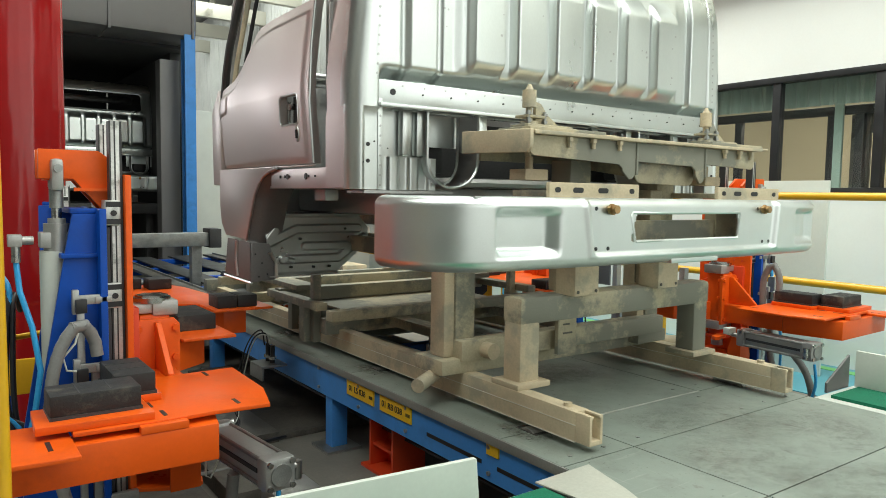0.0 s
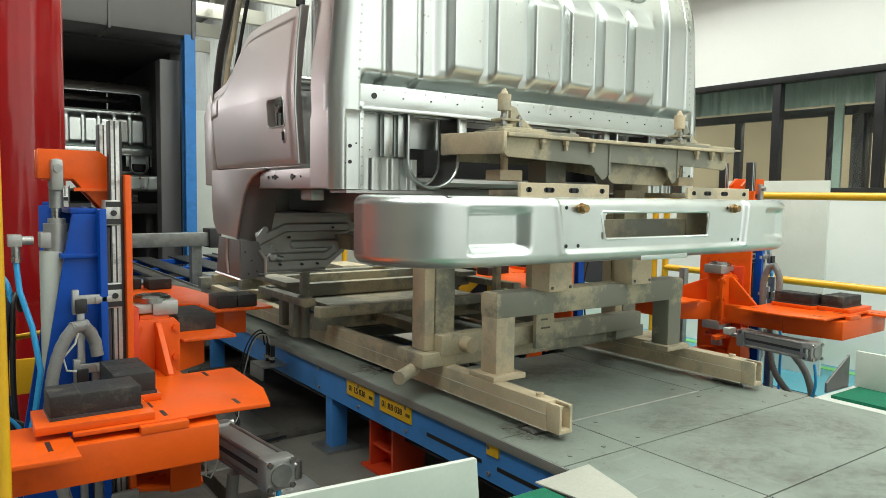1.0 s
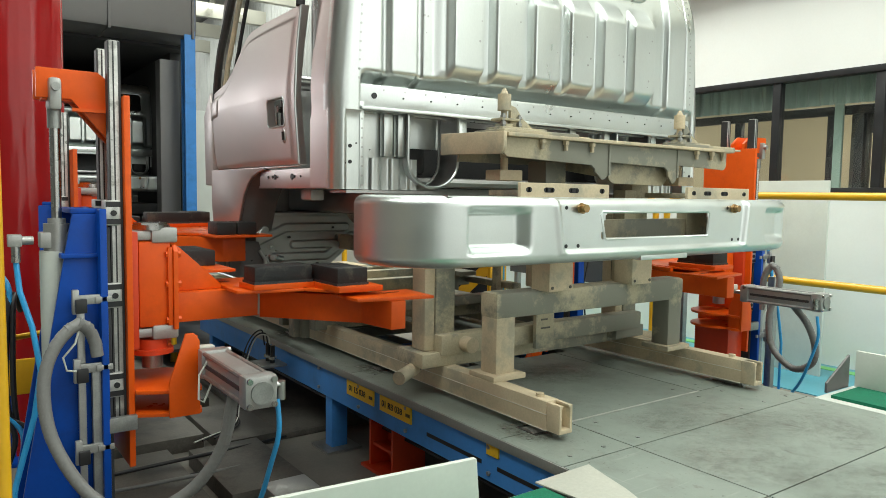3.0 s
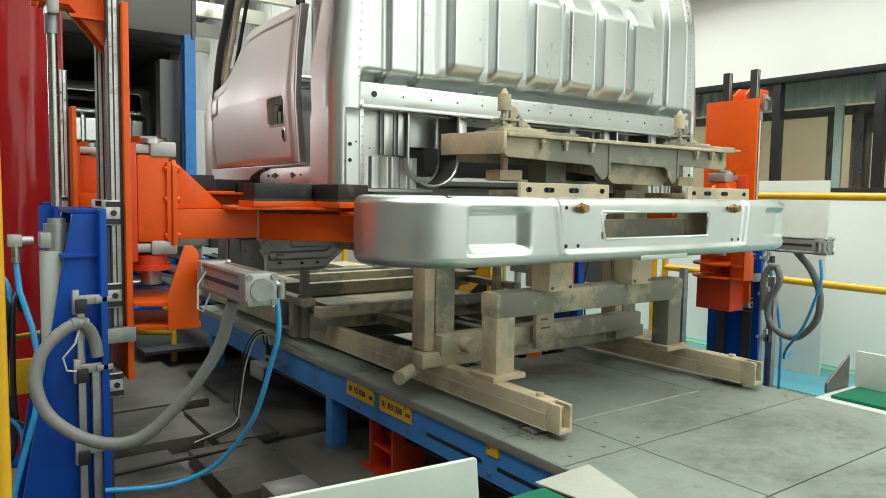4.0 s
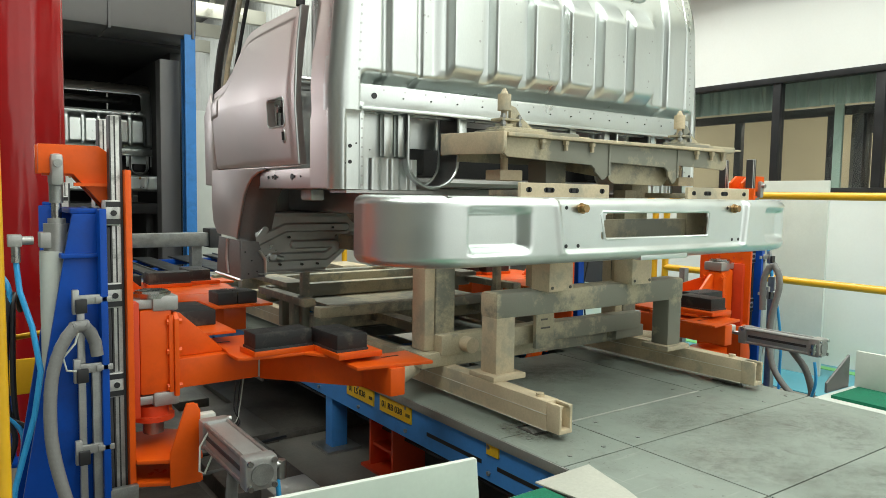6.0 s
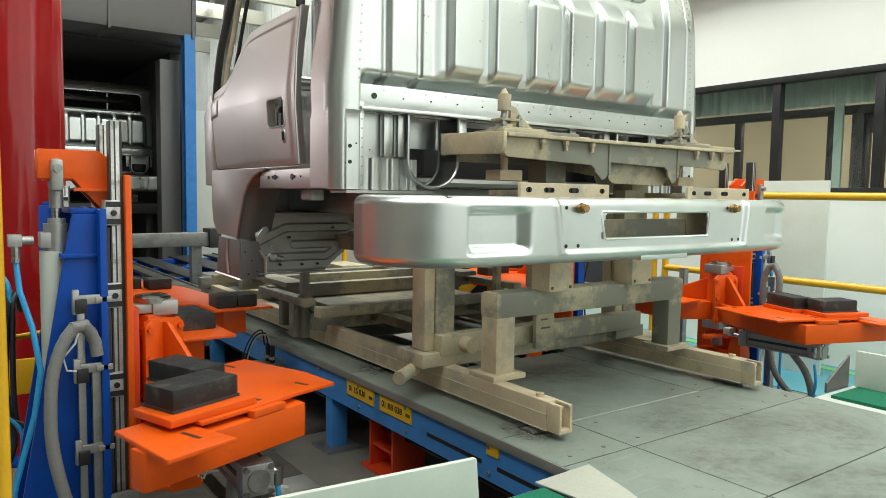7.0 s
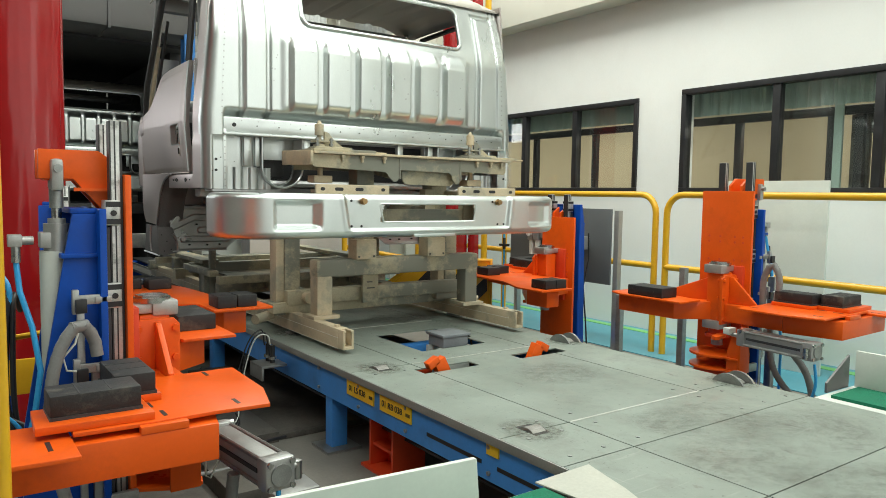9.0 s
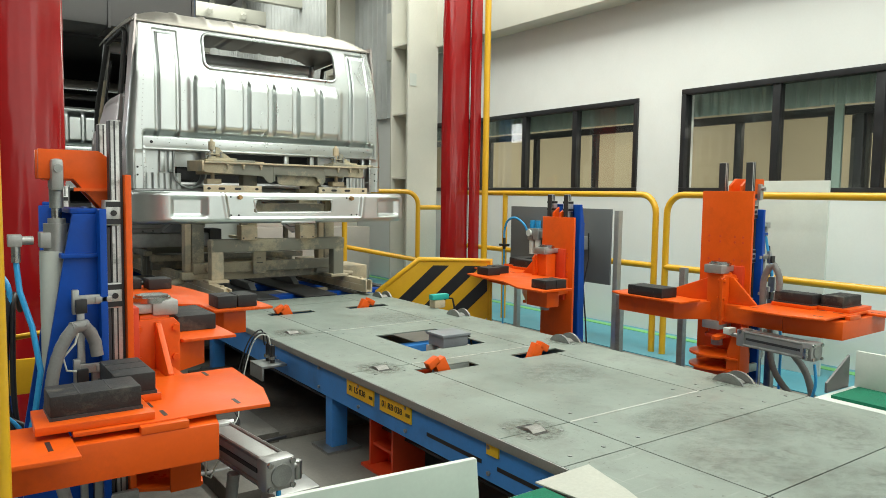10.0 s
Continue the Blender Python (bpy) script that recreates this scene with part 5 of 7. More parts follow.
# cross frames low over the rails
for y, z, h in ((3.02, 0.585, 0.05), (3.62, 0.60, 0.07), (4.05, 0.60, 0.07), (4.55, 0.585, 0.05)):
    part("frame_beam", Mesh(SK).box(1.46, 2.80, y, y + 0.07, z, z + h), SKID, skid, "", 0.006)
for x in (1.78, 2.42):
    part("frame_rail", Mesh(SK).box(x, x + 0.08, 2.56, 5.1, 0.577, 0.584), SKID, skid)
    part("frame_web", Mesh(SK).box(x + 0.03, x + 0.045, 2.56, 5.1, 0.53, 0.577), SKID, skid)
# Added sheet that darkens the skid's open middle; no tray is known.
part("drip_tray", Mesh(SK).box(1.66, 2.60, 3.25, 4.9, 0.5855, 0.592), SKID, skid, "dark grimy tray between the runners")
for x in (1.52, 2.66):
    part("outrigger", Mesh(SK).box(x - 0.02, x + 0.10, 3.5, 4.6, 0.672, 0.70), SKID, skid, "", 0.005)
    part("outrigger_post", Mesh(SK).box(x + 0.01, x + 0.06, 3.63, 3.68, 0.45, 0.60), SKID, skid, "", 0.004)
# portal at the rear
for x in (1.645, 2.60):
    part("portal_post", Mesh(SK).box(x - 0.045, x + 0.045, 1.91, 2.00, 0.52, 0.815), SKID_LIGHT if x < 2 else SKID, skid, "", 0.014)
    part("foot", Mesh(SK).box(x - 0.075, x + 0.075, 1.885, 2.025, 0.52, 0.54), SKID_LIGHT, skid, "", 0.004)
part("portal_beam", Mesh(SK).box(1.597, 2.648, 1.907, 2.003, 0.735, 0.828), SKID, skid, "", 0.015)
part("tie_beam", Mesh(SK).box(1.55, 2.70, 2.17, 2.24, 0.56, 0.64), SKID, skid, "", 0.01)
part("tie_stub", Mesh(SK).cyl((1.66, 2.12, 0.60), (1.66, 2.19, 0.60), 0.03, 12), SKID_LIGHT, skid)
for x in (1.86, 2.31):
    rest = part("bumper_rest", Mesh(SK).box(x - 0.06, x + 0.06, 1.86, 1.955, 0.825, 0.93), SKID_LIGHT, skid, "", 0.006)
    for dx in (-0.045, 0.045):
        part("screw", Mesh(SK).cyl((x + dx, 1.857, 0.84), (x + dx, 1.861, 0.84), 0.006, 8), PIT_PLATE, rest)
    part("bumper_stem", Mesh(SK).box(x - 0.035, x + 0.035, 1.93, 1.99, 0.825, 1.20), SKID, skid, "", 0.006)
part("number_plate_bracket", Mesh(SK).box(1.985, 2.085, 2.12, 2.14, 0.55, 0.735), SKID, skid, "dull bracket plate with unreadable writing", 0.003)
for k, w in ((0, 0.05), (1, 0.035)):
    part("writing_bar", Mesh(SK).box(2.01, 2.01 + w, 2.1175, 2.1205, 0.63 + k * 0.035, 0.637 + k * 0.035), PIT_PLATE, skid)
# tall posts and the carrying heads under the cab
for x in (1.56, 2.63):
    part("tall_post", Mesh(SK).box(x - 0.055, x - 0.008, 2.22, 2.31, 0.575, 1.05), SKID_LIGHT, skid, "", 0.008)
    part("tall_channel", Mesh(SK).box(x - 0.006, x + 0.085, 2.215, 2.32, 0.575, 1.08), SKID, skid, "", 0.012)
    part("tall_post_foot", Mesh(SK).box(x - 0.09, x + 0.10, 2.18, 2.36, 0.52, 0.575), SKID, skid, "", 0.006)
for x in (1.50, 2.74):
    part("front_post", Mesh(SK).box(x - 0.02, x + 0.02, 3.26, 3.30, 0.45, 0.98), SKID, skid, "", 0.006)
part("lattice", Mesh(SK).box(1.5, 2.76, 3.25, 3.32, 0.90, 0.97).box(1.62, 1.68, 2.3, 3.3, 0.90, 0.97).box(2.58, 2.64, 2.3, 3.3, 0.90, 0.97), SKID, skid, "", 0.006)
for x in (1.895, 2.375):
    part("head_post", Mesh(SK).box(x - 0.05, x + 0.055, 1.94, 2.04, 0.825, 1.30), SKID, skid, "", 0.008)
# upper head: a channel with hanging plates, spring clamps on top
part("head_flange", Mesh(SK).box(1.517, 2.77, 1.77, 2.12, 1.363, 1.375), SKID_LIGHT, skid, "beige top flange", 0.003)
webs = ([(1.52, 1.362), (1.52, 1.308), (1.535, 1.298), (1.93, 1.284), (1.948, 1.272), (1.95, 1.262)] + arc(1.985, 1.268, 0.035, -90, 0, 5) + [(2.02, 1.362)],
        [(2.021, 1.362), (2.021, 1.297), (2.34, 1.290), (2.36, 1.278), (2.365, 1.255)] + arc(2.39, 1.255, 0.028, -90, 0, 5) + [(2.418, 1.362)],
        [(2.419, 1.362), (2.419, 1.30), (2.72, 1.292)] + arc(2.725, 1.315, 0.025, -90, 0, 4) + [(2.75, 1.362)])
for x in (2.021, 2.419):
    part("head_rib", Mesh(SK).prism([(1.79, 1.362), (2.08, 1.362), (2.08, 1.28), (1.84, 1.245), (1.79, 1.25)], "x", x - 0.005, x + 0.005), SKID, skid, "", 0.002)
for poly in webs:
    part("head_web", Mesh(SK).prism(poly, "y", 1.795, 1.806), SKID, skid, "", 0.002)
part("hanging_plate", Mesh(SK).prism([(2.06, 1.30)] + arc(2.10, 1.262, 0.04, 180, 270, 5) + [(2.36, 1.218)] + arc(2.37, 1.258, 0.04, -90, 0, 5) + [(2.41, 1.30)], "y", 1.835, 1.846), SKID, skid, "", 0.003)
part("head_end", Mesh(SK).prism([(1.775, 1.378), (2.125, 1.388), (2.125, 1.312)] + [(2.06, 1.312)] + arc(1.80, 1.33, 0.025, 270, 180, 5), "x", 1.50, 1.515), SKID_LIGHT, skid, "", 0.004)
part("head_rear", Mesh(SK).box(1.55, 2.72, 2.08, 2.09, 1.29, 1.362), SKID, skid)
for x in (1.62, 2.58):
    part("clamp_plate", Mesh(SK).box(x - 0.08, x + 0.27, 1.82, 1.98, 1.378, 1.392), SKID, skid, "", 0.003)
    c = x - 0.015
    clamp = part("clamp", Mesh(SK).box(c - 0.035, c + 0.17, 1.865, 1.955, 1.392, 1.404).prism([(c + 0.03, 1.404), (c + 0.14, 1.404), (c + 0.085, 1.44), (c + 0.055, 1.475), (c + 0.03, 1.482)], "y", 1.90, 1.915).box(c - 0.03, c + 0.05, 1.875, 1.935, 1.425, 1.434), SKID, skid, "welded clamp bracket", 0.003)
    part("pin", Mesh(SK).cyl((c, 1.9, 1.30), (c, 1.9, 1.46), 0.011, 12).cyl((c, 1.9, 1.46), (c, 1.9, 1.515), 0.023, 16).cyl((c, 1.9, 1.515), (c, 1.9, 1.535), 0.015, 14, 0.005), SKID_LIGHT, clamp)
    for bx, by in ((-0.02, 1.88), (0.065, 1.895), (0.02, 1.93)):
        part("bolt", Mesh(SK).cyl((c + bx, by, 1.404), (c + bx, by, 1.448), 0.006, 8).cyl((c + bx, by, 1.41), (c + bx, by, 1.42), 0.011, 6).cyl((c + bx, by, 1.434), (c + bx, by, 1.442), 0.011, 6), ZINC, clamp)
    part("washer", Mesh(SK).cyl((c, 1.9, 1.404), (c, 1.9, 1.414), 0.03, 16), SKID, clamp)
    part("cover_strip", Mesh(SK).box(c + 0.12, c + 0.36, 1.84, 1.90, 1.3785, 1.386), SKID_LIGHT, skid, "", 0.003)
    part("foot_block", Mesh(SK).cyl((x - 0.01, 1.9, 1.24), (x - 0.01, 1.9, 1.30), 0.014, 10).box(x - 0.06, x + 0.04, 1.86, 1.94, 1.222, 1.258), SKID_LIGHT, clamp, "", 0.004)
    for dx in ((0.06, 0.17, 0.3) if x < 2 else (-0.05, 0.05, 0.13)):
        part("bolt", Mesh(SK).cyl((x + dx, 1.785, 1.348), (x + dx, 1.785, 1.362), 0.012, 6).cyl((x + dx, 1.785, 1.328), (x + dx, 1.785, 1.348), 0.007, 8), SKID_LIGHT, skid)
for x in (1.475, 2.31):
    strap = part("bumper_strap", Mesh(SK).box(x, x + 0.40, BY + 0.03, BY + 0.045, 1.165, 1.212), SKID_LIGHT, skid, "cream strap with slotted holes", 0.003)
    for sx, w in ((0.03, 0.008), (0.105, 0.03), (0.215, 0.03), (0.36, 0.008)):
        part("slot", Mesh(SK).cyl((x + sx, BY + 0.0288, 1.19), (x + sx, BY + 0.031, 1.19), 0.008, 10).box(x + sx, x + sx + w, BY + 0.0288, BY + 0.031, 1.182, 1.198).cyl((x + sx + w, BY + 0.0288, 1.19), (x + sx + w, BY + 0.031, 1.19), 0.008, 10), BLACK, strap)
    part("strap_arm", Mesh(SK).box(x + 0.1, x + 0.3, BY + 0.045, 1.94, 1.17, 1.19), SKID, skid, "", 0.003)
part("slot_backing", Mesh(SK).box(1.86, 2.384, BY + 0.09, BY + 0.13, 1.02, 1.092).box(2.385, 2.60, BY + 0.085, BY + 0.135, 1.0, 1.15).box(1.84, 1.895, BY + 0.085, BY + 0.135, 1.0, 1.15), SKID, skid, "", 0.004)
part("underframe", Mesh(SK).box(1.75, 1.83, 2.15, 3.4, 1.02, 1.10).box(2.45, 2.53, 2.15, 3.4, 1.02, 1.10), SKID, skid, "", 0.008)

# cab of the line ahead
ahead = copy_thing(cab, pose(CAB[0] - 0.24, 11.0, CAB[2] + 0.2))
tagged(ahead, "bare steel truck cab waiting in the dark booth ahead")
ahead_bumper = copy_thing(bumper, pose(BMP[0] - 0.24, 10.5, BMP[2] + 0.2))
stand = thing("cab_stand", (1.5, 11.0, 0), "dark steel stand that carries the cab ahead", "stand")
part("table", Mesh((1.5, 11.0, 0)).box(1.1, 2.6, 10.4, 12.2, 0.85, 0.99), DARK_METAL_SHADE, stand, "", 0.01)
for x in (1.2, 2.45):
    for y in (10.6, 12.0):
        part("leg", Mesh((1.5, 11.0, 0)).box(x, x + 0.1, y, y + 0.1, 0, 0.85), DARK_METAL_SHADE, stand, "", 0.01)


# ---- the four lifters ----
def Side(sx, sy, z=0.0):
    """A mesh in a lifter's own space: x towards the conveyor, y along it; sx, sy mirror it."""
    return Mesh((0, 0, z), sx, sy)


ARM_Z = 0.67


def lift_column(at, sx, sy):
    c = thing("lift_column", at, "royal blue lift column with pneumatic cylinder and aluminium fittings", "lift column", "lift columns")

    def M():
        return Side(sx, sy)
    foot = -0.43 if sx > 0 else -0.285
    for y0, y1, plate_name in ((-0.105, -0.09, "front_plate"), (0.10, 0.115, "back_plate")):
        part(plate_name, M().prism([(-0.155, 1.10), (-0.238, 1.10), (-0.262, 0.97), (foot, 0.0), (-0.155, 0.0)], "y", y0, y1), BLUE, c, "", 0.003)
    if sx < 0 and sy < 0:
        part("junction_box", M().box(-0.36, -0.27, -0.09, 0.02, 0.84, 0.97), ALU, c, "", 0.006)
        part("signal_cable", M().tube(smooth_line([(-0.30, -0.12, 0.84), (-0.31, -0.14, 0.72), (-0.28, -0.13, 0.62), (-0.29, -0.14, 0.45), (-0.28, -0.13, 0.25)]), 0.005, 6), WHITE_PAINT, c, "", 0, 60)
    part("spine", M().box(-0.175, -0.155, -0.15, 0.17, 0.0, 1.115), BLUE, c, "", 0.004)
    part("cap", M().box(-0.242, -0.155, -0.10, 0.11, 1.10, 1.115), BLUE, c, "", 0.003)
    part("mid_rib", M().box(-0.27, -0.16, -0.116, 0.11, 0.972, 0.985), BLUE, c, "", 0.003)
    part("base_plate", M().box(-0.56, -0.10, -0.2, 0.2, 0.0, 0.02), BLUE, c, "", 0.003)
    for z in (1.065, 0.82, 0.55):
        for y in (-0.09, 0.07):
            block = part("guide_block", M().box(-0.152, -0.112, y - 0.027, y + 0.037, z, z + 0.075), RAIL_STEEL, c, "worn steel guide block", 0.004)
            for dz in (0.012, 0.063):
                part("wiper", M().box(-0.151, -0.111, y - 0.028, y + 0.038, z + dz - 0.008, z + dz + 0.008), BLACK, block)
            part("bolt", M().cyl((-0.13, y - 0.027, z + 0.037), (-0.13, y - 0.031, z + 0.037), 0.009, 8), BLACK, block)
        if z < 1:
            continue
        for y in (-0.09, 0.07):
            # Dark strip gives the rails their shadow below the guide block.
            part("rail_cover", M().box(-0.153, -0.14, y - 0.02, y + 0.03, 0.10, 1.06), DARK_METAL_SHADE, c)
    # lifting cylinder
    part("cylinder", M().cyl((-0.278, -0.03, 0.25), (-0.278, -0.03, 0.99), 0.038, 20), WHITE_PAINT, c, "pale cylinder barrel")
    part("cylinder_head", M().cyl((-0.268, -0.03, 0.99), (-0.268, -0.03, 1.07), 0.036, 20), ALU, c)
    part("cylinder_gland", M().cyl((-0.268, -0.03, 1.07), (-0.268, -0.03, 1.085), 0.024, 20), ALU, c)
    part("fitting", M().box(-0.315, -0.235, -0.06, 0.0, 1.0, 1.045).cyl((-0.385, -0.04, 1.022), (-0.33, -0.04, 1.022), 0.013, 12).box(-0.395, -0.36, -0.055, -0.025, 1.005, 1.04), ALU, c, "", 0.004)
    part("elbow", M().cyl((-0.375, -0.04, 1.02), (-0.375, -0.04, 0.96), 0.012, 10), CHROME, c)
    part("air_tube", M().tube([(-0.375, -0.04, 0.96), (-0.37, -0.06, 0.88), (-0.345, -0.10, 0.78), (-0.33, -0.13, 0.66), (-0.35, -0.15, 0.54), (-0.40, -0.15, 0.35), (-0.45, -0.12, 0.0)], 0.008, 8), AIR_BLUE, c)
    part("air_tube", M().tube([(-0.45, -0.02, 0.9), (-0.47, -0.03, 0.7), (-0.44, -0.05, 0.5), (-0.48, -0.05, 0.2), (-0.5, -0.05, 0.0)], 0.006, 8), BLACK, c)
    # sensor rail on the front plate
    part("sensor_rail", M().box(-0.235, -0.215, -0.128, -0.112, 0.05, 0.86), ALU, c, "", 0.003)
    part("sensor_rail", M().box(-0.20, -0.175, -0.135, -0.112, 0.05, 0.66), ZINC, c, "", 0.003)
    for z in (0.84, 0.64, 0.40):
        s_ = part("sensor_bracket", M().box(-0.245, -0.175, -0.145, -0.135, z, z + 0.028).box(-0.25, -0.232, -0.155, -0.135, z - 0.025, z + 0.045).box(-0.19, -0.145, -0.15, -0.142, z + 0.004, z + 0.022), ALU, c, "", 0.003)
        part("sensor", M().box(-0.245, -0.215, -0.178, -0.165, z - 0.02, z + 0.02), BLACK, s_, "", 0.003)
    part("sensor_cable", M().tube([(-0.23, -0.17, 0.80), (-0.25, -0.19, 0.74), (-0.28, -0.18, 0.70), (-0.27, -0.17, 0.66), (-0.22, -0.17, 0.65)], 0.003, 8), WHITE_PAINT, c)
    for z in (1.04, 0.93, 0.83, 0.6, 0.4):
        part("bolt", M().cyl((-0.165, -0.112, z), (-0.165, -0.104, z), 0.008, 6), ZINC, c)
    return c


def lift_carriage(at, sx, sy, drop, far):
    """The part that rides up: back plate, guide rails, head bracket, fixed wing, swing arm and its cylinder."""
    c = thing("lift_carriage", at, "orange lift carriage with a swing arm and black rubber pads", "lift carriage", "lift carriages")

    def M(z=0.0):
        return Side(sx, sy, z)
    if far:
        def M(z=0.0):
            return Side(sx, sy, z + 0.19)
    part("back_plate", M().box(-0.10, -0.082, -0.13, 0.185, 0.10 + (0.15 if far else 0.0), 1.215), ORANGE, c, "tall orange plate with rows of bolt holes", 0.003)
    for z in (0.80, 0.83, 0.93, 0.96):
        for y in (-0.08, -0.03, 0.06, 0.13):
            part("bolt_hole", M().cyl((-0.083, y, z), (-0.0805, y, z), 0.007, 8), RED_ORANGE, c)
    for y in (-0.09, 0.075):
        part("guide_rail", M().box(-0.135, -0.102, y - 0.012, y + 0.022, 0.22, 1.375), RAIL_STEEL, c, "bright linear guide rail", 0.003)
        part("rail_groove", M().box(-0.123, -0.119, y - 0.0135, y + 0.0235, 0.22, 1.372).box(-0.108, -0.1015, y - 0.0135, y + 0.0235, 0.22, 1.372), DARK_METAL_SHADE, c)
        part("rail_groove", M().box(-0.1365, -0.132, y - 0.0135, y + 0.0235, 0.22, 1.372), DARK_METAL_SHADE, c)
    part("end_clip", M().box(-0.16, -0.08, -0.15, -0.13, 0.22, 0.265), ZINC, c, "", 0.003)
    part("head_bracket", M().prism([(-0.10, 1.245), (-0.10, 1.06), (-0.14, 1.10), (-0.225, 1.20), (-0.315, 1.20), (-0.315, 1.285), (-0.155, 1.285), (-0.10, 1.245)][:7], "y", -0.05, -0.035), ORANGE, c, "", 0.003)
    part("head_bracket", M().prism([(-0.10, 1.245), (-0.10, 1.06), (-0.14, 1.10), (-0.225, 1.20), (-0.315, 1.20), (-0.315, 1.285), (-0.155, 1.285)], "y", 0.02, 0.035), ORANGE, c, "", 0.003)
    part("head_flange", M().box(-0.225, -0.10, -0.065, -0.05, 1.165, 1.175), ORANGE, c)
    part("head_shelf", M().box(-0.30, -0.10, -0.035, 0.02, 1.195, 1.205), ORANGE, c)
    part("clevis", M().box(-0.285, -0.251, -0.07, 0.015, 1.165, 1.258), ALU, c, "", 0.012)
    part("clevis_pin", M().cyl((-0.268, -0.085, 1.23), (-0.268, 0.0, 1.23), 0.012, 16), ZINC, c)
    part("piston_rod", M().cyl((-0.268, -0.03, 0.62), (-0.268, -0.03, 1.15), 0.014, 16), CHROME, c)
    part("rod_nut", M().cyl((-0.268, -0.03, 1.115), (-0.268, -0.03, 1.17), 0.019, 12), ZINC, c)
    # hinge blocks and pivot

    def M(z=0.0):
        return Side(sx, sy, z + drop)
    for z0, z1 in ((0.83, 0.862), (0.523, 0.553)):
        part("hinge_block", M().box(-0.082, 0.06, -0.045, 0.06, z0, z1).box(-0.01, 0.07, -0.055, 0.055, z0 - 0.008, z1 + 0.008), ALU, c, "", 0.008)
    part("pivot_nut", M().cyl((0, 0, 0.862), (0, 0, 0.885), 0.05, 6).cyl((0, 0, 0.862), (0, 0, 0.878), 0.058, 20), CHROME, c)
    part("pivot_foot", M().cyl((0, 0, 0.482), (0, 0, 0.514), 0.048, 20).cyl((0, 0, 0.467), (0, 0, 0.482), 0.065, 20), RED_ORANGE, c)
    part("pivot_tail", M().cyl((0, 0, 0.42), (0, 0, 0.467), 0.032, 14), ZINC, c)
    part("hinge_web", M().box(-0.082, -0.06, -0.10, 0.12, 0.50, 0.86), RED_ORANGE, c, "", 0.003)
    # cylinder bracket: two shelves with an upright gusset
    for z0 in (() if far else (0.37, 0.30)):
        part("shelf", M().prism([(-0.082, -0.14), (-0.082, 0.13)] + arc(0, 0, 0.145, 115, -50, 10) + [(0.11, -0.15), (0.10, -0.19), (0.02, -0.19)], "z", z0, z0 + 0.012), ORANGE, c, "", 0.002)
    if not far and sx < 0:
        part("lower_box", M().box(-0.082, 0.05, -0.10, 0.11, 0.12, 0.30), RED_ORANGE, c, "", 0.004)
    if not far:
        part("gusset", M().prism([(0.0, 0.30), (0.092, 0.30), (0.092, 0.53), (0.075, 0.553), (0.05, 0.553), (0.0, 0.405)], "y", -0.20, -0.188), ORANGE, c, "", 0.003)
        part("gusset", M().prism([(-0.186, 0.312), (-0.12, 0.312), (-0.12, 0.41), (-0.16, 0.54), (-0.186, 0.545)], "x", 0.08, 0.09), ORANGE, c, "", 0.003)
    # fixed wing
    wing_up = drop if sx > 0 else 0.0

    def M(z=0.0):
        return Side(sx, sy, z + drop - wing_up)
    if far:
        part("wing_beam", M().prism([(-0.08, 0.15), (-0.08, -0.10), (0.20, -0.02), (0.52, 0.38), (0.52, 0.56), (0.42, 0.56), (0.14, 0.22)], "z", 0.55, 0.655), ORANGE, c, "", 0.004)
        wing_plate = part("wing_plate", M().prism([(0.02, 0.20), (0.18, 0.26), (0.36, 0.42), (0.36, 0.62), (0.62, 0.62), (0.62, 0.40), (0.50, 0.12), (0.47, -0.20), (0.42, -0.37), (0.12, -0.40), (0.02, -0.30)], "z", 0.657, 0.668), ORANGE, c, "", 0.002)
        for x0, x1, y0, y1 in ((0.385, 0.470, 0.46, 0.59), (0.474, 0.56, 0.46, 0.59), (0.283, 0.395, -0.29, -0.165), (0.150, 0.262, -0.345, -0.225)):
            part("pad", M().box(x0, x1, y0, y1, 0.668, 0.722), RUBBER, wing_plate, "black rubber pad", 0.006)
    else:
        part("wing_beam", M().prism([(-0.08, -0.02), (-0.08, 0.15), (0.12, 0.53), (0.21, 0.53), (0.21, 0.14), (0.02, 0.0)], "z", 0.56, 0.66), ORANGE, c, "", 0.004)
        part("wing_gusset", M().hexa([(-0.05, 0.06, 0.66), (-0.035, 0.05, 0.66), (0.125, 0.34, 0.66), (0.11, 0.35, 0.66), (-0.05, 0.06, 0.80), (-0.035, 0.05, 0.80), (0.125, 0.34, 0.668), (0.11, 0.35, 0.668)]), ORANGE, c)
        wing_plate = part("wing_plate", M().prism([(0.06, 0.30), (0.11, 0.04), (0.29, 0.04), (0.29, 0.46), (0.24, 0.56), (0.06, 0.56)], "z", 0.662, 0.672), ORANGE, c, "", 0.002)
        part("pad", M().box(0.13, 0.265, 0.18, 0.42, 0.672, 0.728), RUBBER, wing_plate, "black rubber pad", 0.006)
    # swing arm, drawn folded along -y, pivot at its origin
    A = ARM_Z

    def M(z=0.0):
        return Side(sx, sy, z)
    arm = part("swing_arm", M(A).box(-0.05, 0.045, -0.05, 0.05, A - 0.115, A + 0.158), ORANGE, c, "orange swing arm with a cranked box beam", 0.012)
    arm.matrix_basis = pose(0, 0, A - drop)
    part("flange", M(A).prism([(-0.07, A - 0.125), (0.07, A - 0.125), (0.07, A + 0.125), (0.052, A + 0.145), (-0.052, A + 0.145), (-0.07, A + 0.125)], "y", -0.066, -0.051), ORANGE, arm, "", 0.003)
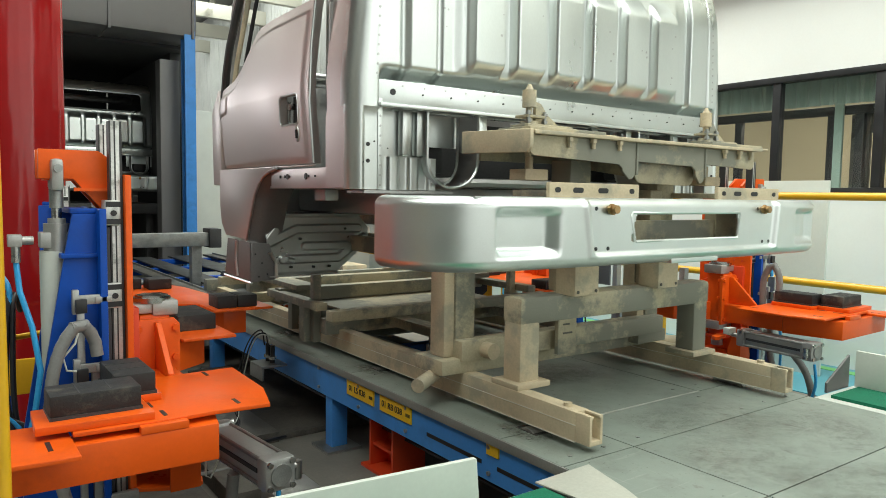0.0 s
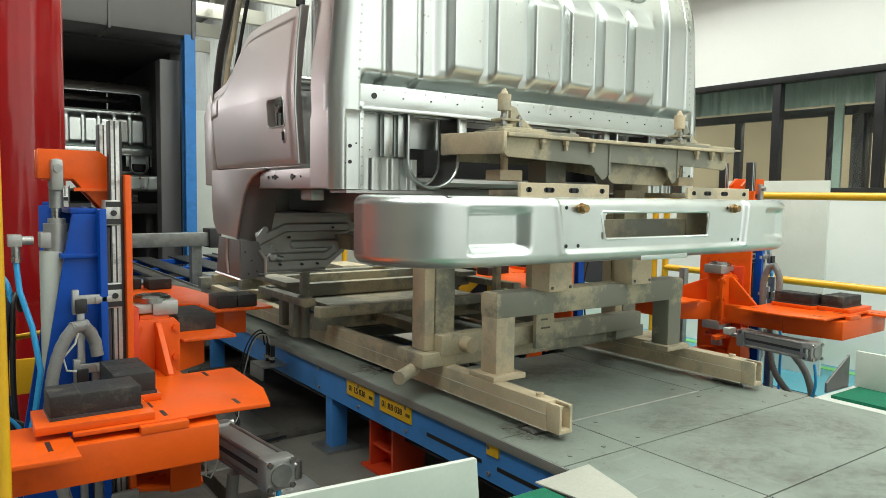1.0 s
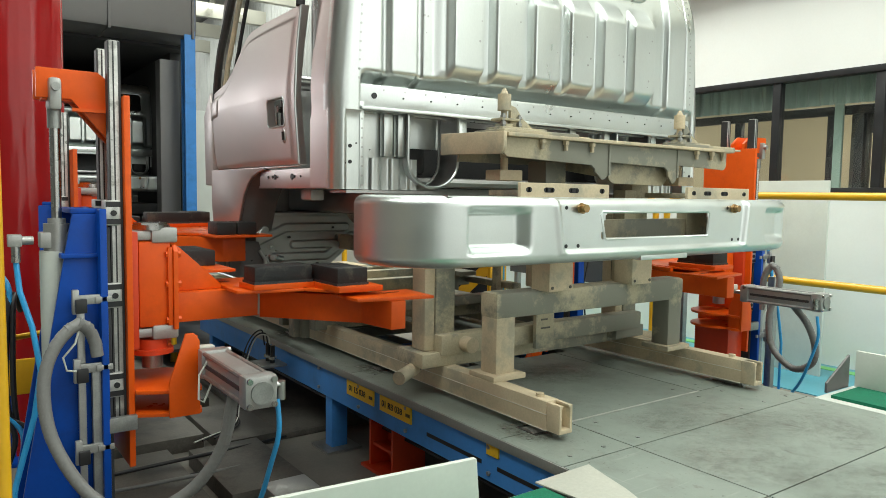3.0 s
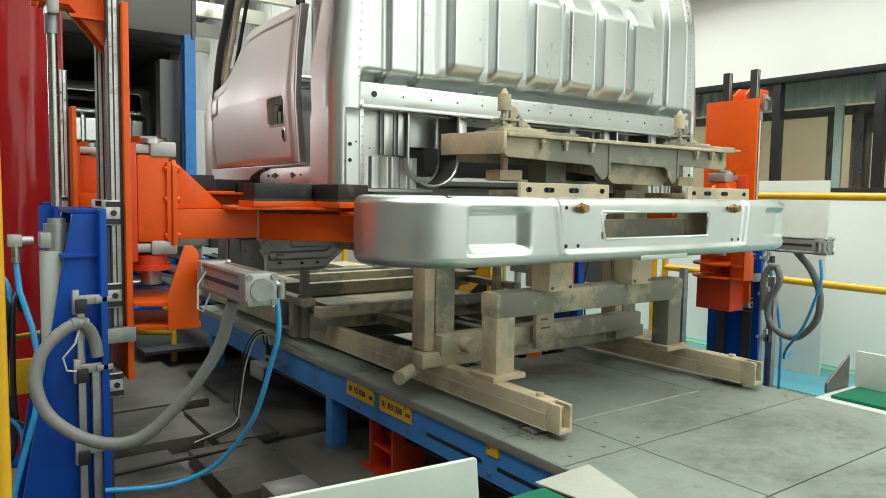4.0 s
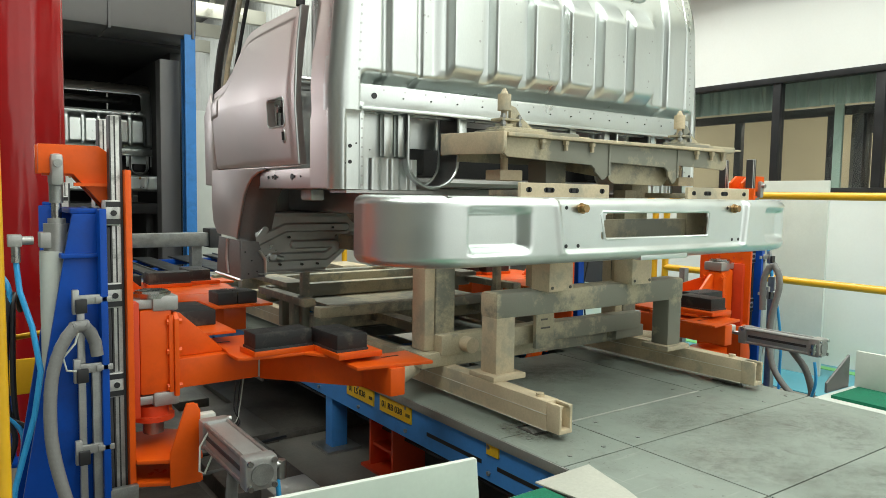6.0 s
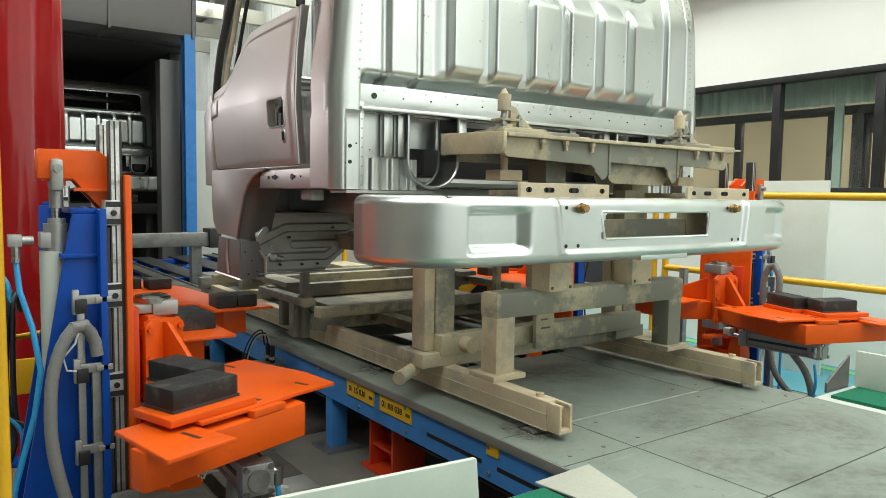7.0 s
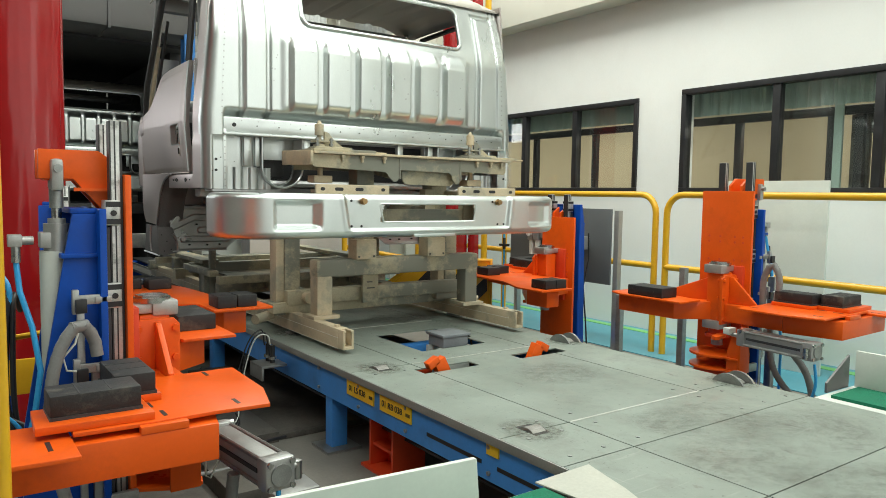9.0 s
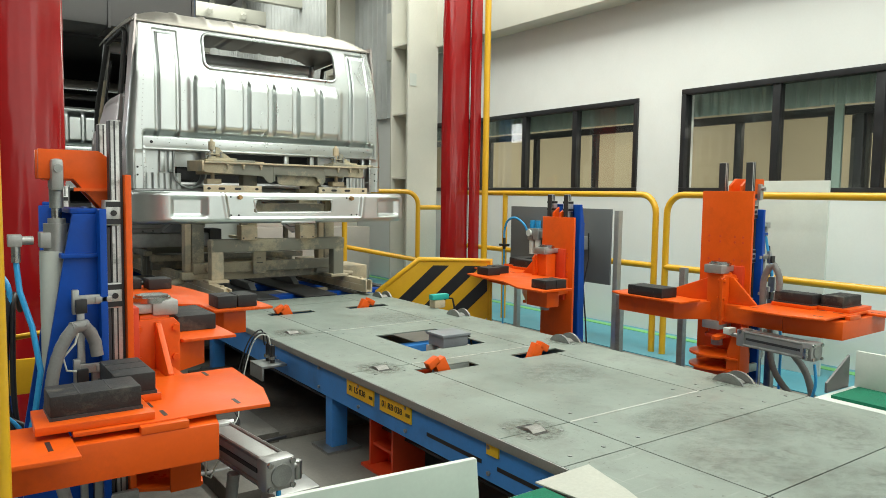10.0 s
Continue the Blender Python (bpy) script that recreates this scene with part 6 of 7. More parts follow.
    part("post_plate", M(A).box(-0.062, 0.058, -0.0505, -0.036, A - 0.112, A + 0.138), ORANGE, arm, "", 0.003)
    for z in (-0.095, 0.02, 0.115):
        for x in (-0.055, 0.055):
            part("nut", M(A).cyl((x, -0.030, A + z), (x, -0.036, A + z), 0.010, 6), ORANGE, arm)
            part("bolt", M(A).cyl((x, -0.066, A + z), (x, -0.076, A + z), 0.011, 6), ORANGE, arm)
    part("gusset", M(A).prism([(-0.066, A - 0.01), (-0.066, A + 0.135), (-0.085, A + 0.135), (-0.225, A + 0.004), (-0.225, A - 0.01)], "x", -0.008, 0.008), ORANGE, arm, "", 0.002)
    part("beam", M(A).prism([(-0.042, -0.066), (0.046, -0.066), (0.05, -0.40), (-0.042, -0.345)], "z", A - 0.108, A - 0.011), ORANGE, arm, "", 0.004)
    part("weld_bead", M(A).tube([(-0.043, -0.341, A - 0.104), (-0.044, -0.342, A - 0.05), (-0.043, -0.341, A - 0.014)], 0.0035, 6), WORN_CREAM, arm, "chipped pale weld bead")
    part("cross_beam", M(A).prism([(-0.040, -0.3455), (0.05, -0.4005), (-0.004, -0.671), (-0.487, -0.656), (-0.486, -0.602), (-0.33, -0.585)], "z", A - 0.115, A - 0.023), ORANGE, arm, "", 0.004)
    big = part("top_plate", M(A).prism([(-0.03, -0.228), (0.185, -0.222), (0.177, -0.50), (0.136, -0.652), (-0.005, -0.642), (-0.15, -0.648), (-0.323, -0.640), (-0.323, -0.50), (-0.215, -0.43), (-0.197, -0.27), (-0.178, -0.216), (-0.10, -0.216)], "z", A - 0.010, A), ORANGE, arm, "", 0.002)
    for x, y in ((0.088, -0.262), (0.068, -0.587), (-0.129, -0.505), (-0.116, -0.592)):
        part("slot", M(A).box(x - 0.005, x + 0.005, y - 0.024, y + 0.024, A - 0.0015, A + 0.0008), BLACK, big)
    part("edge_strip", M(A).box(-0.185, -0.075, -0.6685, -0.644, A - 0.0225, A - 0.004), ORANGE, arm, "", 0.002)
    low = part("tip_plate", M(A).prism([(-0.455, -0.497), (-0.503, -0.755), (-0.325, -0.765), (-0.325, -0.668), (-0.326, -0.50)], "z", A - 0.0225, A - 0.012), ORANGE, arm, "", 0.002)
    part("slot", M(A).box(-0.380, -0.370, -0.70, -0.635, A - 0.0135, A - 0.0112), BLACK, low)
    part("seat_plate", M(A).prism([(-0.397, -0.625), (-0.145, -0.632), (-0.145, -0.472), (-0.39, -0.468)], "z", A + 0.0005, A + 0.019), ORANGE, big, "", 0.002)
    part("seat_plate", M(A).prism([(-0.208, -0.471), (-0.09, -0.471), (-0.09, -0.255), (-0.205, -0.262)], "z", A + 0.0005, A + 0.019), ORANGE, big, "", 0.002)
    for x0, x1, y0, y1, seams in ((-0.362, -0.165, -0.588, -0.476, (-0.30, -0.232)), (-0.203, -0.102, -0.466, -0.265, (-0.395, -0.33))):
        pad = part("pad", M(A).box(x0, x1, y0, y1, A + 0.019, A + 0.076), RUBBER, big, "scuffed black rubber pad", 0.006)
        for q in seams:
            cut = M(A).box(q - 0.0015, q + 0.0015, y0 + 0.004, y1 - 0.004, A + 0.0755, A + 0.0768) if x1 - x0 > 0.15 else M(A).box(x0 + 0.004, x1 - 0.004, q - 0.0015, q + 0.0015, A + 0.0755, A + 0.0768)
            part("seam", cut, DARK_METAL_SHADE, pad)
        part("backing_strip", M(A).box(x0 - 0.002, x1 + 0.002, y0 - 0.002, y1 + 0.002, A + 0.0192, A + 0.027), DARK_METAL_SHADE, pad)
    part("lug", M(A).prism([(0.0, -0.03), (0.03, -0.02), (0.13, -0.05), (0.14, -0.08), (0.11, -0.09), (0.0, -0.06)], "z", A - 0.20, A - 0.18), ORANGE, arm, "", 0.003)
    if far:
        return c, arm, None
    # swing cylinder
    P0 = Vector((0.12, -0.17, drop + (0.42 if sx > 0 else 0.455)))
    cyl_ = part("swing_cylinder", M(0).box(-0.035, 0.035, -0.42, -0.10, -0.035, 0.035), ALU, c, "ribbed aluminium pneumatic cylinder", 0.006)
    cyl_.matrix_basis = pose(sx * P0.x, sy * P0.y, P0.z - drop)
    for y0, y1 in ((-0.10, -0.055), (-0.475, -0.42)):
        part("end_cap", M(0).box(-0.044, 0.044, y0, y1, -0.044, 0.044), ALU, cyl_, "", 0.010)
    part("end_disc", M(0).cyl((0, -0.475, 0), (0, -0.480, 0), 0.030, 24), ZINC, cyl_)
    for x in (-0.033, 0.033):
        for z in (-0.033, 0.033):
            part("screw", M(0).cyl((x, -0.475, z), (x, -0.482, z), 0.008, 10), CHROME, cyl_)
    for x in (-0.036, 0.036):
        part("barrel_groove", M(0).box(x - 0.002, x + 0.002, -0.41, -0.11, -0.006, 0.006), DARK_METAL_SHADE, cyl_)
    for x in (-0.034, 0.034):
        for z in (-0.034, 0.034):
            part("tie_rod", M(0).cyl((x, -0.425, z), (x, -0.095, z), 0.007, 8), ZINC, cyl_)
    part("rod", M(0).cyl((0, -0.055, 0), (0, 0.03, 0), 0.011, 12), CHROME, cyl_)
    part("rod_end", M(0).box(-0.03, 0.03, 0.0, 0.04, 0.0, 0.035), WHITE_PAINT, cyl_, "", 0.006)
    part("elbow", M(0).cyl((0.03, -0.455, 0.01), (0.065, -0.455, 0.01), 0.011, 10).cyl((0.06, -0.455, 0.02), (0.06, -0.455, -0.03), 0.012, 10), CHROME, cyl_)
    part("elbow", M(0).cyl((0.02, -0.08, 0.035), (0.05, -0.08, 0.035), 0.01, 10), CHROME, cyl_)
    part("sensor_lead", M(0).tube([(-0.03, -0.12, 0.02), (-0.06, -0.13, -0.02), (-0.065, -0.14, -0.09), (-0.05, -0.14, -0.10), (-0.03, -0.16, -0.035)], 0.003, 6), WHITE_PAINT, cyl_)
    return c, arm, cyl_


# hinge positions: (x, y, towards the conveyor, sense along it)
HINGES = ((0.567, 2.4, 1, 1, 0.047), (3.555, 2.33, -1, 1, 0.06), (0.60, 3.62, 1, -1, 0.0), (3.56, 3.72, -1, -1, 0.06))
LIFTERS = []
for hx, hy, sx, sy, drop in HINGES:
    LIFTERS.append((lift_column((hx, hy, 0), sx, sy), *lift_carriage((hx, hy, 0), sx, sy, drop, sy < 0), hx, hy, sx, sy, drop))

# hoses from the columns to the swing cylinders, in short rigid links
LINKS = 44


def even_line(pts, sx):
    """A smooth line through pts, cut into equal links."""
    out = []
    ext = [2 * pts[0] - pts[1]] + pts + [2 * pts[-1] - pts[-2]]
    for p0, p1, p2, p3 in zip(ext, ext[1:], ext[2:], ext[3:]):
        for k in range(12):
            t = k / 12
            out.append(0.5 * ((2 * p1) + (p2 - p0) * t + (2 * p0 - 5 * p1 + 4 * p2 - p3) * t * t + (3 * p1 - p0 - 3 * p2 + p3) * t ** 3))
    out.append(pts[-1])
    length = [0.0]
    for p, q in zip(out, out[1:]):
        length.append(length[-1] + (q - p).length)
    even, j = [], 0
    for k in range(LINKS + 1):
        d = length[-1] * k / LINKS
        while j < len(out) - 2 and length[j + 1] < d:
            j += 1
        f = (d - length[j]) / max(1e-6, length[j + 1] - length[j])
        p = out[j].lerp(out[j + 1], f)
        even.append(Vector((sx * p.x, p.y, max(0.03, p.z))))
    return even


def hose_curve(sx, z):
    """Centre line of a hanging hose in the lifter's space when the carriage stands z higher."""
    high = [(-0.19, -0.16, 0.70), (-0.20, -0.16, 0.75), (-0.24, -0.18, 0.795), (-0.318, -0.20, 0.746), (-0.354, -0.22, 0.66), (-0.322, -0.25, 0.555), (-0.221, -0.30, 0.484), (-0.115, -0.35, 0.491), (-0.006, -0.40, 0.605), (0.068, -0.44, 0.731), (0.10, -0.47, 0.86)]
    low = [(-0.19, -0.16, 0.70), (-0.20, -0.16, 0.75), (-0.24, -0.18, 0.79), (-0.29, -0.19, 0.72), (-0.315, -0.20, 0.60), (-0.31, -0.22, 0.42), (-0.25, -0.26, 0.20), (-0.14, -0.32, 0.08), (0.0, -0.40, 0.09), (0.085, -0.45, 0.22), (0.10, -0.47, 0.375)]
    if sx < 0:
        high = [(-0.12, -0.19, 0.58), (-0.12, -0.19, 0.74), (-0.12, -0.24, 0.82), (-0.12, -0.28, 0.74), (-0.12, -0.22, 0.60), (-0.12, -0.25, 0.49), (-0.11, -0.38, 0.45), (-0.06, -0.51, 0.56), (-0.01, -0.55, 0.70), (0.05, -0.53, 0.83), (0.09, -0.48, 0.91)]
        low = [(-0.12, -0.19, 0.58), (-0.12, -0.19, 0.74), (-0.12, -0.24, 0.82), (-0.12, -0.28, 0.72), (-0.12, -0.24, 0.50), (-0.12, -0.26, 0.28), (-0.11, -0.37, 0.15), (-0.06, -0.48, 0.14), (0.0, -0.54, 0.20), (0.05, -0.53, 0.32), (0.09, -0.48, 0.41)]
    f = z / 0.5
    pts = [Vector(p).lerp(Vector(q), f) for p, q in zip(low, high)]
    return even_line(pts, sx)


def tube_curve(sx, z):
    """The thin blue air tube that hangs from the cylinder's end to the floor."""
    high = [(0.165, -0.63, 0.42), (0.165, -0.64, 0.34), (0.155, -0.62, 0.26), (0.131, -0.55, 0.09), (0.086, -0.45, -0.04), (0.022, -0.40, -0.10), (-0.07, -0.36, -0.125), (-0.20, -0.32, -0.12)]
    return even_line([Vector((p[0], p[1], p[2] - 0.03 + z)) for p in high], sx)


def link_pose(p, q):
    return Matrix.Translation((p + q) / 2) @ (q - p).to_track_quat("Z", "Y").to_matrix().to_4x4()


HOSES = []
for hx, hy, sx, sy, drop in HINGES[:2]:
    for curve_fn, radius, mat, label, cat in ((hose_curve, 0.017, HOSE_GREY, "thick grey cable hose hanging from the lift", "hose"), (tube_curve, 0.007, AIR_BLUE, "thin blue air tube hanging from the cylinder", "tube")):
        hose = thing("cable_hose" if radius > 0.01 else "air_hose", (hx, hy, 0), label, cat)
        longest = max((q - p).length for z in (0, 0.25, 0.5) for p, q in zip(curve_fn(sx, z), curve_fn(sx, z)[1:]))
        m = Mesh()
        h = longest / 2 * 0.96
        m.tube([(0, 0, -h - radius * 0.5), (0, 0, -h), (0, 0, h), (0, 0, h + radius * 0.5)], radius, 12)
        data = finish("link", m, mat, 0, 60)
        links = []
        for k in range(LINKS):
            ob = new("link", data)
            ob.parent = hose
            links.append(ob)
        HOSES.append((links, curve_fn, sx))


# ---- guard rails, striped panel, valve panel ----
def rail_set(name, lines, r, label):
    c = thing(name, lines[0][0], label, "guard rail", "guard rails")
    for pts in lines:
        part("bar", Mesh(lines[0][0]).tube(pts, r, 12), YELLOW, c, "", 0, 60)
    return c


def bend(p, q, s, r=0.14, n=6):
    """A quarter bend from the post p (its head) to the bar q."""
    p, q = Vector(p), Vector(q)
    d = (q - p).normalized()
    return [Vector((p.x, p.y, s)) , *[Vector((p.x, p.y, p.z - r)) + d * (r - r * math.cos(a)) + Vector((0, 0, r * math.sin(a))) for a in [i * math.pi / 2 / n for i in range(n + 1)]], q]


RX = 4.43
rail_set("guard_rail", [bend((RX, 3.46, 1.195), (RX, 6.0, 1.195), 0.0), [(RX, 3.46, 0.66), (RX, 6.0, 0.66)], [(RX, 5.2, 0), (RX, 5.2, 1.195)], [(RX, 6.0, 0), (RX, 6.0, 1.195)]], 0.024, "yellow tubular guard rail with a rounded end")
rail_set("guard_rail", [bend((RX, 3.36, 1.195), (RX, 0.4, 1.195), 0.0), [(RX, 3.36, 0.66), (RX, 0.4, 0.66)]], 0.024, "yellow tubular guard rail along the walkway")
rail_set("guard_rail", [bend((4.30, 6.5, 1.2), (3.86, 6.76, 1.2), 0.0), [(4.29, 6.5, 0.46), (3.69, 7.0, 0.585)], [(4.30, 6.5, 1.03), (4.70, 6.5, 1.03)]], 0.026, "yellow tubular guard rail at the line")
tagged(part("yellow_pole", Mesh().cyl((4.02, 5.0, 0), (4.02, 5.0, CEIL), 0.028, 14), YELLOW), "tall yellow painted pole", "pole")
tagged(part("yellow_pole", Mesh().cyl((0.0925, 1.5, 0), (0.0825, 1.5, 3.2), 0.0145, 14), YELLOW), "tall yellow painted pole close by", "pole")

panel = thing("striped_barrier", (3.2, 4.6, 0), "yellow barrier panel with black diagonal warning stripes", "barrier")
o = (3.2, 4.6, 0)
E0, E1 = Vector((2.85, 4.87, 0)), Vector((3.571, 4.354, 0))
ed = (E1 - E0).normalized()
en = Vector((-ed.y, ed.x, 0))
PL = (E1 - E0).length


def on_panel(a, z, out=0.0):
    p = E0 + ed * a + en * out
    return (p.x, p.y, z)


outline = [(0.0, 0.40), (0.325, 0.66), (PL, 0.66), (PL, 0.2), (0.0, 0.2)]
body = Mesh(o)
lo = [body.v(on_panel(a, z, 0.0)) for a, z in outline]
hi = [body.v(on_panel(a, z, 0.02)) for a, z in outline]
body.bm.faces.new(lo), body.bm.faces.new(hi[::-1])
for i in range(5):
    j = (i + 1) % 5
    body.bm.faces.new((lo[i], lo[j], hi[j], hi[i]))
part("sheet", body, YELLOW, panel)
for k in range(-3, 6):
    a0 = 0.04 + k * 0.25
    quad = []
    for a, z in ((a0, 0.22), (a0 + 0.125, 0.22), (a0 + 0.125 + 0.44, 0.66), (a0 + 0.44, 0.66)):
        quad.append((a, z))
    for side in (-0.0025, 0.0225):
        sm = Mesh(o)
        clip = []
        for (a, z), (a2, z2) in ((quad[0], quad[3]), (quad[1], quad[2])):
            ts = [i / 40 for i in range(41)]
            ok = [(a + (a2 - a) * t, z + (z2 - z) * t) for t in ts if 0.02 < a + (a2 - a) * t < PL - 0.02 and z + (z2 - z) * t < 0.40 + 0.80 * min(0.325, a + (a2 - a) * t) - 0.035]
            clip.append((ok[0], ok[-1]) if len(ok) > 3 else None)
        if clip[0] and clip[1]:
            (p, q), (r_, s_) = clip
            sm.bm.faces.new([sm.v(on_panel(*pt, side)) for pt in (p, r_, s_, q)])
            part("stripe", sm, BLACK, panel)
part("edge_tube", Mesh(o).tube([on_panel(0.0, 0.0, 0.01), on_panel(0.0, 0.40, 0.01), on_panel(0.325, 0.66, 0.01), on_panel(PL, 0.66, 0.01), on_panel(PL, 0.0, 0.01)], 0.022, 10), YELLOW, panel, "", 0, 60)

# grey panel with the air unit
vp = thing("valve_panel", (4.3, 4.3, 0), "grey sheet panel on posts with an air service unit", "panel")
o = (4.3, 4.3, 0)
part("sheet", Mesh(o).box(4.20, 4.215, 3.69, 4.845, 0.50, 1.08), GREY_PANEL, vp, "", 0.002)
for y in (3.65, 4.78):
    part("post", Mesh(o).box(4.216, 4.26, y - 0.02, y + 0.025, 0, 1.07), ALU, vp, "", 0.003)
unit = part("air_unit", Mesh(o).box(4.14, 4.20, 4.50, 4.56, 0.80, 0.90).box(4.14, 4.20, 4.43, 4.49, 0.80, 0.90).box(4.15, 4.20, 4.36, 4.42, 0.82, 0.88), ALU, vp, "", 0.005)
for y in (4.46, 4.53):
    part("knob", Mesh(o).cyl((4.17, y, 0.90), (4.17, y, 0.965), 0.024, 14), AIR_BLUE, unit, "blue regulator knob")
    part("bowl", Mesh(o).cyl((4.17, y, 0.68), (4.17, y, 0.80), 0.026, 14), WHITE_PAINT, unit)
part("gauge", Mesh(o).cyl((4.14, 4.53, 0.86), (4.12, 4.53, 0.86), 0.028, 16), WHITE_PAINT, unit)
part("air_tube", Mesh(o).tube(smooth_line([(4.16, 4.57, 0.85), (4.15, 4.62, 0.93), (4.14, 4.72, 0.98), (4.13, 4.81, 0.95), (4.13, 4.85, 0.86), (4.13, 4.85, 0.78)]), 0.010, 8), AIR_BLUE, vp, "", 0, 60)
part("ball_valve", Mesh(o).cyl((4.13, 4.85, 0.70), (4.13, 4.85, 0.80), 0.014, 10).box(4.11, 4.15, 4.80, 4.90, 0.725, 0.745), BLACK, vp, "", 0.003)
part("drop_tube", Mesh(o).cyl((4.13, 4.85, 0.0), (4.13, 4.85, 0.70), 0.008, 8), AIR_BLUE, vp)
part("valve", Mesh(o).box(4.12, 4.2, 3.90, 3.98, 0.76, 0.86), ALU, vp, "", 0.006)

# white board leaning behind the lifter, posts
tagged(part("white_board", Mesh().box(4.75, 4.77, 2.35, 3.10, 0.006, 1.30), WHITE_PAINT, None, "", 0.003), "pale board standing by the wall", "board")
for x, y, h in ((3.80, 2.74, 0.74), (3.875, 2.2, 0.735), (3.85, 3.28, 0.5)):
    tagged(part("strut_post", Mesh().box(x - 0.02, x + 0.02, y - 0.02, y + 0.02, 0, h), ZINC, None, "", 0.003), "galvanised strut post on the floor", "post", "strut posts")

structure("floor_slab", Mesh().box(1.30, 2.5, 3.14, 4.6, 0.0, 0.03), PIT_PLATE, "low steel cover slab under the conveyor", 0.004)

# ---- foreground ----
tagged(part("kick_plate", Mesh().hexa([(0.35, 1.36, 0.30), (1.06, 1.30, 0.30), (1.06, 1.315, 0.30), (0.35, 1.375, 0.30), (0.35, 1.36, 0.55), (1.032, 1.294, 0.55), (1.032, 1.309, 0.55), (0.35, 1.375, 0.55)]), WHITE_PAINT, None, "", 0.003), "white sheet-metal kick plate at the edge of the platform", "plate")
structure("platform", Mesh().box(0.2, 1.425, 0.1, 1.355, 0.0, 0.397), WHITE_PAINT, "white metal edge of the walk-on platform", 0.006)
structure("platform_corner", Mesh().prism([(1.285, 1.362), (1.50, 1.372), (1.48, 1.30), (1.455, 1.20), (1.40, 1.05), (1.33, 1.05)], "z", 0.4085, 0.4125), WORN_CREAM)
structure("mat_near", Mesh().prism([(0.3, 0.1), (1.37, 0.1), (1.30, 1.0), (1.285, 1.33), (0.3, 1.33)], "z", 0.397, 0.409), MAT_GREEN, "green rough plastic mat on the platform")
structure("mat_edge", Mesh().box(2.79, 4.2, 0.2, 1.395, 0.0, 0.402), WHITE_PAINT, "white metal edge of the side platform", 0.004)
structure("mat_far", Mesh().box(2.835, 4.2, 0.2, 1.352, 0.402, 0.414), MAT_GREEN, "green rough plastic mat on the side platform")
tagged(part("kick_plate", Mesh().box(3.06, 3.075, 0.5, 1.37, 0.41, 0.56), WHITE_PAINT, None, "", 0.004), "white sheet-metal kick plate", "plate")
tagged(part("edge_plate", Mesh().prism([(2.90, 0.40), (3.08, 0.40), (3.08, 0.535), (2.90, 0.44)], "y", 1.40, 1.41), BACK_GREY, None, "", 0.002), "galvanised end plate beside the mat", "plate")

# hoses and a yellow frame behind the near column
clutter = thing("hose_bundle", (0.2, 2.75, 0), "bundle of black and blue hoses hanging behind the lift column", "hoses")
o = (0.2, 2.75, 0)
for k in range(6):
    x = 0.13 + 0.022 * k
    pts = [(x, 2.75 + 0.02 * k, 1.0 - 0.05 * k), (x + 0.03 * math.sin(k), 2.74, 0.8), (x - 0.03, 2.72, 0.55 - 0.03 * k), (x + 0.05, 2.70, 0.36), (x + 0.02 * k, 2.68, 0.2), (x + 0.10, 2.66, 0.0)]
    part("hose", Mesh(o).tube(even_line([Vector(p) for p in pts], 1), 0.009, 8), AIR_BLUE if k == 2 else BLACK, clutter, "", 0, 60)
guard = thing("floor_guard", (0.3, 3.1, 0), "low yellow tubular frame behind the lift column", "guard rail")
o = (0.3, 3.1, 0)
part("bar", Mesh(o).tube([(0.15, 3.0, 0), (0.15, 3.0, 0.62), (0.55, 3.25, 0.62), (0.55, 3.25, 0)], 0.024, 10), YELLOW, guard)
part("plate", Mesh(o).box(0.13, 0.34, 2.98, 2.995, 0.42, 0.55), YELLOW, guard, "", 0.004)

# pit plates on the left-hand floor, thick, with dark gaps between them
for x0, x1, y0, y1, z in ((0.50, 0.80, 1.55, 2.35, 0.06), (0.86, 1.16, 1.45, 2.22, 0.075), (0.86, 1.16, 2.50, 3.05, 0.07), (0.50, 0.80, 2.42, 3.15, 0.055), (0.55, 0.98, 3.22, 3.75, 0.07), (1.02, 1.30, 3.12, 3.70, 0.05), (0.40, 1.2, 3.85, 5.0, 0.05), (1.20, 1.36, 1.5, 2.35, 0.04), (0.22, 0.46, 1.5, 2.1, 0.05)):
    tagged(part("pit_cover", Mesh().box(x0, x1, y0, y1, 0, z), PIT_PLATE, None, "", 0.004), "dark grimy steel cover plate on the floor", "cover plate", "pit covers")
tagged(part("pit_recess", Mesh().box(0.84, 1.18, 2.23, 2.49, 0, 0.02), DARK_METAL_SHADE), "dark shallow recess between the cover plates", "recess")
tagged(part("floor_bolt", Mesh().cyl((0.62, 1.75, 0.06), (0.62, 1.75, 0.14), 0.01, 8), DARK_METAL_SHADE), "upright stud on a cover plate", "stud")
blk = tagged(part("floor_block", Mesh().box(0.94, 1.11, 2.29, 2.43, 0.02, 0.12), ALU, None, "", 0.008), "worn aluminium block on the pit covers", "block")


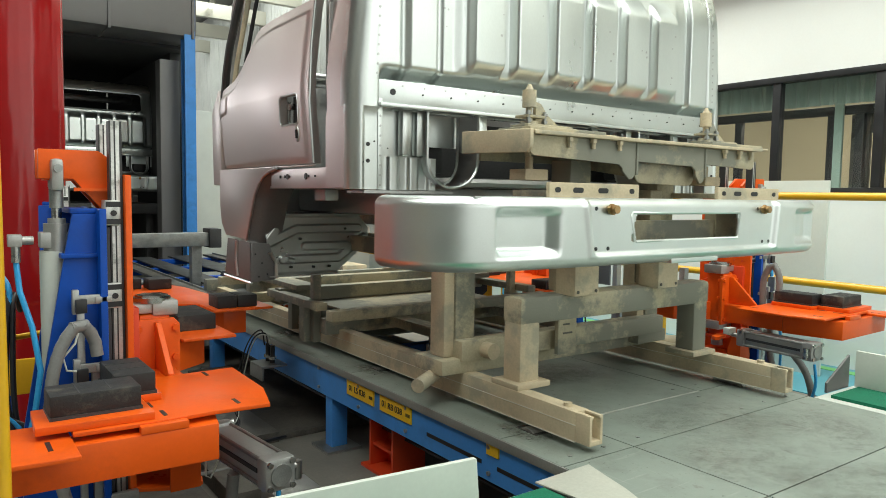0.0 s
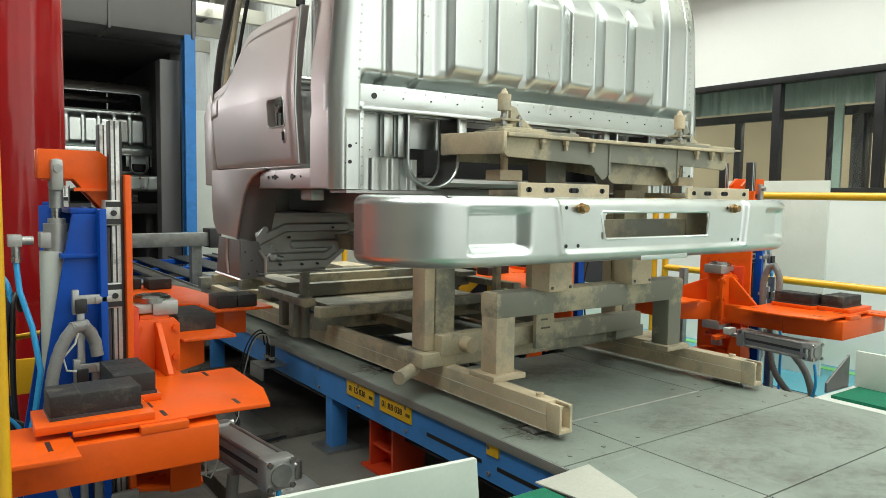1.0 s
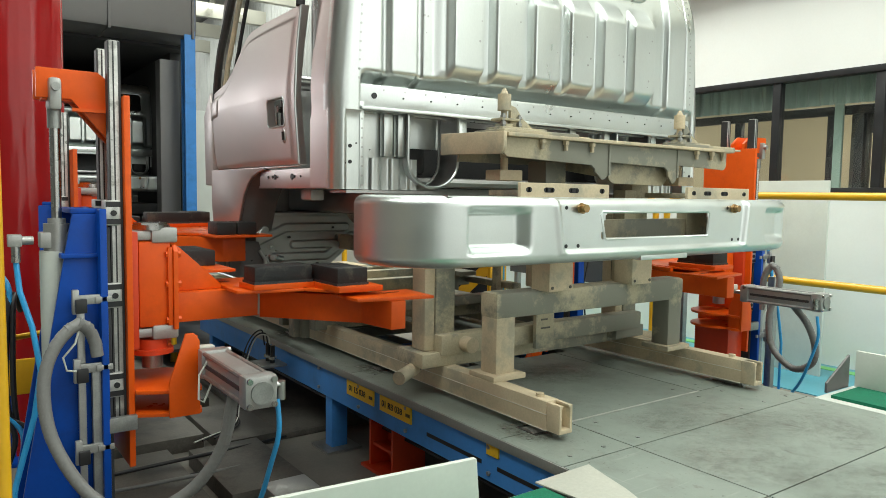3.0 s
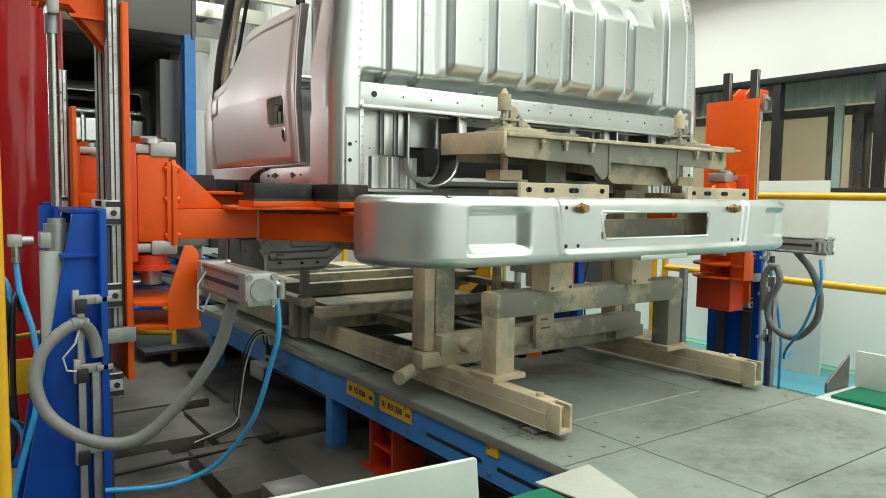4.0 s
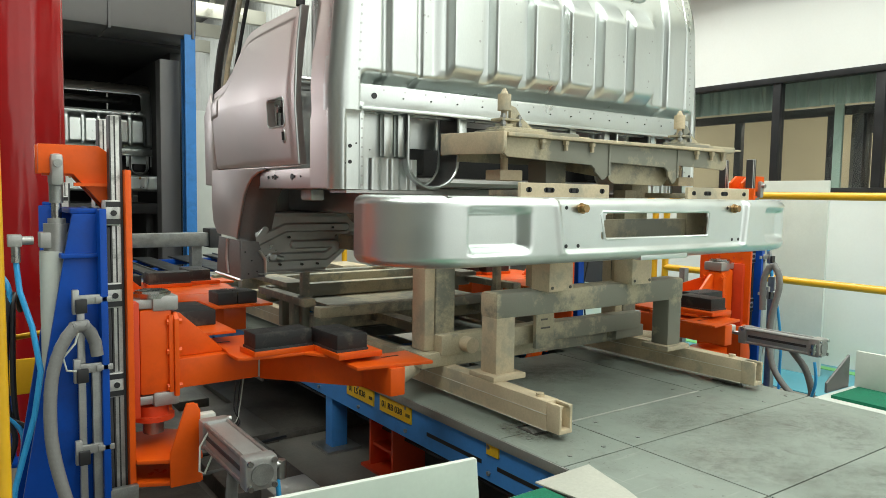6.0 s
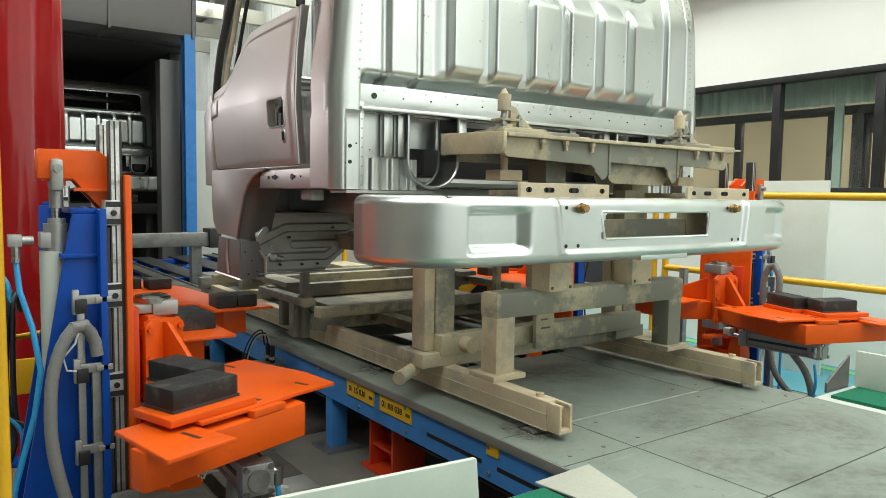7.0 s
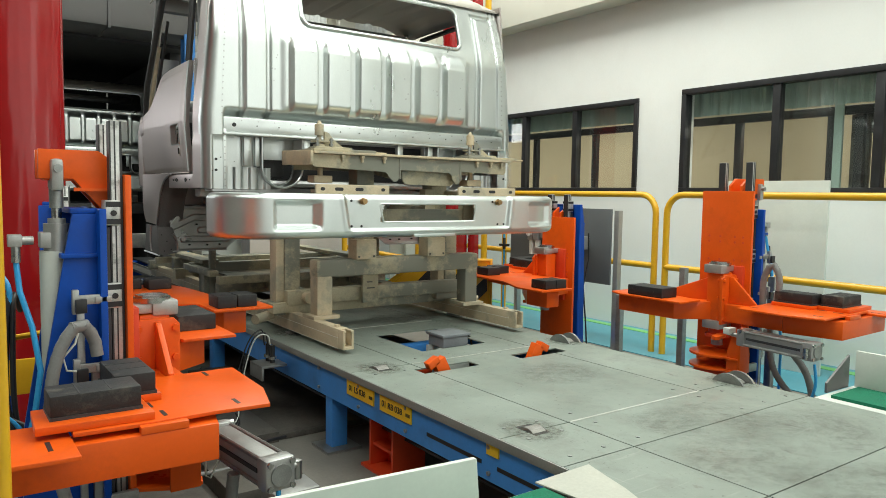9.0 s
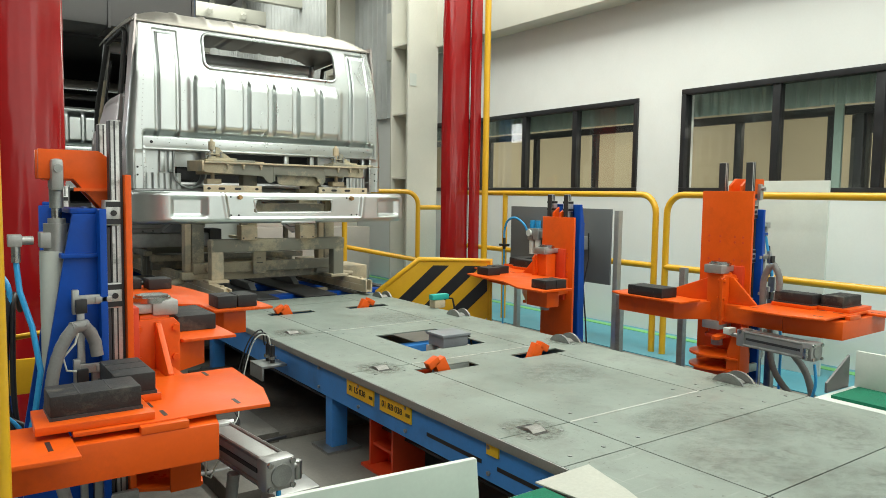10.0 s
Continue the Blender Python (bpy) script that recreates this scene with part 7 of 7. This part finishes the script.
# ---- what moves ----
def motions():
    carry = [(0, -0.126), (0.1, -0.05), (0.2, -0.015), (0.35, 0.0), (0.5, 0.0), (8.05, 0.0), (8.15, 0.036), (8.29, 0.205), (8.5, 0.566), (9.0, 1.436), (9.5, 2.272), (10.0, 3.14)]
    for ob, base in ((cab, CAB), (bumper, BMP), (skid, SK)):
        up = [(2.9, 0), (3.7, 0.006), (4.8, 0.006), (5.1, 0)] if ob is cab else []
        rows = [(t, pose(base[0], base[1] + d, base[2])) for t, d in carry] + [(t, pose(base[0], base[1], base[2] + d)) for t, d in up]
        walk(ob, sorted(rows, key=lambda r: r[0]))
    lift = [(0, 0), (2.25, 0), (2.4, 0.024), (2.5, 0.046), (2.6, 0.076), (2.7, 0.109), (3.0, 0.231), (3.3, 0.36), (3.6, 0.473), (3.8, 0.5), (4.8, 0.5), (4.9, 0.481), (5.0, 0.441), (5.2, 0.36), (5.5, 0.232), (5.7, 0.132), (5.9, 0.048), (6.1, 0.0), (10, 0)]
    swing = [(0, 0), (1.22, 0), (1.3, 5), (1.4, 22), (1.5, 41), (1.6, 56), (1.7, 76), (1.8, 87), (1.9, 91), (6.35, 91), (6.6, 70), (6.8, 46), (6.9, 34), (7.0, 22), (7.1, 12), (7.2, 4), (7.35, 0), (10, 0)]
    for column, carriage, arm, cyl_, hx, hy, sx, sy, drop in LIFTERS:
        ahead_ = 0.2 if sy < 0 else 0.0
        walk(carriage, [(t - (ahead_ if 0 < t < 4 else 0), pose(hx, hy, z)) for t, z in lift])
        walk(arm, [(t, pose(0, 0, ARM_Z - drop, 0, 0, sx * sy * a)) for t, a in swing])
        p = Vector((sx * 0.12, sy * -0.17, 0.42 if sx > 0 else 0.455))
        if cyl_ is None:
            continue
        walk(cyl_, [(t, pose(*p, 0, 0, sx * sy * (6 - 9 * math.sin(radians(a * 1.95)) - 6 * a / 91))) for t, a in swing])
    keys = [(0, 0), (2.25, 0), (2.5, 0.046), (2.7, 0.109), (3.0, 0.231), (3.3, 0.36), (3.6, 0.473), (3.8, 0.5), (4.8, 0.5), (5.0, 0.441), (5.2, 0.36), (5.5, 0.232), (5.7, 0.132), (6.1, 0.0), (10, 0)]
    for links, curve_fn, sx in HOSES:
        lines = [(t, curve_fn(sx, z)) for t, z in keys]
        for k, ob in enumerate(links):
            walk(ob, [(t, link_pose(line[k], line[k + 1])) for t, line in lines])


motions()
